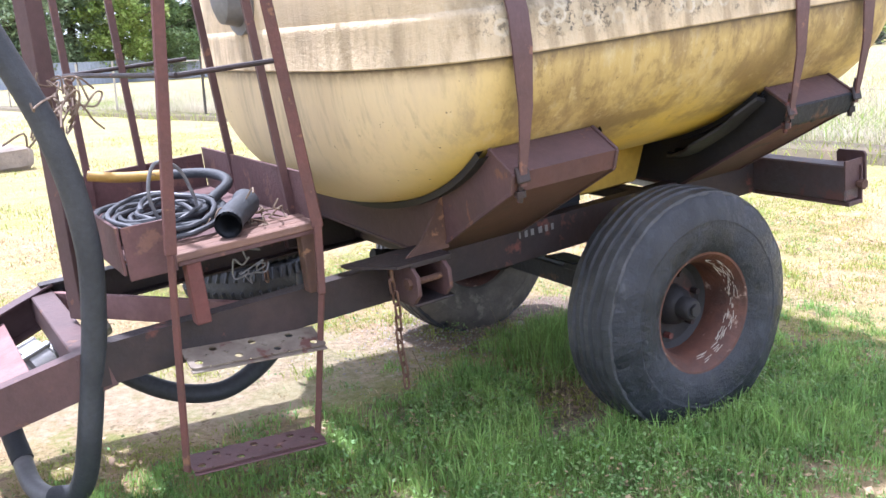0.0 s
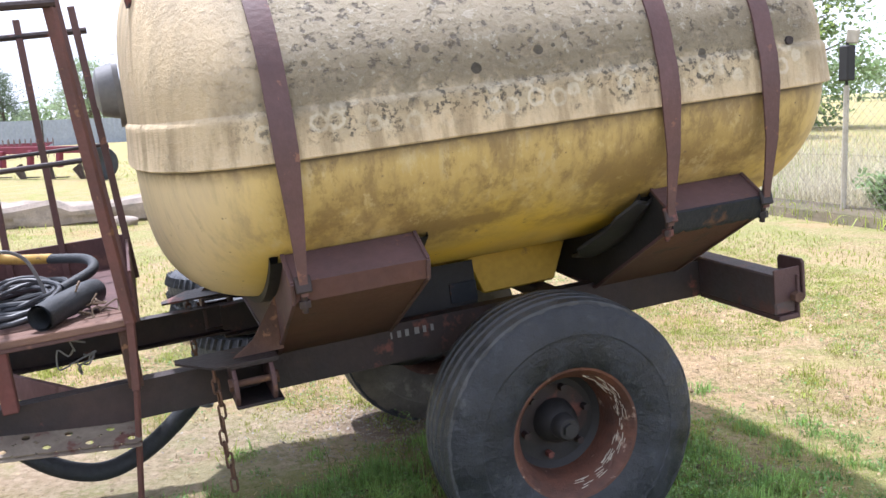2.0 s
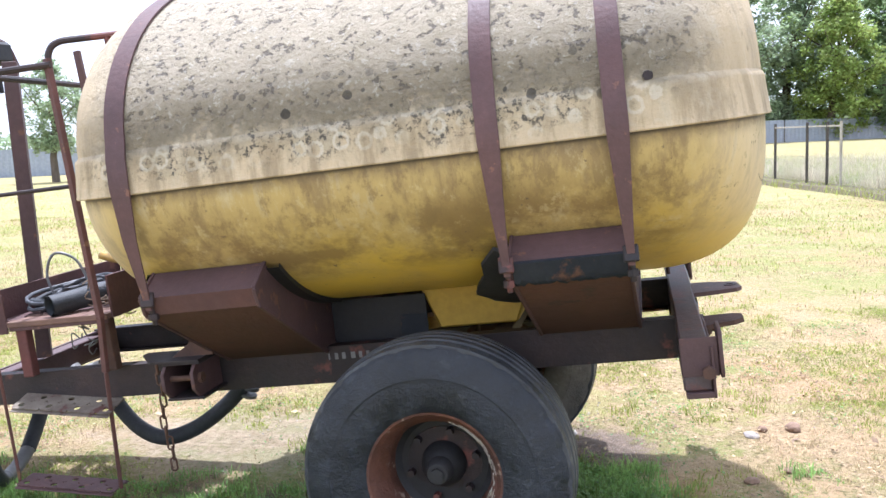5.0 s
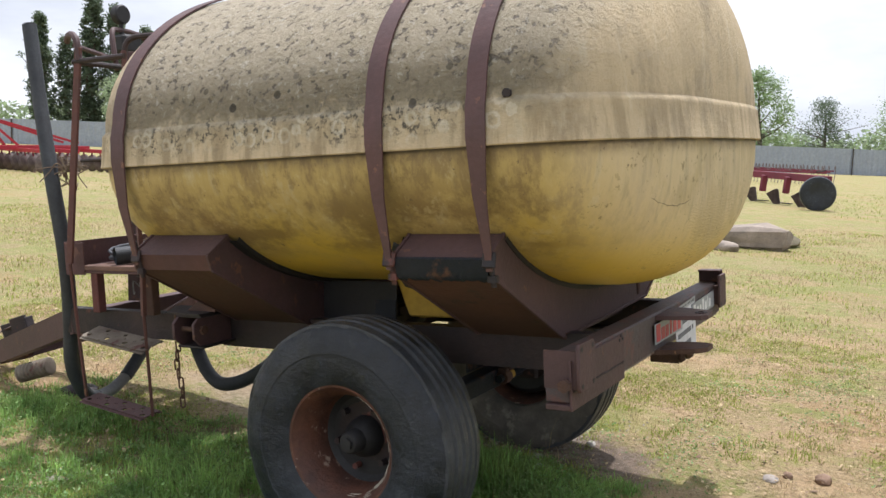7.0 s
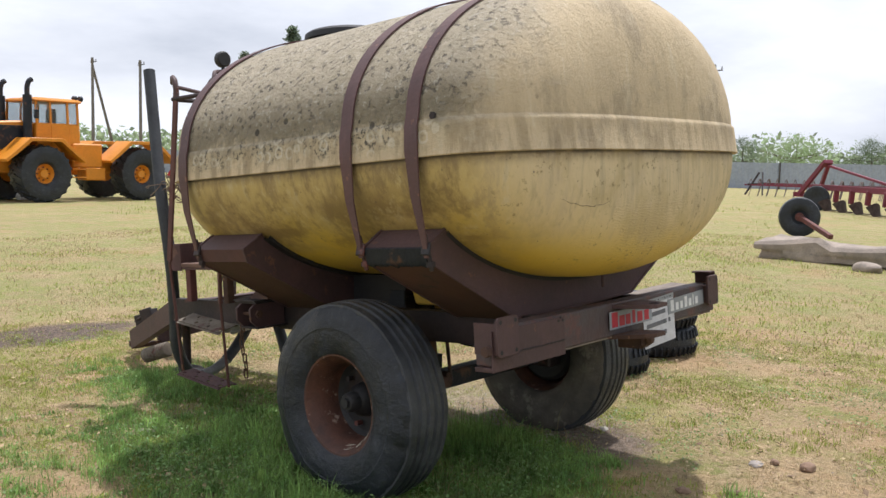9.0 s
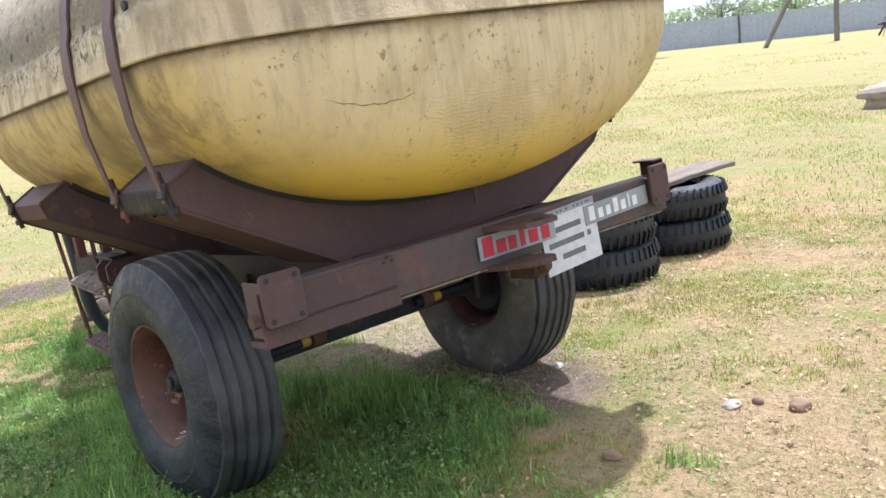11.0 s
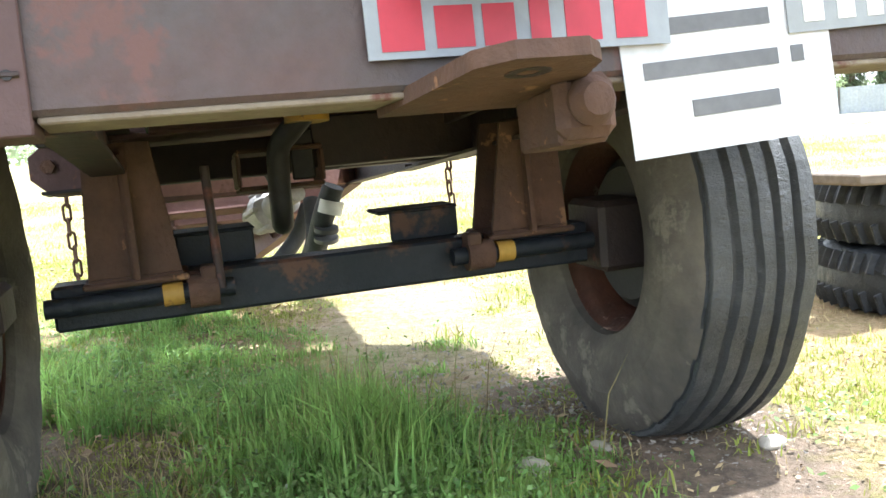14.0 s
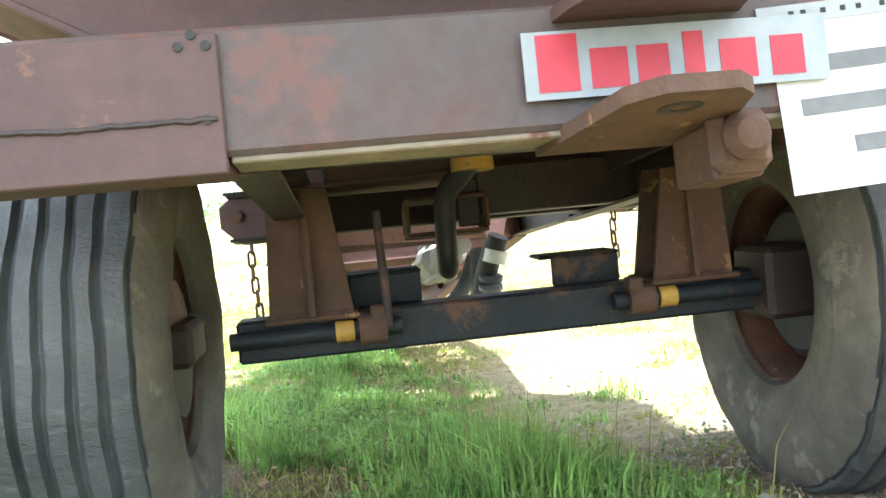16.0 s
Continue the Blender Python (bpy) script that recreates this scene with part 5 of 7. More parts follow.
rod(bm, (-1.16, -0.465, 2.04), (-1.15, -0.46, 1.93), 0.012, 8)
part("hand_rail", bm, M_DARK, trailer)
bm = bmesh.new()
tube(bm, glide([(-1.625, -0.58, 1.96), (-1.64, -0.575, 2.05), (-1.69, -0.555, 2.085), (-1.80, -0.49, 2.10), (-1.867, -0.45, 2.085)], 5), 0.016, 8)
part("hand_rail", bm, M_BROWN, trailer)
for z, r in ((1.955, 0.013), (1.50, 0.008)):
    bm = bmesh.new()
    rod(bm, (-1.66, -0.585, z), (-1.355, -0.55, z), r, 8)
    rod(bm, (-1.66, -0.585, z), (-1.76, 0.53, z), r, 8)
    rod(bm, (-1.76, 0.53, z), (-1.30, 0.53, z), r, 8)
    part("guard_rail", bm, M_DARK, trailer)
bm = bmesh.new()
bar(bm, (-1.96, -0.072, 0.76), (-1.897, -0.038, 2.07), 0.06, 0.06)
part("corner_post", bm, M_BROWN, trailer)

# platform tray: a sheet box, open towards the steps between the two posts
XO = -1.745
bm = bmesh.new()
box(bm, ((PX0 + PX1) / 2, (PY0 + PY1) / 2 + 0.06, 0.988), (PX1 - PX0, PY1 - PY0 - 0.12, 0.010), bevel=0.002)
tray = part("tray_floor", bm, M_TRAY, trailer)
for i, w in enumerate((0.052, 0.060, 0.056)):
    bm = bmesh.new()
    box(bm, ((XO + PX1) / 2 + 0.006 * (i - 1), PY0 + 0.026 + 0.058 * i, 0.991 - 0.002 * (i % 2)), (PX1 - XO + 0.01, w - 0.006, 0.024), bevel=0.003)
    part("tray_board", bm, M_TRAYBOARD, tray, "worn tread board at the open side")
bm = bmesh.new()
box(bm, ((XO + PX1) / 2, PY0 + 0.010, 0.972), (PX1 - XO, 0.008, 0.014), bevel=0.002)
part("tray_lip", bm, M_TRAY, tray)
YM = (PY0 + PY1) / 2
for c, s in (((PX1 + 0.012, YM + 0.02, 1.065), (0.010, PY1 - PY0, 0.165)),
             ((PX0 - 0.006, YM, 1.045), (0.010, PY1 - PY0 - 0.02, 0.14)),
             (((PX0 + PX1) / 2, PY1 + 0.006, 1.055), (PX1 - PX0, 0.010, 0.14)),
             (((PX0 + XO) / 2, PY0 + 0.006, 1.035), (XO - PX0 - 0.004, 0.010, 0.155))):
    bm = bmesh.new()
    box(bm, c, s, bevel=0.002)
    part("tray_wall", bm, M_TRAY, trailer)
for x, y, mt in ((XO + 0.045, PY0 + 0.035, M_REDRUST), (PX1 - 0.03, PY0 + 0.04, M_RUST), (XO + 0.04, PY1 - 0.03, M_REDRUST), (PX1 - 0.03, PY1 - 0.03, M_RUST)):
    bm = bmesh.new()
    box(bm, (x, y, 0.878), (0.046, 0.046, 0.205))
    part("tray_leg", bm, mt, trailer)

# fittings on the tank: filler lid, breather, front flange
bm = bmesh.new()
lathe(bm, [(0, 0.05), (0.20, 0.045), (0.225, 0.03), (0.23, 0.0), (0.19, 0.0), (0.19, -0.06)], 36, "z")
part("filler_lid", bm, M_LID, trailer, "black round filler lid on top of the tank", at=pose(-0.80, 0, SEAM + BAND + HIGH + 0.012))
bm = bmesh.new()
lathe(bm, [(0, 0.07), (0.05, 0.07), (0.085, 0.055), (0.10, 0.0), (0.13, 0.0), (0.13, -0.02), (0, -0.02)], 28, "x")
part("front_flange_cap", bm, M_GREYHOSE, trailer, "grey pipe cap on the front end of the tank", at=Matrix.Translation((XF - CAP - 0.02, 0.05, 1.70)) @ Matrix.Rotation(math.pi, 4, "Z"))
bm = bmesh.new()
rod(bm, (-2.05, 0.046, 2.19), (-2.05, 0.046, 2.25), 0.012)
lathe(bm, [(0, -0.026), (0.044, -0.026), (0.052, -0.018), (0.052, 0.018), (0.044, 0.026), (0, 0.026)], 20, "x")
g = [v for v in bm.verts if v.co.z < 1.0]
bmesh.ops.translate(bm, vec=(-2.05, 0.046, 2.292), verts=g)
gauge = part("pressure_gauge", bm, M_LID, trailer, "round black pressure gauge above the guard rail")
bm = bmesh.new()
box(bm, (-2.06, 0.075, 2.135), (0.13, 0.13, 0.10), bevel=0.015)
rod(bm, (-2.06, 0.075, 2.08), (-2.06, 0.075, 1.96), 0.022)
part("regulator", bm, M_LID, gauge, "black pressure regulator body")
bm = bmesh.new()
tube(bm, glide([(-1.95, -0.09, 1.98), (-1.975, -0.08, 2.10), (-2.0, -0.06, 2.18), (-2.03, -0.01, 2.205), (-2.09, 0.16, 2.21), (-2.12, 0.27, 2.19), (-2.12, 0.32, 2.10)], 6), 0.014, 8)
rod(bm, (-1.66, -0.57, 2.03), (-1.965, -0.085, 2.035), 0.012, 8)
part("hand_rail", bm, M_BROWN, trailer)

# thick standing hose and the one slung under the frame
bm = bmesh.new()
tube(bm, glide([(-2.222, -0.39, 2.21), (-2.12, -0.44, 1.80), (-2.00, -0.495, 1.40), (-1.965, -0.49, 1.10), (-1.987, -0.465, 0.866), (-2.03, -0.44, 0.66), (-2.071, -0.418, 0.482), (-2.10, -0.36, 0.35), (-2.13, -0.29, 0.275), (-2.18, -0.20, 0.245)], 10), 0.036, 16)
hose = part("suction_hose", bm, M_HOSE, trailer, "thick black suction hose tied upright to the rail")
bm = bmesh.new()
tube(bm, glide([(-2.165, -0.222, 0.25), (-2.205, -0.14, 0.238), (-2.23, -0.04, 0.25), (-2.235, 0.07, 0.305)], 8), 0.032, 14)
part("hose_end", bm, M_GREYHOSE, hose, "grey plastic joint of the hose on the grass")
bm = bmesh.new()
tube(bm, glide([(-2.233, 0.05, 0.295), (-2.24, 0.13, 0.36), (-2.24, 0.22, 0.46), (-2.20, 0.28, 0.60)], 8), 0.036, 14)
part("hose_tail", bm, M_HOSE, hose)
bm = bmesh.new()
tube(bm, glide([(-1.93, 0.25, 0.60), (-1.84, 0.23, 0.44), (-1.70, 0.16, 0.335), (-1.54, 0.10, 0.296), (-1.39, 0.11, 0.325), (-1.24, 0.14, 0.41), (-1.12, 0.16, 0.52), (-1.08, 0.20, 0.62)], 8), 0.036, 14)
slung = part("slung_hose", bm, M_HOSE, trailer, "black hose slung in a loop under the frame")
for a, b, r, mt, nm in (((-1.093, 0.178, 0.535), (-1.086, 0.190, 0.575), 0.041, M_WHITE, "white_coupling"), ((-1.108, 0.165, 0.478), (-1.103, 0.166, 0.492), 0.040, M_DARKHOSE, "hose_clamp"), ((-1.125, 0.165, 0.448), (-1.120, 0.165, 0.460), 0.040, M_GREYHOSE, "hose_clamp")):
    bm = bmesh.new()
    rod(bm, a, b, r, 18)
    part(nm, bm, mt, slung)


def chain(x, y, z0, n, mat_):
    link_len, wr = 0.042, 0.0042
    for i in range(n):
        bm = bmesh.new()
        pts = []
        for j in range(16):
            a = 2 * math.pi * j / 16
            pts.append((0.0105 * math.cos(a), 0, 0.0105 * math.sin(a) + (0.015 if math.sin(a) > 0 else -0.015)))
        tube(bm, pts, wr, 6, closed=True)
        part("chain_link", bm, mat_, hook, at=Matrix.Translation((x + 0.006 * math.sin(i * 1.1), y + 0.006 * math.cos(i * 0.9), z0 - i * link_len)) @ Matrix.Rotation(radians(90 * (i % 2) + 20), 4, "Z"))


for sg, n in ((-1, 9), (1, 6)):
    bm = bmesh.new()
    rod(bm, (-1.10, sg * 0.60, 0.815), (-1.10, sg * 0.60, 0.76), 0.006)
    hook = part("safety_chain", bm, M_CHAIN, trailer, "rusty chain hanging from the frame")
    chain(-1.10, sg * 0.60, 0.745, n, M_CHAIN)
# stencilled marks on the near rail
for i, w in enumerate((0.010, 0.022, 0.022, 0.028, 0.020, 0.018)):
    bm = bmesh.new()
    box(bm, (-0.475 + i * 0.029 + (0.008 if i > 2 else 0), -0.4425, 0.742), (w * 0.6, 0.002, 0.024), bevel=0)
    part("stencil_mark", bm, M_GREYHOSE, trailer)

# ---- signs hung on the rear beam ----
def placed(x, y, z, rx=0, ry=0, rz=0):
    return T @ pose(x, y, z, rx, ry, rz)


def sign(name, label, film, ink, y0, y1, z0, z1, x, rows, tilt=0.0, thick=0.003):
    """A flat sheet facing the rear with marks as raised film; rows are (y, z, width, height)."""
    ob = thing(name, placed(x, (y0 + y1) / 2, (z0 + z1) / 2, tilt, 0, 0), label, "sign")
    w, h = y1 - y0, z1 - z0
    bm = bmesh.new()
    box(bm, (0, 0, 0), (thick, w, h), bevel=0)
    part("sheet", bm, film, ob)
    for y, z, a, b in rows:
        bm = bmesh.new()
        box(bm, (thick / 2 + 0.0006, y, z), (0.0012, a, b), bevel=0)
        part("mark", bm, ink, ob)
    return ob


red_rows = [(-0.142, 0.002, 0.048, 0.066), (-0.082, -0.007, 0.044, 0.046), (-0.030, -0.007, 0.038, 0.046), (0.019, -0.001, 0.024, 0.058), (0.072, -0.007, 0.044, 0.046), (0.132, -0.007, 0.040, 0.046)]
sign("sign_panel", "pale grey sign strip with red blocks on the rear beam", M_SIGN, M_RED, -0.090, 0.273, 0.682, 0.760, 0.8955, red_rows)
white_rows = [(-0.145, 0.002, 0.030, 0.052), (-0.096, -0.006, 0.026, 0.036), (-0.052, -0.006, 0.024, 0.036), (-0.008, 0.002, 0.026, 0.052), (0.036, -0.006, 0.026, 0.036), (0.070, 0.002, 0.008, 0.052), (0.105, -0.006, 0.026, 0.036)]
sign("sign_panel", "grey sign strip with white blocks on the rear beam", M_SIGNGREY, M_WHITE, 0.440, 0.806, 0.692, 0.764, 0.8905, white_rows, tilt=2.0)
paper_rows = [(-0.014, 0.046, 0.150, 0.020), (-0.026, -0.004, 0.186, 0.020), (0.095, -0.004, 0.018, 0.020), (0.001, -0.054, 0.122, 0.020)]
paper = sign("paper_notice", "white paper notice in a clear sleeve with grey lines", M_PAPER, M_INK, 0.212, 0.503, 0.556, 0.766, 0.8872, paper_rows, tilt=3.0, thick=0.0016)
bm = bmesh.new()
box(bm, (0.001, -0.005, 0.108), (0.002, 0.305, 0.022), bevel=0)
strip = part("sleeve_strip", bm, M_SIGNGREY, paper, "clear perforated filing strip")
for yy in (-0.115, -0.10, -0.075, -0.05, -0.03, 0.0, 0.04, 0.06, 0.085, 0.105, 0.118):
    bm = bmesh.new()
    box(bm, (0.0026, yy, 0.108), (0.001, 0.006, 0.006), bevel=0)
    part("punch_hole", bm, M_LID, strip)

# ---- loose things on the tray ----
def coil(name, label, mat_, turns, r0, r1, rad, c, tilt, seed):
    ob = thing(name, T @ pose(*c, tilt, 0, 0), label, "hose")
    pts = []
    n = int(turns * 20)
    for i in range(n + 1):
        a = 2 * math.pi * i / 20
        r = r0 + (r1 - r0) * (0.5 + 0.5 * math.sin(i * 0.17 + seed))
        pts.append((r * math.cos(a) * 0.95, r * 1.35 * math.sin(a), rad + 0.055 * i / n + 0.006 * math.sin(i * 0.9)))
    bm = bmesh.new()
    tube(bm, pts, rad, 8)
    part("coil", bm, mat_, ob)
    return ob


coil("hose_coil", "black rubber hose coiled in the platform tray", M_HOSE, 7.5, 0.13, 0.215, 0.011, (-1.66, -0.10, 0.992), 0, 1)
coil("hose_coil", "dark grey plastic hose coiled in the platform tray", M_DARKHOSE, 4.5, 0.08, 0.19, 0.008, (-1.66, -0.17, 1.02), 5, 2)
ob = thing("short_hose", placed(-1.47, -0.34, 1.03), "short grey rubber pipe elbow lying in the tray", "hose")
bm = bmesh.new()
pp = glide([(-0.10, -0.17, 0.015), (-0.05, -0.08, 0.02), (0.02, 0.0, 0.03), (0.05, 0.10, 0.02)], 6)
tube(bm, pp, 0.042, 18, caps=False)
tube(bm, pp, 0.034, 18, caps=False)
part("pipe", bm, M_HOSE, ob)
ob = thing("yellow_hose", placed(-1.60, 0.10, 1.12), "yellow-ended hose lying over the coils", "hose")
bm = bmesh.new()
tube(bm, glide([(-0.20, 0.15, 0.04), (-0.10, 0.10, 0.02), (0.04, 0.03, 0.01)], 6), 0.019, 12)
part("yellow_end", bm, M_YELLOWPIPE, ob)
bm = bmesh.new()
tube(bm, glide([(0.03, 0.034, 0.01), (0.16, -0.06, 0.0), (0.18, -0.20, -0.02), (0.08, -0.30, -0.05)], 6), 0.018, 12)
part("black_end", bm, M_HOSE, ob)
ob = thing("wire_loop", placed(-1.68, -0.26, 1.12, 0, 0, 20), "grey cable loop standing up from the tray", "cable")
bm = bmesh.new()
tube(bm, glide([(-0.02, 0, -0.10), (-0.05, 0, 0.02), (-0.01, 0, 0.11), (0.07, 0, 0.08), (0.11, 0, -0.02), (0.12, 0, -0.12)], 8), 0.006, 8)
part("cable", bm, M_GREYHOSE, ob)


def tangle(name, label, c, n, spread, seed, mat_, thick=0.004):
    rnd = random.Random(seed)
    ob = thing(name, placed(*c), label, "wire")
    for _ in range(n):
        p = Vector((rnd.uniform(-0.4, 0.4) * spread, rnd.uniform(-0.4, 0.4) * spread, rnd.uniform(-0.3, 0.3) * spread))
        pts = [p]
        for _ in range(4):
            p = p + Vector((rnd.gauss(0, 0.25), rnd.gauss(0, 0.25), rnd.gauss(-0.05, 0.25))) * spread
            pts.append(p.copy())
        bm = bmesh.new()
        tube(bm, glide(pts, 4), thick, 5)
        part("strand", bm, mat_, ob)


tangle("wire_tangle", "tangle of rusty wire and dry stalks on the rail", (-1.93, -0.46, 1.46), 20, 0.11, 3, M_WIRE, 0.003)
tangle("wire_tangle", "dry twigs and wire ends lying in the tray", (-1.43, -0.40, 1.02), 14, 0.10, 5, M_WIRE, 0.003)
tangle("wire_tangle", "white and grey cable ends hanging under the tray", (-1.50, -0.42, 0.88), 5, 0.085, 8, M_GREYHOSE, 0.003)


# ---- grass, clover and litter ----
def blades(rng, px, py, height, width, lean=0.5):
    """Tapered, bent grass blades at the given feet: 5 corners, a quad and a tip each."""
    n = len(px)
    a = rng.uniform(0, 2 * np.pi, n)
    side = np.stack((np.cos(a), np.sin(a), np.zeros(n)), 1)
    b = rng.uniform(0, 2 * np.pi, n)
    k = np.abs(rng.normal(0, lean, n))
    out = np.stack((np.cos(b), np.sin(b), np.zeros(n)), 1)
    foot = np.stack((px, py, 0.012 * np.sin(1.7 * px + 0.6 * py) * np.cos(1.1 * py - 0.4 * px) - 0.004), 1)
    h = height[:, None]
    w = width[:, None]
    up = np.array((0, 0, 1.0))
    mid = foot + up * h * 0.55 + out * (k[:, None] * h * 0.22)
    tip = foot + up * h * np.maximum(0.35, 1 - 0.25 * k[:, None]) + out * (k[:, None] * h * 0.8)
    v = np.stack((foot - side * w, foot + side * w, mid + side * w * 0.7, mid - side * w * 0.7, tip), 1).reshape(-1, 3)
    base = (np.arange(n) * 5)[:, None]
    f = np.concatenate((base + np.array((0, 1, 2, 3)), base + np.array((3, 2, 4))), 1).ravel()
    return v, f, np.tile((4, 3), n)


def leaves(rng, c, size, flat=0.6):
    """Small pointed leaves, one quad each, at points c."""
    n = len(c)
    nrm = rng.normal(0, 1, (n, 3))
    nrm[:, 2] = np.abs(nrm[:, 2]) + flat
    nrm /= np.linalg.norm(nrm, axis=1)[:, None]
    a = np.cross(nrm, rng.normal(0, 1, (n, 3)))
    a /= np.linalg.norm(a, axis=1)[:, None]
    b = np.cross(nrm, a)
    s = size[:, None]
    v = np.stack((c - a * s, c - b * s * 0.55, c + a * s, c + b * s * 0.55), 1).reshape(-1, 3)
    f = np.arange(4 * n)
    return v, f, np.full(n, 4)


def tufts(rng, x, y, m, spread):
    """Scatters m blade feet about every tuft; also gives each blade its tuft's vigour."""
    n = len(x)
    k = np.repeat(np.arange(n), m)
    vig = np.clip(rng.normal(1.0, 0.35, n), 0.4, 1.8)[k]
    return x[k] + rng.normal(0, spread, n * m), y[k] + rng.normal(0, spread, n * m), vig


def patchy(rng, n, x0, x1, y0, y1, scale, cut, seed, soft=0.25):
    """Random feet in a rectangle, thinning out where a broad noise falls below cut."""
    x, y = rng.uniform(x0, x1, n), rng.uniform(y0, y1, n)
    k = np.array([noise.noise(Vector((a * scale + seed, b * scale, seed * 1.7))) + 0.4 * noise.noise(Vector((a * scale * 4, b * scale * 4, seed))) for a, b in zip(x, y)])
    # thin on the bare earth under the trailer
    bare = np.minimum(np.hypot((x + 1.10) / 1.05, (y - 0.60) / 0.50), np.hypot((x - 0.10) / 0.6, (y - 0.58) / 0.45))
    bare = np.minimum(bare, np.hypot((x + 4.38) / 0.36, (y + 0.15) / 0.85))
    keep = rng.uniform(0, 1, n) < np.clip((k - cut) / soft, 0, 1) * np.clip((bare - 0.70) * 2.5, 0.30, 1)
    return x[keep], y[keep]


def lush(rng, n):
    """Feet of the long grass in the shade of the trailer, thinning out towards the open lawn."""
    x, y = rng.uniform(-3.2, 1.5, n), rng.uniform(-2.1, 0.6, n)
    k = np.array([noise.noise(Vector((a * 1.3, b * 1.3, 3.0))) + 0.7 * noise.noise(Vector((a * 4.5, b * 4.5, 8.0))) + 0.7 * noise.noise(Vector((a * 11, b * 11, 5.0))) for a, b in zip(x, y)])
    core = 1.25 - np.hypot((x + 0.35) / 1.55, (y + 0.62) / np.where(y > -0.62, 0.74, 1.0))
    core = np.maximum(core, 0.95 - np.hypot((x + 2.15) / 1.0, (y + 0.45) / 0.52))
    core = np.maximum(core, 1.15 - np.hypot((x - 0.22) / 0.62, (y + 0.04) / 0.42))
    worn = np.hypot((x + 0.26) / 0.40, (y + 0.48) / 0.19) < 1.0 + 0.5 * k
    tread = np.hypot((x + 0.05) / 0.20, (y + 0.78) / 0.13) < 1.0
    tread |= np.hypot((x + 0.48) / 0.22, (y + 0.66) / 0.13) < 1.0 + 0.4 * k
    keep = (rng.uniform(0, 1, n) < np.clip(core * 1.1 + 1.1 * k, 0.0, 1)) & ~worn & ~tread
    return x[keep], y[keep], np.clip(core, 0.15, 1)[keep]


def build_grass():
    rng = np.random.default_rng(5)
    x, y = patchy(rng, 22000, -5.0, 4.2, -3.0, 4.2, 1.1, -0.30, 1.0)
    x, y, vig = tufts(rng, x, y, 7, 0.022)
    v, f, t = blades(rng, x, y, rng.uniform(0.008, 0.030, len(x)) * vig, rng.uniform(0.0012, 0.0028, len(x)), 1.6)
    mesh_of("dry_lawn_grass", v, f, t, M_DRYGRASS, None, "short dry straw-coloured grass of the meadow", "grass", "stuff")
    x, y = patchy(rng, 30000, -5.0, 4.2, -3.0, 4.2, 0.95, -0.03, 9.0, 0.20)
    x, y, vig = tufts(rng, x, y, 14, 0.030)
    v, f, t = blades(rng, x, y, rng.uniform(0.008, 0.026, len(x)) * vig, rng.uniform(0.0014, 0.0032, len(x)), 1.3)
    mesh_of("green_lawn_grass", v, f, t, M_LAWN, None, "short green grass growing in patches", "grass", "stuff")
    # stronger tussocks dotted about
    x, y = patchy(rng, 2300, -4.8, 4.0, -2.9, 3.8, 1.2, 0.0, 12.0, 0.30)
    x, y, vig = tufts(rng, x, y, 34, 0.038)
    v, f, t = blades(rng, x, y, rng.uniform(0.016, 0.046, len(x)) * vig, rng.uniform(0.0014, 0.0034, len(x)), 1.2)
    mesh_of("tussock_grass", v, f, t, M_LAWN, None, "low green tussocks dotted over the dry meadow", "grass", "stuff")
    x, y = patchy(rng, 110000, -14, 5.5, -4.0, 16, 0.8, -0.1, 9.0)
    far = (x < -4.8) | (y > 4.0) | (x > 4.0)
    x, y = x[far], y[far]
    v, f, t = blades(rng, x, y, rng.uniform(0.02, 0.06, len(x)), rng.uniform(0.0025, 0.006, len(x)), 1.0)
    mesh_of("meadow_grass", v, f, t, M_LAWN, None, "green grass in patches across the open meadow", "grass", "stuff")
    x, y = patchy(rng, 110000, -14, 5.5, -4.0, 16, 0.9, -0.2, 1.0)
    far = (x < -4.8) | (y > 4.0) | (x > 4.0)
    x, y = x[far], y[far]
    v, f, t = blades(rng, x, y, rng.uniform(0.02, 0.05, len(x)), rng.uniform(0.0025, 0.006, len(x)), 1.2)
    mesh_of("meadow_straw", v, f, t, M_DRYGRASS, None, "dry straw lying across the open meadow", "grass", "stuff")
    x, y, core = lush(rng, 21000)
    x, y, vig = tufts(rng, x, y, 12, 0.024)
    core = np.repeat(core, 12)
    tall = np.array([0.55 + 0.75 * noise.noise(Vector((a * 2.1, b * 2.1, 11.0))) for a, b in zip(x, y)])
    tall += 2.0 * np.exp(-((x + 0.15) / 0.40) ** 2 - ((y - 0.0) / 0.26) ** 2)
    tall -= 0.55 * np.exp(-((x - 0.25) / 0.40) ** 2 - ((y + 0.62) / 0.22) ** 2)
    v, f, t = blades(rng, x, y, np.clip(rng.uniform(0.020, 0.090, len(x)) * (0.45 + tall) * (0.35 + 0.75 * core) * vig, 0.015, 0.26), rng.uniform(0.0016, 0.0036, len(x)), 0.75)
    mesh_of("long_grass", v, f, t, M_GRASS, None, "long fresh green grass growing under the trailer", "grass", "stuff")
    # limp dead blades and a few seed stalks among the long grass
    x, y, core = lush(rng, 2600)
    x2, y2 = rng.normal(-0.02, 0.22, 420), rng.normal(-0.42, 0.20, 420)
    x, y = np.concatenate((x, x2)), np.concatenate((y, y2))
    v, f, t = blades(rng, x, y, rng.uniform(0.04, 0.11, len(x)), rng.uniform(0.0010, 0.0022, len(x)), 2.0)
    mesh_of("dead_grass", v, f, t, M_DRYGRASS, None, "limp dead blades among the long green grass", "grass", "stuff")
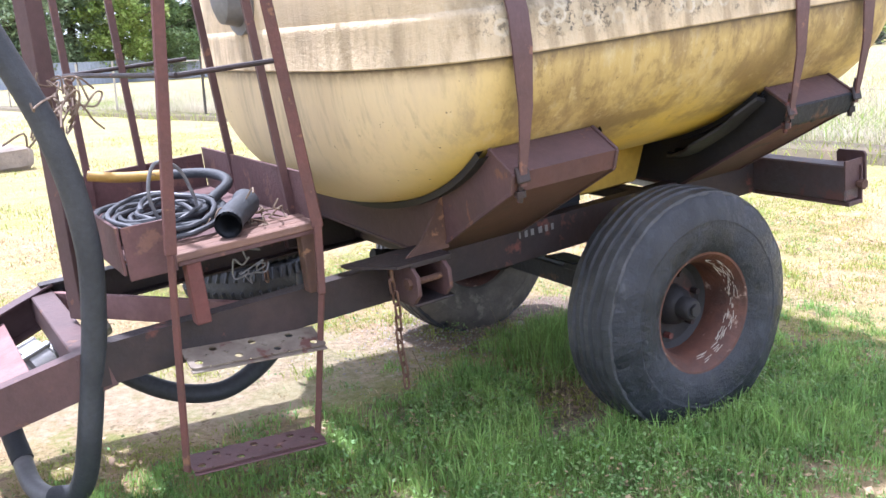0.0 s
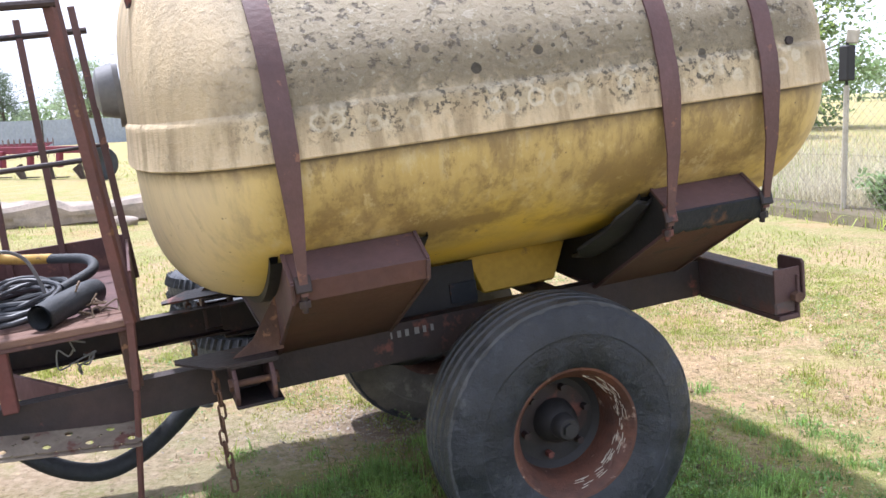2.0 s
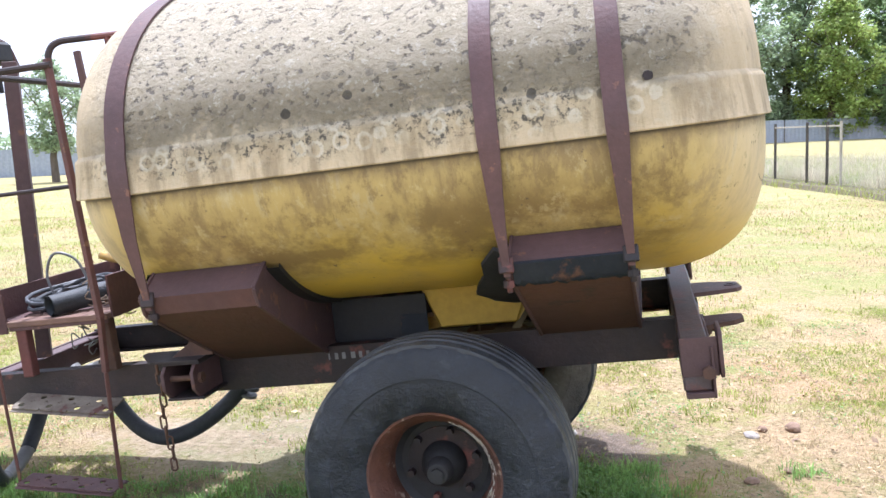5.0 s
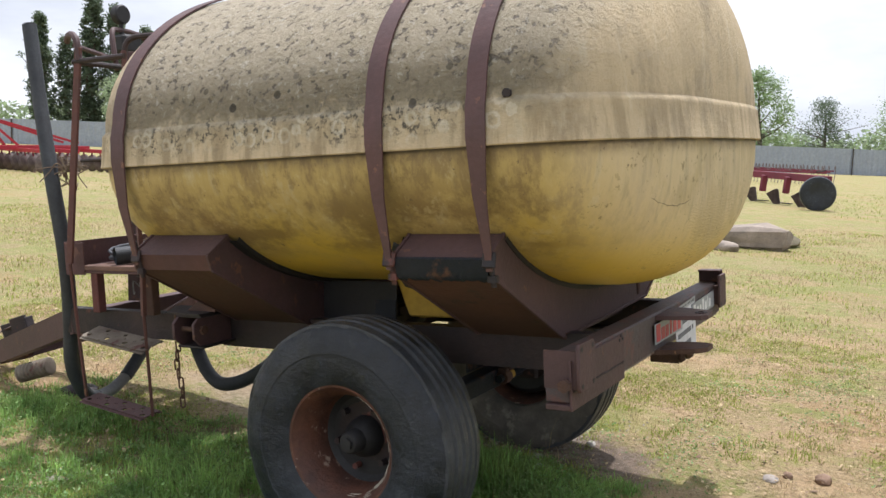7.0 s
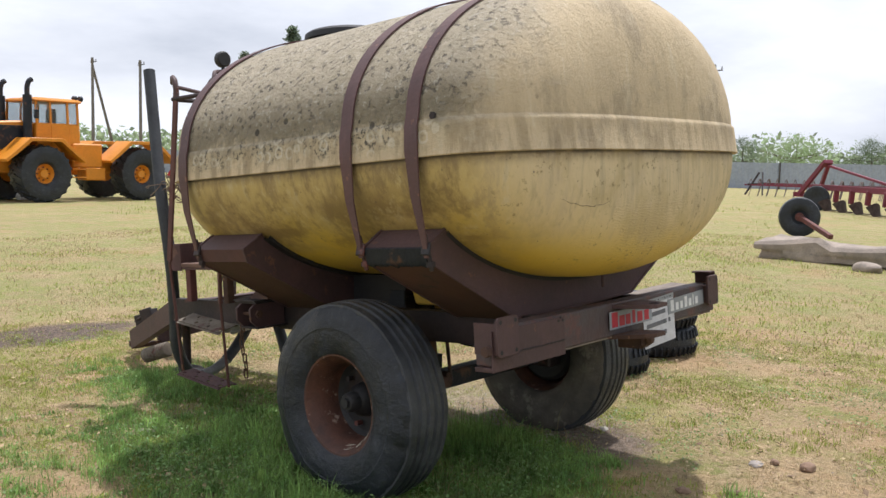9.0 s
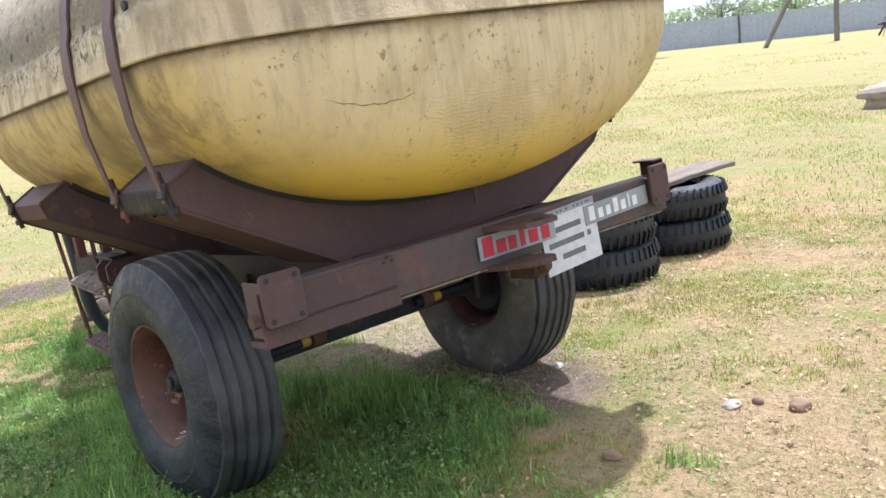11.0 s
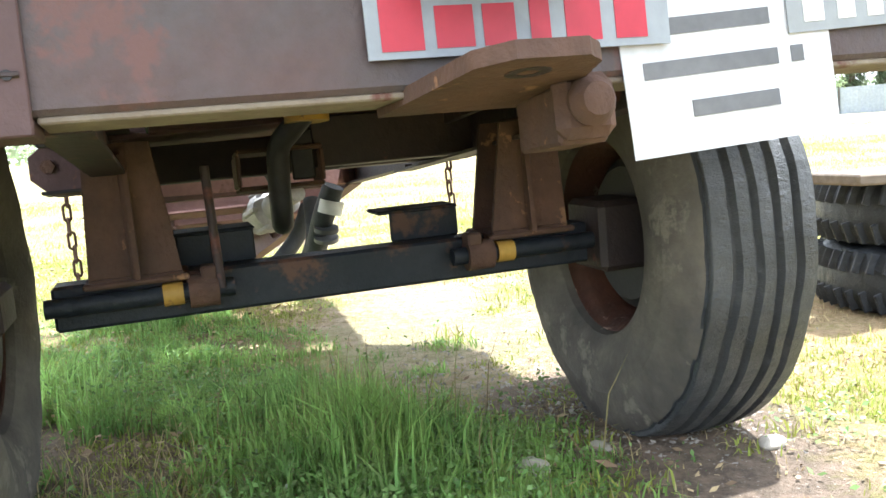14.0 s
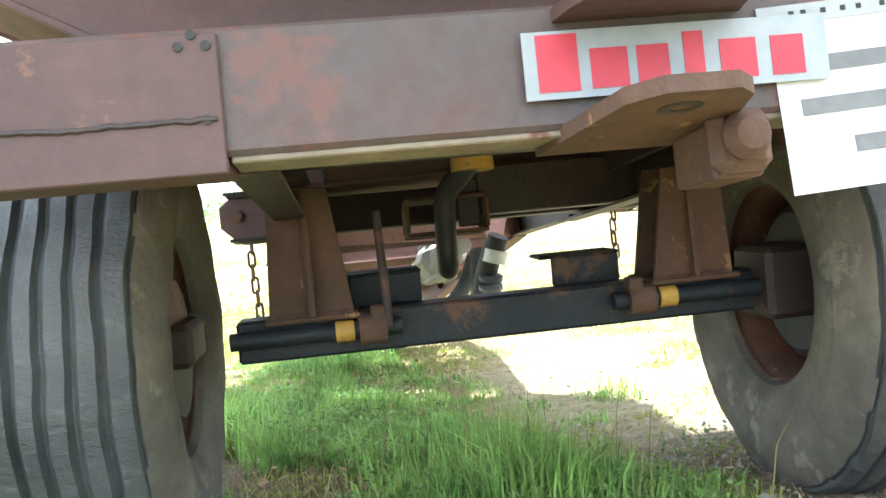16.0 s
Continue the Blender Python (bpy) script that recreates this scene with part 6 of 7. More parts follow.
    x, y = rng.normal(-0.12, 0.22, 46), rng.normal(0.05, 0.20, 46)
    v, f, t = blades(rng, x, y, rng.uniform(0.16, 0.30, 46), rng.uniform(0.0010, 0.0020, 46), 0.7)
    mesh_of("seed_stalks", v, f, t, M_SEED, None, "brown seed stalks rising out of the grass", "grass", "stuff")
    # clover and weeds
    x, y, core = lush(rng, 52000)
    x2, y2 = patchy(rng, 70000, -4.5, 3.6, -2.8, 3.6, 2.2, 0.10, 4.0)
    spots_ = ((0.03, 0.80, 0.050, 170), (-0.24, 0.50, 0.05, 90), (0.30, 0.95, 0.06, 80), (0.10, 0.06, 0.13, 1500), (0.34, -0.02, 0.16, 1500), (0.12, 0.20, 0.10, 600), (0.42, -0.20, 0.12, 700))
    x3 = np.concatenate([rng.normal(a, r, m) for a, b, r, m in spots_])
    y3 = np.concatenate([rng.normal(b, r, m) for a, b, r, m in spots_])
    low = np.concatenate((core * 0.085, np.full(len(x2), 0.028), np.full(len(x3), 0.075)))
    x, y = np.concatenate((x, x2, x3)), np.concatenate((y, y2, y3))
    c = np.stack((x, y, rng.uniform(0.2, 1.0, len(x)) * low + 0.006), 1)
    v, f, t = leaves(rng, c, rng.uniform(0.004, 0.011, len(x)), 1.2)
    mesh_of("clover", v, f, t, M_CLOVER, None, "low clover and broad-leaved weeds among the grass", "weeds", "stuff")
    # dry litter and crumbs of stone
    x, y = patchy(rng, 46000, -4.8, 3.8, -2.8, 5.0, 1.1, -0.25, 6.0)
    c = np.stack((x, y, np.full(len(x), 0.010) + rng.uniform(0, 0.016, len(x))), 1)
    v, f, t = leaves(rng, c, rng.uniform(0.004, 0.013, len(x)) * np.where(rng.uniform(0, 1, len(x)) > 0.96, 2.0, 1.0), 2.6)
    mesh_of("leaf_litter", v, f, t, M_LITTER, None, "dry brown leaves and chips scattered on the ground", "litter", "stuff")
    # crumbs of stone on the bare earth by the far wheel
    n = 2600
    x, y = rng.normal(-0.05, 0.45, n), rng.normal(0.62, 0.33, n)
    c = np.stack((x, y, np.full(n, 0.006)), 1)
    v, f, t = leaves(rng, c, rng.uniform(0.004, 0.011, n), 1.2)
    mesh_of("earth_crumbs", v, f, t, M_STONE, None, "crumbs of stone and dry earth under the axle", "gravel", "stuff")
    # tall dry growth behind the wire fence
    n = 70000
    y = rng.uniform(-6, 34, n)
    x = np.interp(y, [p[1] for p in FENCE], [p[0] for p in FENCE]) + 0.35 + np.abs(rng.normal(0, 8.0, n)) * rng.uniform(0, 1, n)
    k = np.array([noise.noise(Vector((a * 0.4, b * 0.4, 2.0))) for a, b in zip(x, y)])
    v, f, t = blades(rng, x, y, rng.uniform(0.20, 0.55, n) * (1 + 0.8 * k), rng.uniform(0.003, 0.007, n), 0.8)
    mesh_of("tall_dry_grass", v, f, t, M_REED, None, "tall dry grass standing behind the wire fence", "grass", "stuff")
    x, y = x[k < 0.02][:12000] + 0.1, y[k < 0.02][:12000]
    v, f, t = blades(rng, x, y, rng.uniform(0.2, 0.5, len(x)), rng.uniform(0.004, 0.010, len(x)), 0.8)
    mesh_of("green_weeds", v, f, t, M_LEAFBRIGHT, None, "green weeds among the dry grass by the fence", "weeds", "stuff")
    n = 9000
    y = rng.uniform(-4, 30, n)
    x = np.interp(y, [p[1] for p in FENCE], [p[0] for p in FENCE]) + rng.normal(0.0, 0.20, n)
    v, f, t = blades(rng, x, y, rng.uniform(0.10, 0.26, n), rng.uniform(0.004, 0.009, n), 1.0)
    mesh_of("verge_grass", v, f, t, M_LAWN, None, "ragged green grass on the low bank along the fence", "grass", "stuff")
    # far tufts
    x, y = patchy(rng, 22000, -30, 5, 8, 36, 0.25, 0.08, 2.0)
    v, f, t = blades(rng, x, y, rng.uniform(0.03, 0.10, len(x)), rng.uniform(0.004, 0.010, len(x)), 0.9)
    mesh_of("meadow_tufts", v, f, t, M_LAWN, None, "green tufts across the far meadow", "grass", "stuff")


def stone(name, x, y, s, seed, mat_, label):
    bm = bmesh.new()
    bmesh.ops.create_icosphere(bm, subdivisions=3, radius=1.0)
    for v in bm.verts:
        k = 1 + 0.22 * noise.noise(v.co * 1.3 + Vector((seed, 0, 0)))
        v.co = Vector((v.co.x * s[0], v.co.y * s[1], v.co.z * s[2])) * k
    ob = part(name, bm, mat_, None)
    ob.matrix_world = pose(x, y, s[2] * 0.55 + rise(x, y), 0, 0, seed * 57)
    tagged(ob, label, "stone", "stones on the ground")


for i, (x, y, sx, sy, sz) in enumerate(((0.21, 0.31, 0.036, 0.030, 0.027), (0.27, 0.81, 0.034, 0.024, 0.014), (0.12, 0.50, 0.030, 0.022, 0.010), (-0.02, 0.86, 0.022, 0.018, 0.014), (1.13, 0.85, 0.050, 0.036, 0.011), (-0.30, -0.98, 0.075, 0.05, 0.010), (-1.45, -1.0, 0.05, 0.03, 0.012))):
    stone("stone", x, y, (sx, sy, sz), i + 1, M_STONE, "pale rounded stone half sunk in the earth")


for i, (x, y, sx, sy, sz) in enumerate(((1.34, 0.97, 0.050, 0.036, 0.026), (1.19, 0.93, 0.026, 0.022, 0.018), (1.06, 0.22, 0.034, 0.026, 0.016), (1.23, 0.37, 0.030, 0.022, 0.014))):
    stone("earth_clod", x, y, (sx, sy, sz), i + 11, M_CLOD, "dry brown clod of earth on bare ground")


# ---- tyre stacks with a board ----
def truck_tyre():
    ob = thing("truck_tyre", Matrix.Identity(4), "worn black truck tyre lying flat in a stack on grass", "tyre", "stacked tyres")
    prof = [(0.22, -0.075), (0.24, -0.097), (0.30, -0.110), (0.345, -0.104), (0.372, -0.086), (0.386, -0.052), (0.390, 0.0), (0.386, 0.052), (0.372, 0.086), (0.345, 0.104), (0.30, 0.110), (0.24, 0.097), (0.22, 0.075)]
    bm = bmesh.new()
    lathe(bm, prof, 56, "z")
    carcass = part("carcass", bm, M_RUBBER, ob)
    for s in (-1, 1):
        for i in range(46):
            a = 2 * math.pi * (i + (0.5 if s > 0 else 0)) / 46
            bm = bmesh.new()
            bar(bm, (0.389, 0.0, s * 0.028), (0.369, 0.010, s * 0.092), 0.043, 0.012, 0.002)
            part("tread_block", bm, M_RUBBER, carcass, at=Matrix.Rotation(a, 4, "Z"))
    return ob


first = truck_tyre()
for i, (x, y, z, a) in enumerate(((-0.68, 2.18, 0.11, 0), (-0.70, 2.19, 0.33, 23), (-0.76, 3.08, 0.11, 51), (-0.77, 3.07, 0.33, 80))):
    m = pose(x, y, z, 0, 0, a)
    if i == 0:
        first.matrix_world = m
    else:
        copy_thing(first, m)
bm = bmesh.new()
box(bm, (0, 0, 0), (0.24, 2.0, 0.035), bevel=0.006)
bmesh.ops.subdivide_edges(bm, edges=[e for e in bm.edges if abs((e.verts[0].co - e.verts[1].co).y) > 1], cuts=40)
for v in bm.verts:
    v.co.z += 0.012 * math.sin(v.co.y * 2.2) + 0.004 * noise.noise(v.co * 6)
    v.co.x += 0.020 * noise.noise(v.co * 5) + 0.008 * noise.noise(v.co * 17)
ob = part("board", bm, M_WOOD)
ob.matrix_world = pose(-0.66, 2.66, 0.462, 0, 0, 4)
tagged(ob, "grey weathered wooden board lying across stacked tyres", "board")

# ---- concrete block and the loose wheel beyond ----
bm = bmesh.new()
box(bm, (0, 0, 0), (2.75, 0.55, 0.36), bevel=0.05)
bmesh.ops.subdivide_edges(bm, edges=bm.edges[:], cuts=5, use_grid_fill=True)
for v in bm.verts:
    v.co += Vector((0.16, 0.10, 0.11)) * noise.noise(v.co * 2.3) + Vector((0.06, 0.05, 0.06)) * noise.noise(v.co * 7)
ob = part("concrete_block", bm, M_CONCRETE)
ob.matrix_world = pose(-2.05, 11.6, 0.15, 0, 0, -5)
tagged(ob, "long broken concrete block lying on the meadow", "concrete block")
stone("concrete_lump", -1.45, 10.75, (0.24, 0.14, 0.10), 3, M_CONCRETE, "broken lump of concrete lying by the block")
stone("earth_heap", -1.0, 12.6, (0.8, 0.35, 0.10), 5, M_KERB, "low heap of dark earth behind the block")
lw = thing("loose_wheel", pose(-4.87, 17.0, 0.44, 0, 0, 25), "black wheel on a stub of red axle lying in grass", "wheel")
bm = bmesh.new()
lathe(bm, [(0.16, -0.09), (0.20, -0.12), (0.34, -0.125), (0.42, -0.10), (0.44, -0.05), (0.44, 0.05), (0.42, 0.10), (0.34, 0.125), (0.20, 0.12), (0.16, 0.09)], 40)
part("tyre", bm, M_RUBBER, lw)
bm = bmesh.new()
lathe(bm, [(0, -0.03), (0.165, -0.05), (0.165, 0.05), (0, 0.03)], 28)
part("rim", bm, M_BLACK, lw)
bm = bmesh.new()
bar(bm, (0, -0.02, 0), (0.55, -1.25, -0.34), 0.10, 0.10, 0.01)
lathe(bm, [(0, -0.10), (0.09, -0.10), (0.10, -0.02), (0, -0.02)], 20)
part("axle_stub", bm, M_REDRUST, lw)


# ---- wire fence ----
FENCE = [(6.9, -14), (6.6, 1), (6.5, 7), (6.0, 12), (4.9, 18.0), (4.3, 20.3), (3.5, 24.5), (1.2, 40)]


def fence_point(y):
    return float(np.interp(y, [p[1] for p in FENCE], [p[0] for p in FENCE]))


def build_fence():
    ob = thing("wire_fence", Matrix.Identity(4), "chain-link wire fence with dark and pale posts", "fence", "", "structure")
    ys = [-12, -9.5, -7, -4.5, -2, 0.6, 5.1, 8.6, 12.0, 14.55, 17.85, 18.5, 19.5, 21.5, 24.5, 27.5, 31, 35, 39]
    for i, y in enumerate(ys):
        x = fence_point(y)
        bm = bmesh.new()
        dark = y in (8.6, 18.5, 19.5, 21.5)
        rod(bm, (x, y, -0.1), (x + 0.01, y, 1.55), 0.034 if dark else 0.032, 8)
        part("post", bm, M_POST if dark else M_PALEPOST, ob)
    # black box fixed on top of one post, a pale rag tied above it
    x = fence_point(5.1)
    bm = bmesh.new()
    rod(bm, (x + 0.01, 5.1, 1.54), (x + 0.01, 5.1, 2.06), 0.018, 8)
    box(bm, (x - 0.01, 5.08, 1.80), (0.12, 0.15, 0.40), bevel=0.015)
    top_box = part("post_box", bm, M_LID, ob, "black plastic box on top of a fence post")
    bm = bmesh.new()
    box(bm, (x + 0.02, 5.03, 2.10), (0.05, 0.16, 0.17), (8, 0, 12), bevel=0.02)
    part("rag", bm, M_PALEPOST, top_box, "pale rag tied above the box")
    bm = bmesh.new()
    for z in (0.12, 0.75, 1.40):
        pts = [(fence_point(y), y, z + 0.01 * math.sin(y * 3)) for y in np.arange(-12, 39.1, 1.0)]
        tube(bm, pts, 0.003, 4)
    for y in np.arange(-6, 22, 0.11):
        for s in (-1, 1):
            y2 = y + s * 1.30
            tube(bm, [(fence_point(y), y, 0.10), (fence_point(y2), y2, 1.40)], 0.0016, 3, caps=False)
    part("wire_mesh", bm, M_MESH, ob)
    bm = bmesh.new()
    bar(bm, (fence_point(17.85), 17.85, 1.45), (fence_point(21.5), 21.5, 1.45), 0.035, 0.035)
    part("top_rail", bm, M_PALEPOST, ob)
    bm = bmesh.new()
    rows = []
    for y in np.arange(-14, 40.1, 0.5):
        x = fence_point(y)
        k = [noise.noise(Vector((y * 1.3, j, 0))) * 0.05 for j in range(4)]
        rows.append([bm.verts.new(p) for p in ((x - 0.32 + k[0], y, -0.02), (x - 0.22 + k[1], y, 0.10 + k[1] * 0.5), (x + 0.15, y, 0.15 + k[2] * 0.5), (x + 0.5, y, -0.02))])
    for a, b in zip(rows, rows[1:]):
        for j in range(3):
            bm.faces.new((a[j], a[j + 1], b[j + 1], b[j]))
    bank = part("kerb", bm, M_KERB)
    tagged(bank, "low dark earth bank along the wire fence", "bank", "", "structure")


build_fence()

# ---- corrugated yard fence ----
YARD = [(-110, 6), (-75, 38), (-57, 49), (-25, 65.5), (-7, 74.5), (13.5, 84.5), (40, 97)]


def build_yard_fence():
    ob = thing("sheet_fence", Matrix.Identity(4), "long grey corrugated sheet metal yard fence", "fence", "", "structure")
    for a, b in zip(YARD, YARD[1:]):
        a, b = Vector((*a, 0)), Vector((*b, 0))
        length = (b - a).length
        d = (b - a) / length
        nrm = Vector((d.y, -d.x, 0))
        n = max(1, round(length / 12))
        for s in range(n):
            bm = bmesh.new()
            lo = []
            steps = int(length / n / 0.20)
            for i in range(steps + 1):
                p = a + d * (length * s / n + length / n * i / steps - (0.01 if i == 0 else 0)) + nrm * (0.02 if i % 2 else -0.02)
                lo.append((bm.verts.new(p), bm.verts.new(p + Vector((0, 0, 2.0 + 0.02 * math.sin(s * 2.3))))))
            for p, q in zip(lo, lo[1:]):
                bm.faces.new((p[0], q[0], q[1], p[1]))
            part("sheet_panel", bm, M_FENCE, ob, smooth=False)
            bm = bmesh.new()
            p = a + d * (length * s / n) + nrm * 0.06
            box(bm, (p.x, p.y, 1.0), (0.08, 0.08, 2.05))
            part("fence_post", bm, M_POST, ob)


build_yard_fence()


# ---- poles ----
def pole(x, y, h, label, strut=None):
    ob = thing("utility_pole", pose(x, y, 0), label, "utility pole")
    bm = bmesh.new()
    tube(bm, [(0, 0, -0.2), (0, 0, h)], [0.15, 0.10], 10)
    part("shaft", bm, M_POLE, ob)
    bm = bmesh.new()
    bar(bm, (-0.45, 0.1, h - 0.35), (0.45, 0.1, h - 0.32), 0.06, 0.06)
    for k in (-0.4, 0.0, 0.4):
        rod(bm, (k, 0.1, h - 0.3), (k, 0.1, h - 0.12), 0.03, 8)
    part("crossarm", bm, M_POST, ob)
    if strut:
        bm = bmesh.new()
        tube(bm, [(strut[0], strut[1], -0.2), (0, 0, h - 0.6)], [0.13, 0.10], 10)
        part("strut", bm, M_POLE, ob)


pole(-20.87, 45.33, 7.25, "grey concrete utility pole with a leaning strut", (-2.9, -2.2))
pole(-66.5, 32.2, 9.0, "grey utility pole with strut behind the tractor", (-1.6, 3.2))
pole(-63.1, 34.35, 8.8, "plain grey utility pole beyond the yard")
pole(24.0, 45.6, 8.0, "pale utility pole standing before trees")


# ---- trees ----
def tree(x, y, h, r, mat_, seed, n=3200, trunk=0.30, low=0.28, narrow=False, leaf=1.0, label="leafy green tree behind the fence"):
    rng = np.random.default_rng(seed)
    rnd = random.Random(seed)
    ob = thing("tree", pose(x, y, 0, 0, 0, seed * 40), label, "tree", "trees round the yard")
    bm = bmesh.new()
    sway = [(0.0, 0.0)]
    for i in range(4):
        sway.append((sway[-1][0] + rnd.uniform(-0.04, 0.04) * h, sway[-1][1] + rnd.uniform(-0.04, 0.04) * h))
    spine = [Vector((sway[i][0], sway[i][1], h * k)) for i, k in enumerate((-0.01, 0.2, 0.42, 0.62, 0.85))]
    tube(bm, spine, [trunk * h / 9, trunk * h / 11, trunk * h / 15, trunk * h / 24, 0.02], 8)
    part("trunk", bm, M_BARK, ob)
    centres, sizes = [], []
    for i in range(9 if not narrow else 6):
        k = rnd.uniform(low + 0.02, 0.62)
        p = spine[1].lerp(spine[4], k)
        a = rnd.uniform(0, 2 * math.pi)
        reach = r * rnd.uniform(0.55, 0.95)
        q = p + Vector((math.cos(a) * reach, math.sin(a) * reach, h * rnd.uniform(0.10, 0.26)))
        bm = bmesh.new()
        tube(bm, glide([p, p.lerp(q, 0.5) + Vector((0, 0, -0.02 * h)), q], 3), [0.03 * h / 9 * (1 - j / 7) * 2 + 0.01 for j in range(7)], 6)
        part("limb", bm, M_BARK, ob)
        centres.append(q)
        sizes.append(r * rnd.uniform(0.18, 0.28))
    for i in range(420 if narrow else 190):
        k = rnd.random()
        z = h * (low + (0.98 - low) * k)
        wide = r * (math.sin(math.pi * min(1, 0.18 + 0.80 * k)) ** 0.7 if not narrow else min(1.0, 0.45 + 1.6 * k) * (1 - k) ** 0.55 + 0.06)
        lump = 0.78 + 0.45 * noise.noise(Vector((seed * 3.1, z * 0.55, 0)))
        a, d = rnd.uniform(0, 2 * math.pi), wide * lump * math.sqrt(rnd.random()) * 0.95
        c = spine[1].lerp(spine[4], min(1.0, k))
        centres.append(Vector((c.x + math.cos(a) * d, c.y + math.sin(a) * d, z)))
        sizes.append(r * rnd.uniform(0.10, 0.24) * (1.2 if narrow else 1.0))
    cc, ss = np.array([list(c) for c in centres]), np.array(sizes)
    n = int(n * 2.2)
    pick = rng.integers(0, len(cc), n)
    dirs = rng.normal(0, 1, (n, 3))
    dirs /= np.linalg.norm(dirs, axis=1)[:, None]
    pts = cc[pick] + dirs * (ss[pick] * rng.uniform(0.30, 1.12, n))[:, None] * np.array((1, 1, 0.8))
    pts[:, 2] = np.maximum(pts[:, 2], h * low * 0.6)
    v, f, t = leaves(rng, pts, rng.uniform(0.6, 1.4, n) * (0.012 if narrow else 0.014) * h * leaf, 0.5)
    mesh_of("crown", v, f, t, mat_, ob)


def yard_y(x):
    return float(np.interp(x, [p[0] for p in YARD], [p[1] for p in YARD]))


# solitary trees in the yard
tree(-31.0, 42.0, 6.8, 2.4, M_LEAFPALE, 11, 3600, low=0.25, label="round pale green tree standing in the yard")
tree(-42.0, 43.5, 6.5, 3.0, M_LEAFPALE, 12, 3600, low=0.30, label="round pale green tree standing in the yard")
tree(-51.0, 42.5, 6.0, 2.6, M_LEAFPALE, 13, 3000, low=0.30, label="round pale green tree standing in the yard")
# behind the yard fence
for i, (x, dy, h, r, mt) in enumerate(((-14.8, 8, 8.4, 4.6, M_LEAF), (-23, 14, 4.2, 3.8, M_LEAFDARK), (-28, 12, 4.3, 4.0, M_LEAF), (-33, 16, 4.2, 4.0, M_LEAFDARK), (-38, 13, 4.2, 4.0, M_LEAF), (-44, 15, 4.6, 4.4, M_LEAFDARK), (-11, 16, 6.4, 4.5, M_LEAFDARK), (-4, 12, 7.5, 4.2, M_LEAFPALE),
        (3.5, 8, 13.5, 5.0, M_LEAFPALE), (9.0, 4, 15.5, 5.5, M_LEAFPALE), (14.5, 7, 16.0, 6.0, M_LEAFPALE), (17.5, 1, 13.0, 5.0, M_LEAFBRIGHT), (22.5, 2, 14.5, 6.0, M_LEAF), (28, 4, 15.0, 6.0, M_LEAFPALE), (34, 0, 13.0, 6.0, M_LEAFPALE))):
    tree(x, yard_y(x) + dy, h, r, mt, 20 + i, 9000 if h > 9 else 4500, low=0.04, leaf=0.92)
for i, (b, d, h) in enumerate(((54.0, 100, 12.5), (52.5, 100, 10.5), (51.0, 102, 15.5), (49.6, 100, 14.0), (48.2, 104, 12.5), (46.5, 108, 13.0), (44.8, 110, 12.5), (43.0, 112, 12.0))):
    a = radians(b)
    tree(2.3 - math.sin(a) * d, -3.5 + math.cos(a) * d, h, 2.1 + 0.2 * (i % 3), M_LEAFDARK, 60 + i, 4200, low=0.06, narrow=True, label="tall narrow dark poplar far beyond the yard")
# beyond the wire fence
for i, (x, y, h, r, mt) in enumerate(((22, 10, 5.0, 3.6, M_LEAFBRIGHT), (19, 24, 5.6, 3.6, M_LEAFBRIGHT), (26, 30, 9.5, 5.0, M_LEAF), (17.6, 38, 9.0, 4.5, M_LEAF), (30, 44, 12, 6, M_LEAF), (22, 54, 12, 5.5, M_LEAFPALE), (34, 60, 13, 6, M_LEAFPALE), (28, 6, 5.6, 4.2, M_LEAFBRIGHT), (32, 15, 6.5, 4.6, M_LEAFPALE))):
    tree(x, y, h, r, mt, 90 + i, 8500 if x < 25 else 5000, low=0.03, leaf=0.84 if x < 25 else 0.95, label="leafy green tree beyond the wire fence")

# distant copse across the meadow
for i, (x, y, h, r, mt) in enumerate(((68.5, 61.0, 7.6, 5.0, M_LEAF), (71.0, 58.0, 8.2, 5.2, M_LEAFDARK), (73.0, 55.4, 8.0, 5.0, M_LEAF), (75.4, 52.4, 9.0, 5.6, M_LEAF), (77.0, 49.5, 8.6, 5.4, M_LEAFDARK), (79.0, 46.0, 8.0, 5.2, M_LEAF))):
    tree(x, y, h, r, mt, 120 + i, 4200, low=0.03, leaf=1.2, label="low green tree of a distant copse")


def bush(x, y, h, r, mat_, seed, n, label):
    rng = np.random.default_rng(seed)
    ob = thing("bush", pose(x, y, 0), label, "bush", "bushes by the wire fence")
    bm = bmesh.new()
    rnd = random.Random(seed)
    tips = []
    for i in range(14):
        a = rnd.uniform(0, 2 * math.pi)
        q = Vector((math.cos(a) * r * rnd.uniform(0.2, 0.9), math.sin(a) * r * rnd.uniform(0.2, 0.9), h * rnd.uniform(0.45, 0.9)))
        tube(bm, glide([(0.05 * math.cos(a), 0.05 * math.sin(a), 0), q * 0.5 + Vector((0, 0, 0.1 * h)), q], 3), 0.012, 5)
        tips.append(q)
    tagged(part("stems", bm, M_BARK, ob), kind="stuff")
    cc = np.array([list(q) for q in tips])
    pick = rng.integers(0, len(cc), n)
    pts = cc[pick] * rng.uniform(0.35, 1.1, n)[:, None] + rng.normal(0, 0.16 * r, (n, 3))
    pts[:, 2] = np.abs(pts[:, 2])
    v, f, t = leaves(rng, pts, rng.uniform(0.02, 0.05, n) * max(1, r * 0.8), 0.4)
    mesh_of("foliage", v, f, t, mat_, ob)


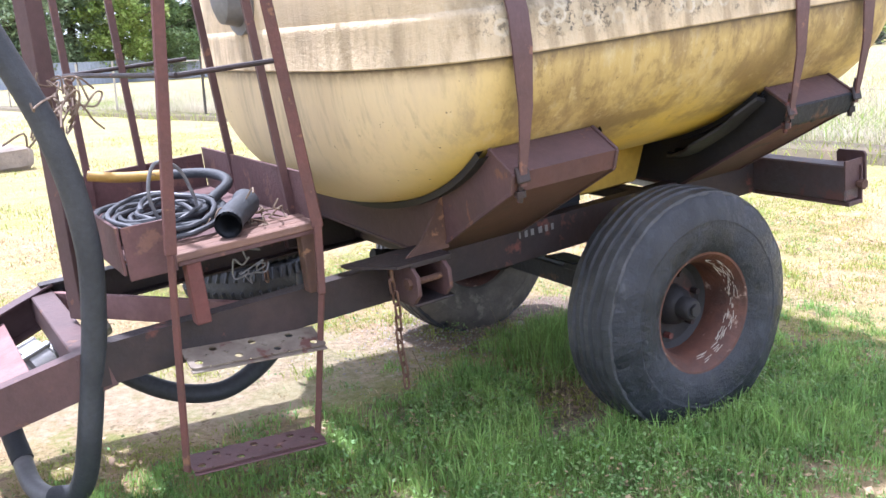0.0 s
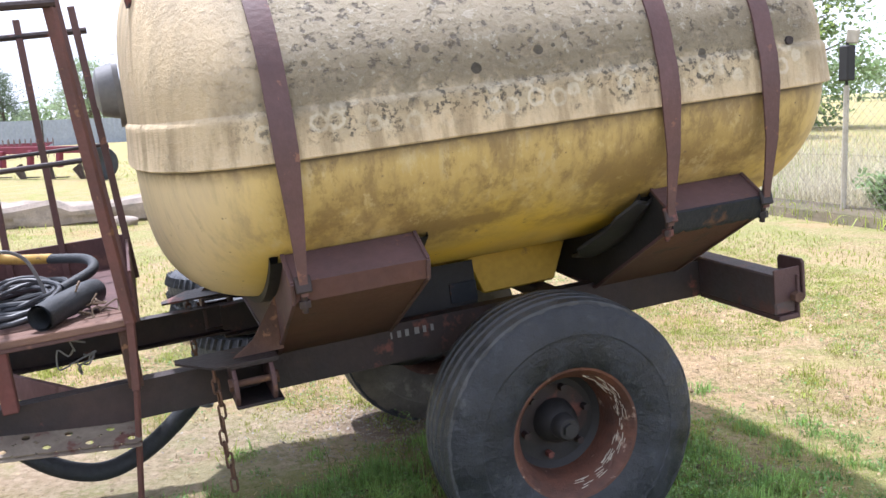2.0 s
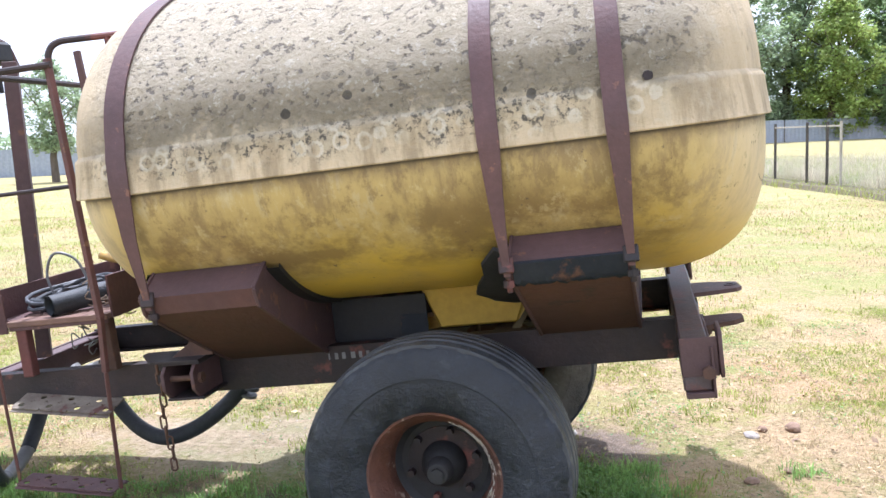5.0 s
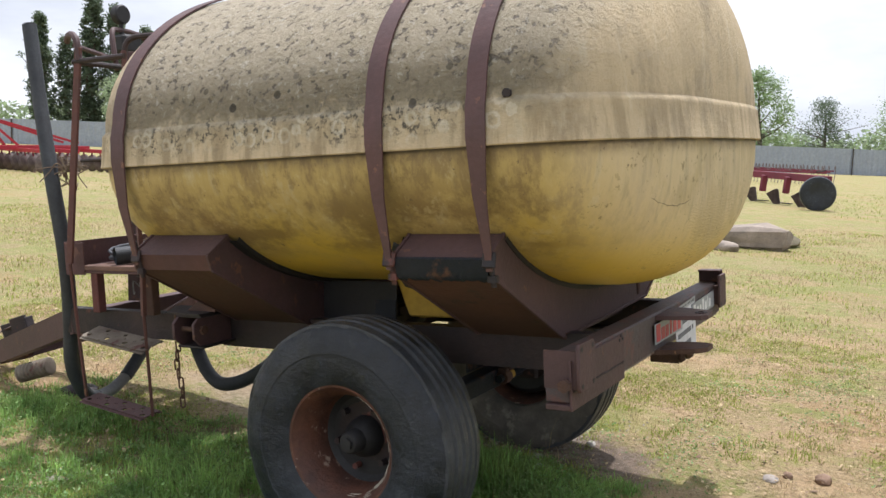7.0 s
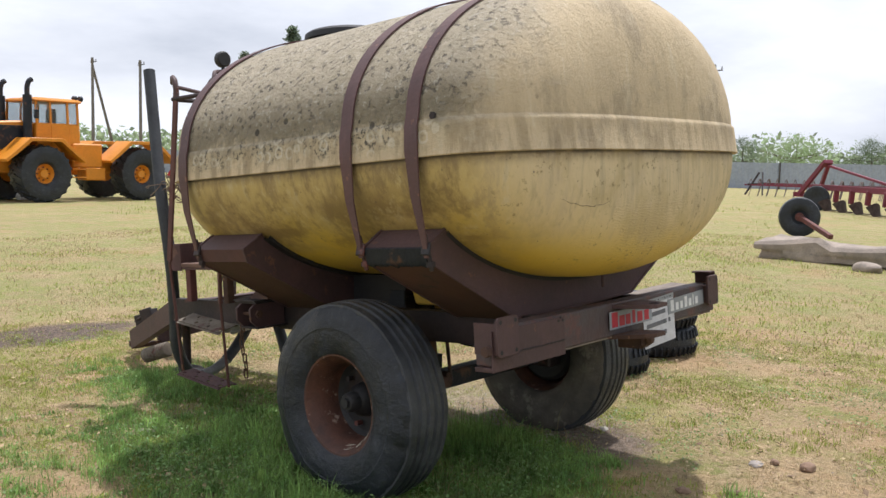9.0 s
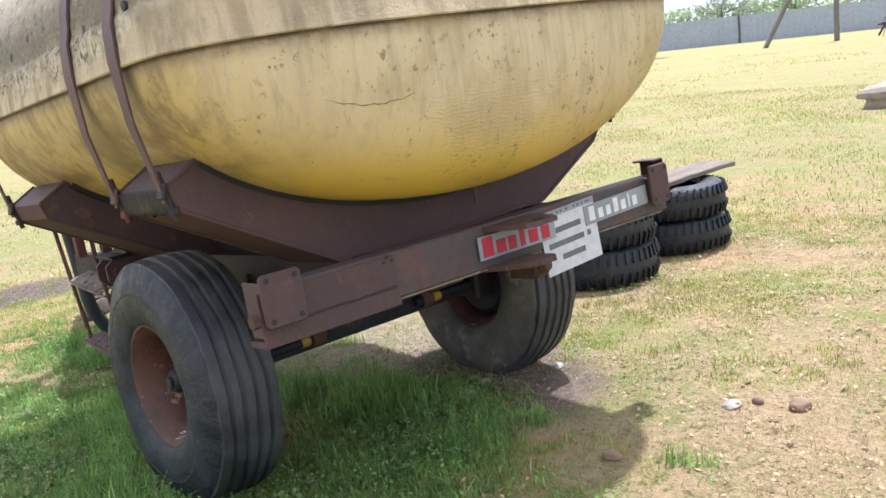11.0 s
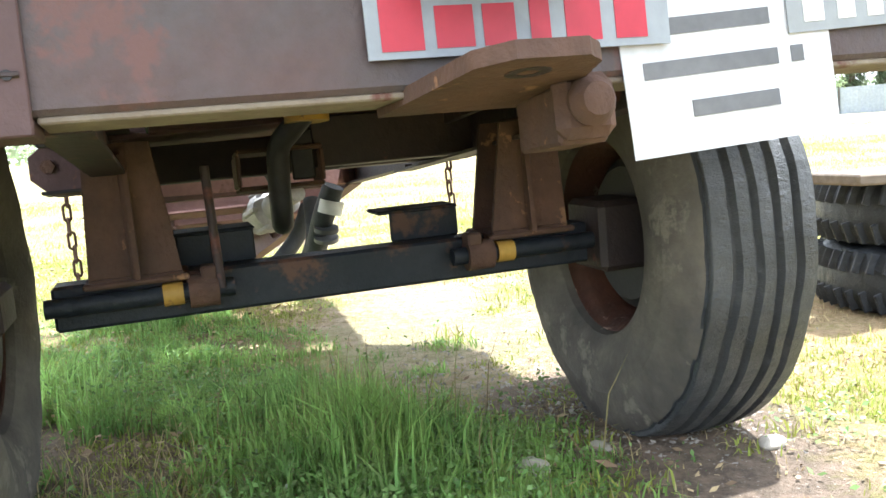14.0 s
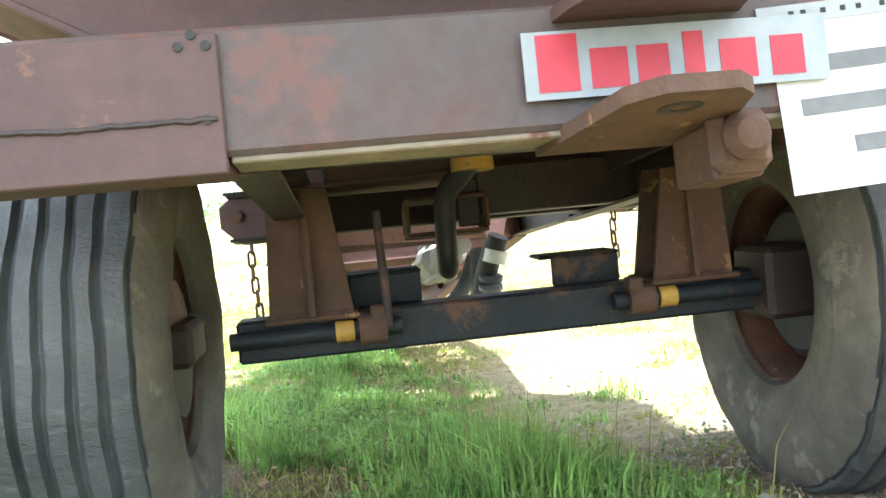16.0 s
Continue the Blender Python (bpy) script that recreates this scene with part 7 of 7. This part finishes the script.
bush(8.0, 12.3, 2.1, 1.5, M_LEAFBRIGHT, 1, 11000, "bright green leafy bush behind the wire fence")
bush(9.2, 14.6, 1.8, 1.4, M_LEAF, 2, 7000, "green leafy bush behind the wire fence")
bush(7.1, 4.9, 0.55, 0.45, M_LEAF, 3, 1200, "small green weed bush at the fence foot")
bush(7.0, 9.2, 0.8, 0.5, M_LEAFPALE, 6, 1200, "small green weed bush at the fence foot")


# far woods on the horizon all round
def far_woods():
    rng = np.random.default_rng(77)
    pts, size = [], []
    for a in np.arange(0, 360, 0.55):
        d = 150 + 45 * noise.noise(Vector((a * 0.05, 0, 1)))
        h = 5.0 + 3.5 * noise.noise(Vector((a * 0.22, 5, 0))) + 1.5 * noise.noise(Vector((a * 0.9, 9, 0)))
        c = np.array((math.sin(radians(a)) * d, math.cos(radians(a)) * d, 0))
        m = 110
        q = rng.normal(0, 1, (m, 3)) * np.array((2.2, 2.2, 0)) + c
        q[:, 2] = np.abs(rng.beta(1.6, 1.3, m)) * h
        pts.append(q)
        size.append(rng.uniform(0.25, 0.65, m))
    v, f, t = leaves(rng, np.concatenate(pts), np.concatenate(size), 0.2)
    mesh_of("far_woods", v, f, t, M_LEAFPALE, None, "low green woods along the horizon", "woods", "stuff")


far_woods()


# ---- articulated tractor ----
def big_wheel(parent, c):
    w = new("wheel")
    w.parent = parent
    w.matrix_basis = pose(*c)
    bm = bmesh.new()
    lathe(bm, [(0.29, -0.22), (0.36, -0.31), (0.66, -0.37), (0.80, -0.33), (0.83, -0.25), (0.84, 0.0), (0.83, 0.25), (0.80, 0.33), (0.66, 0.37), (0.36, 0.31), (0.29, 0.22)], 40, "x")
    tyre = part("tyre", bm, M_RUBBER, w)
    for i in range(20):
        for s in (-1, 1):
            a = 2 * math.pi * (i + (0.5 if s > 0 else 0)) / 20
            bm = bmesh.new()
            bar(bm, (s * 0.02, 0.10, 0.845), (s * 0.34, -0.06, 0.80), 0.06, 0.07, 0)
            part("lug", bm, M_RUBBER, tyre, at=Matrix.Rotation(a, 4, "X"))
    bm = bmesh.new()
    lathe(bm, [(0, 0.18), (0.12, 0.20), (0.16, 0.12), (0.22, 0.10), (0.26, 0.16), (0.295, 0.23), (0.30, 0.22), (0.29, -0.22), (0, -0.1)], 32, "x")
    part("rim", bm, M_ORANGE, w)
    for i in range(8):
        bm = bmesh.new()
        lathe_nut(bm, (0.12, 0.19 * math.cos(i * math.pi / 4), 0.19 * math.sin(i * math.pi / 4)), 0.022, 0.05, "x")
        part("wheel_nut", bm, M_DARK, w)
    return w


def fender(y, z, sx):
    """A folded sheet mudguard over one wheel: flat on top with sloping ends."""
    bm = bmesh.new()
    outer = [(1.30, 0.42), (0.98, 0.66), (0.52, 1.06), (-0.52, 1.06), (-0.98, 0.66), (-1.30, 0.42)]
    inner = [(1.24, 0.34), (0.93, 0.58), (0.47, 0.97), (-0.47, 0.97), (-0.93, 0.58), (-1.24, 0.34)]
    pts = [(y + u, z + w) for u, w in outer + inner[::-1]]
    prism(bm, pts, "x", min(sx * 0.60, sx * 1.42), max(sx * 0.60, sx * 1.42), 0.01)
    return bm


def build_tractor():
    tr = thing("tractor", pose(-25.75, 10.55, 0, 0, 0, 6), "large orange articulated tractor with four big wheels", "tractor")
    for x in (-1.02, 1.02):
        for y in (-1.72, 1.68):
            w = big_wheel(tr, (x, y, 0.86))
            if x < 0:
                w.matrix_basis = pose(x, y, 0.86, 0, 0, 180)
    bm = bmesh.new()
    box(bm, (0, -1.9, 1.15), (0.95, 3.0, 0.55), bevel=0.04)
    part("front_frame", bm, M_ORANGE, tr)
    bm = bmesh.new()
    box(bm, (0, 1.7, 1.10), (0.95, 2.5, 0.45), bevel=0.04)
    box(bm, (0, 0.25, 1.0), (0.5, 0.9, 0.4), bevel=0.03)
    part("rear_frame", bm, M_ORANGE, tr)
    for sx in (-1, 1):
        part("fender", fender(-1.72, 0.86, sx), M_ORANGE, tr)
        part("fender", fender(1.68, 0.86, sx), M_ORANGE, tr)
        bm = bmesh.new()
        box(bm, (sx * 0.80, -0.10, 1.42), (0.30, 1.05, 0.75), bevel=0.04)
        part("side_panel", bm, M_ORANGE, tr)
    bm = bmesh.new()
    prism(bm, [(-4.2, 1.35), (-4.25, 2.30), (-1.75, 2.45), (-1.75, 1.35)], "x", -0.55, 0.55, 0.05)
    hood = part("hood", bm, M_ORANGE, tr)
    for sx in (-1, 1):
        bm = bmesh.new()
        box(bm, (sx * 0.56, -3.05, 1.92), (0.02, 2.2, 0.72), bevel=0.005)
        part("side_cover", bm, M_BLACK, hood, "black hood side cover")
    bm = bmesh.new()
    box(bm, (0, -4.27, 1.85), (0.95, 0.05, 0.65), bevel=0.01)
    part("grille", bm, M_BLACK, hood)
    for i in range(7):
        bm = bmesh.new()
        box(bm, (0.58, -3.9 + i * 0.18, 1.85), (0.02, 0.06, 0.4), bevel=0)
        part("side_louvre", bm, M_BLACK, hood)
    # cab: panelled body below, glazed on all sides above
    bm = bmesh.new()
    prism(bm, [(-1.75, 1.55), (-1.75, 2.38), (-0.32, 2.38), (-0.28, 1.55)], "x", -0.88, 0.88, 0.03)
    cab = part("cab", bm, M_ORANGE, tr)
    for sx in (-1, 1):
        for y0, y1, w in ((-1.75, -1.68, 0), (-1.30, -1.24, 0), (-0.74, -0.67, 0), (-0.40, -0.33, 0)):
            bm = bmesh.new()
            bar(bm, (sx * 0.85, (y0 + y1) / 2, 2.36), (sx * 0.80, (y0 + y1) / 2, 3.05), 0.06, y1 - y0, 0.008)
            part("cab_pillar", bm, M_ORANGE, cab)
        for y0, y1 in ((-1.68, -1.30), (-1.24, -0.74), (-0.67, -0.40)):
            bm = bmesh.new()
            box(bm, (sx * 0.825, (y0 + y1) / 2, 2.71), (0.012, y1 - y0, 0.66), bevel=0)
            part("side_window", bm, M_GLASS, cab)
    for y in (-1.72, -0.36):
        bm = bmesh.new()
        box(bm, (0, y, 2.71), (1.56, 0.012, 0.66), bevel=0)
        part("end_window", bm, M_GLASS, cab)
    bm = bmesh.new()
    box(bm, (0.885, -0.98, 2.05), (0.03, 0.60, 0.66), bevel=0.02)
    part("door_panel", bm, M_ORANGE, cab)
    bm = bmesh.new()
    box(bm, (0.0, -0.75, 2.55), (0.5, 0.12, 0.6), bevel=0.05)
    box(bm, (0.0, -0.95, 2.35), (0.5, 0.45, 0.12), bevel=0.05)
    part("seat", bm, M_BLACK, cab)
    bm = bmesh.new()
    lathe(bm, [(0.0, 3.16), (0.75, 3.15), (0.92, 3.11), (0.97, 3.04), (0.92, 3.02), (0.0, 3.02)], 4, "z")
    bmesh.ops.transform(bm, matrix=pose(0, -1.04, 0, 0, 0, 45), verts=bm.verts)
    for v in bm.verts:
        v.co.x *= 1.38
        v.co.y = -1.04 + (v.co.y + 1.04) * 1.15
    bmesh.ops.bevel(bm, geom=bm.edges[:], offset=0.02, segments=2, affect="EDGES")
    part("cab_roof", bm, M_ORANGE, cab)
    for sx in (-1, 1):
        bm = bmesh.new()
        bar(bm, (sx * 0.9, -1.75, 2.9), (sx * 1.15, -1.90, 2.75), 0.03, 0.03)
        box(bm, (sx * 1.17, -1.91, 2.62), (0.03, 0.16, 0.26), bevel=0.01)
        part("mirror", bm, M_BLACK, cab)
    for y in (-0.5, -0.3):
        bm = bmesh.new()
        lathe(bm, [(0, -0.05), (0.08, -0.05), (0.09, 0.05), (0, 0.06)], 14)
        part("work_light", bm, M_BLACK, cab, at=pose(0.7, y + 0.12, 3.18))
    for sx in (-0.75, 0.75):
        bm = bmesh.new()
        tube(bm, glide([(sx, -1.95, 1.85), (sx, -1.95, 3.1), (sx, -1.95, 3.16), (sx, -1.95, 3.40), (sx, -1.90, 3.58), (sx, -1.80, 3.66)], 4), [0.13] * 6 + [0.075] * 15, 14)
        part("exhaust_pipe", bm, M_BLACK, tr, "black upright exhaust pipe")
    bm = bmesh.new()
    box(bm, (0.75, 0.15, 0.85), (0.5, 0.7, 0.4), bevel=0.03)
    part("fuel_tank", bm, M_ORANGE, tr)
    for z in (0.75, 1.0, 1.25):
        bm = bmesh.new()
        box(bm, (1.05, -0.55, z), (0.30, 0.45, 0.03), bevel=0.005)
        part("cab_step", bm, M_ORANGE, tr)
    bm = bmesh.new()
    tube(bm, glide([(0.3, 1.2, 1.45), (0.2, 1.9, 1.6), (-0.2, 2.3, 1.4)], 6), 0.09, 10)
    box(bm, (0.1, 1.5, 1.42), (0.8, 0.7, 0.2), bevel=0.03)
    part("rear_hydraulics", bm, M_RUST, tr)


build_tractor()
ob = thing("white_sack", pose(-26.3, 9.1, 0.15), "white plastic sack lying by the tractor wheel", "sack")
bm = bmesh.new()
bmesh.ops.create_icosphere(bm, subdivisions=3, radius=0.25)
for v in bm.verts:
    v.co = Vector((v.co.x, v.co.y * 0.8, v.co.z * 0.75)) * (1 + 0.3 * noise.noise(v.co * 6))
part("sack_body", bm, M_WHITE, ob)


# ---- red disc harrow behind the tractor ----
def build_discs():
    ob = thing("disc_harrow", pose(-26.6, 14.6, 0, 0, 0, -8), "bright red disc harrow standing behind the tractor", "harrow")
    bm = bmesh.new()
    for sx in (-0.5, 0.5):
        bar(bm, (sx, 0.1, 0.75), (sx * 0.2, 0.6, 1.75), 0.10, 0.06)
        bar(bm, (sx * 0.2, 0.6, 1.75), (sx, 3.6, 0.95), 0.08, 0.06)
        bar(bm, (sx, 0.1, 0.75), (sx, 4.0, 0.80), 0.12, 0.12)
        bar(bm, (sx * 0.2, 0.6, 1.70), (sx, 1.5, 0.80), 0.08, 0.06)
    part("frame", bm, M_BRIGHTRED, ob)
    for y in (1.4, 2.6, 3.8):
        bm = bmesh.new()
        bar(bm, (-2.2, y, 0.70), (2.2, y, 0.70), 0.12, 0.12)
        gang = part("gang_beam", bm, M_BRIGHTRED, ob)
        for i in range(9):
            x = -2.1 + i * 0.52
            bm = bmesh.new()
            lathe(bm, [(0, 0.06), (0.15, 0.04), (0.29, -0.02), (0.295, -0.025), (0.15, 0.03), (0, 0.05)], 18, "x")
            part("disc", bm, M_STEEL, gang, at=pose(x, y + 0.05, 0.28, 0, 0, 15))
            bm = bmesh.new()
            bar(bm, (x, y, 0.68), (x, y + 0.05, 0.28), 0.05, 0.02)
            part("shank", bm, M_PLOUGH, gang)


build_discs()


# ---- long plough ----
def build_plough():
    ob = thing("plough", pose(-9.9, 31.9, 0, 0, 0, -46.5), "long crimson mouldboard plough resting on the meadow", "plough")
    n = 9
    bm = bmesh.new()
    bar(bm, (-0.4, 0, 0.86), (n * 1.2 + 0.9, 0.15, 0.82), 0.20, 0.16, 0.01)
    part("main_beam", bm, M_PLOUGH, ob)
    bm = bmesh.new()
    bar(bm, (0.0, 0.5, 0.86), (5.6, 0.15, 0.84), 0.14, 0.10, 0.01)
    part("side_beam", bm, M_PLOUGH, ob)
    for y0, y1 in ((0.35, 0.15), (-0.40, -0.05)):
        bm = bmesh.new()
        bar(bm, (-0.75, y0, 0.55), (0.45, y1, 1.72), 0.16, 0.12)
        part("mast_leg", bm, M_PLOUGH, ob)
    bm = bmesh.new()
    box(bm, (0.50, 0.05, 1.74), (0.34, 0.36, 0.16), (0, -30, 0), bevel=0.02)
    part("mast_head", bm, M_PLOUGH, ob)
    bm = bmesh.new()
    bar(bm, (-0.8, -0.6, 0.55), (-0.5, 0.6, 0.55), 0.18, 0.18)
    part("hitch_bar", bm, M_PLOUGH, ob)
    bm = bmesh.new()
    bar(bm, (-0.6, 0.1, 0.6), (-0.85, 0.1, 0.05), 0.12, 0.12)
    part("parking_leg", bm, M_PLOUGH, ob)
    bm = bmesh.new()
    bar(bm, (0.45, 0.1, 1.68), (6.0, 0.12, 0.92), 0.08, 0.09)
    part("tie_bar", bm, M_PLOUGH, ob)
    for i in range(n):
        x = 1.6 + i * 1.2
        bm = bmesh.new()
        bar(bm, (x, 0, 0.82), (x - 0.06, 0.0, 0.34), 0.14, 0.16, 0.01)
        body = part("plough_body", bm, M_PLOUGH, ob)
        # mouldboard: a sheet that twists from upright at the share to overhanging at its tail
        bm = bmesh.new()
        rows = []
        for u in range(7):
            s = u / 6
            a = radians(20 + 35 * s)
            px, py = x - 0.45 + 0.85 * s * math.cos(a), 0.06 - 0.62 * s * math.sin(a)
            lean = 0.05 + 0.22 * s
            rows.append([bm.verts.new((px + 0.03 * k, py - lean * k, 0.03 + (0.30 + 0.14 * math.sin(math.pi * s)) * k)) for k in (0, 0.5, 1.0)])
        for a, b in zip(rows, rows[1:]):
            for k in range(2):
                bm.faces.new((a[k], a[k + 1], b[k + 1], b[k]))
        bmesh.ops.solidify(bm, geom=bm.faces[:], thickness=0.014)
        part("mouldboard", bm, M_STEEL, body)
        bm = bmesh.new()
        bar(bm, (x - 0.55, 0.08, 0.04), (x + 0.25, -0.02, 0.06), 0.03, 0.12)
        part("share", bm, M_DARK, body)
    for x in (0.85, n * 1.2 + 1.2):
        bm = bmesh.new()
        lathe(bm, [(0, -0.05), (0.22, -0.06), (0.36, -0.10), (0.45, -0.08), (0.47, 0.0), (0.45, 0.08), (0.36, 0.10), (0.22, 0.06), (0, 0.05)], 28)
        w = part("gauge_wheel", bm, M_RUBBER, ob, at=pose(x, -0.40, 0.45, 0, 0, 60))
        bm = bmesh.new()
        bar(bm, (0, 0.05, 0), (0.1, 0.30, 0.42), 0.07, 0.07)
        part("wheel_arm", bm, M_PLOUGH, w)


build_plough()


# ---- tine harrow along the fence ----
def build_tines():
    ob = thing("tine_harrow", pose(-18.6, 45.0, 0, 0, 0, -4), "dark red spring tine harrow standing near the fence", "harrow")
    for y in (0.0, 0.8, 1.6):
        bm = bmesh.new()
        bar(bm, (0, y, 0.62 + 0.05 * y), (14.0, y, 0.62 + 0.05 * y), 0.08, 0.08)
        beam = part("tine_beam", bm, M_PLOUGH, ob)
        for i in range(28):
            x = 0.25 + 0.5 * i + 0.16 * y
            bm = bmesh.new()
            tube(bm, glide([(x, y, 0.66 + 0.05 * y), (x, y + 0.18, 0.95), (x, y + 0.34, 0.72), (x, y + 0.22, 0.40), (x, y + 0.02, 0.03)], 3), 0.02, 5)
            part("tine", bm, M_STEEL, beam)
    for x in (0.3, 4.5, 9.0, 13.6):
        bm = bmesh.new()
        bar(bm, (x, -0.2, 0.66), (x, 1.9, 0.72), 0.07, 0.07)
        part("frame_bar", bm, M_DARK, ob)
    for x0, x1 in ((0.2, 0.6), (1.2, 0.8)):
        bm = bmesh.new()
        bar(bm, (x0, -0.3, 0.1), (x1, 0.4, 1.30), 0.08, 0.08)
        part("hitch_leg", bm, M_DARK, ob)


build_tines()
build_grass()
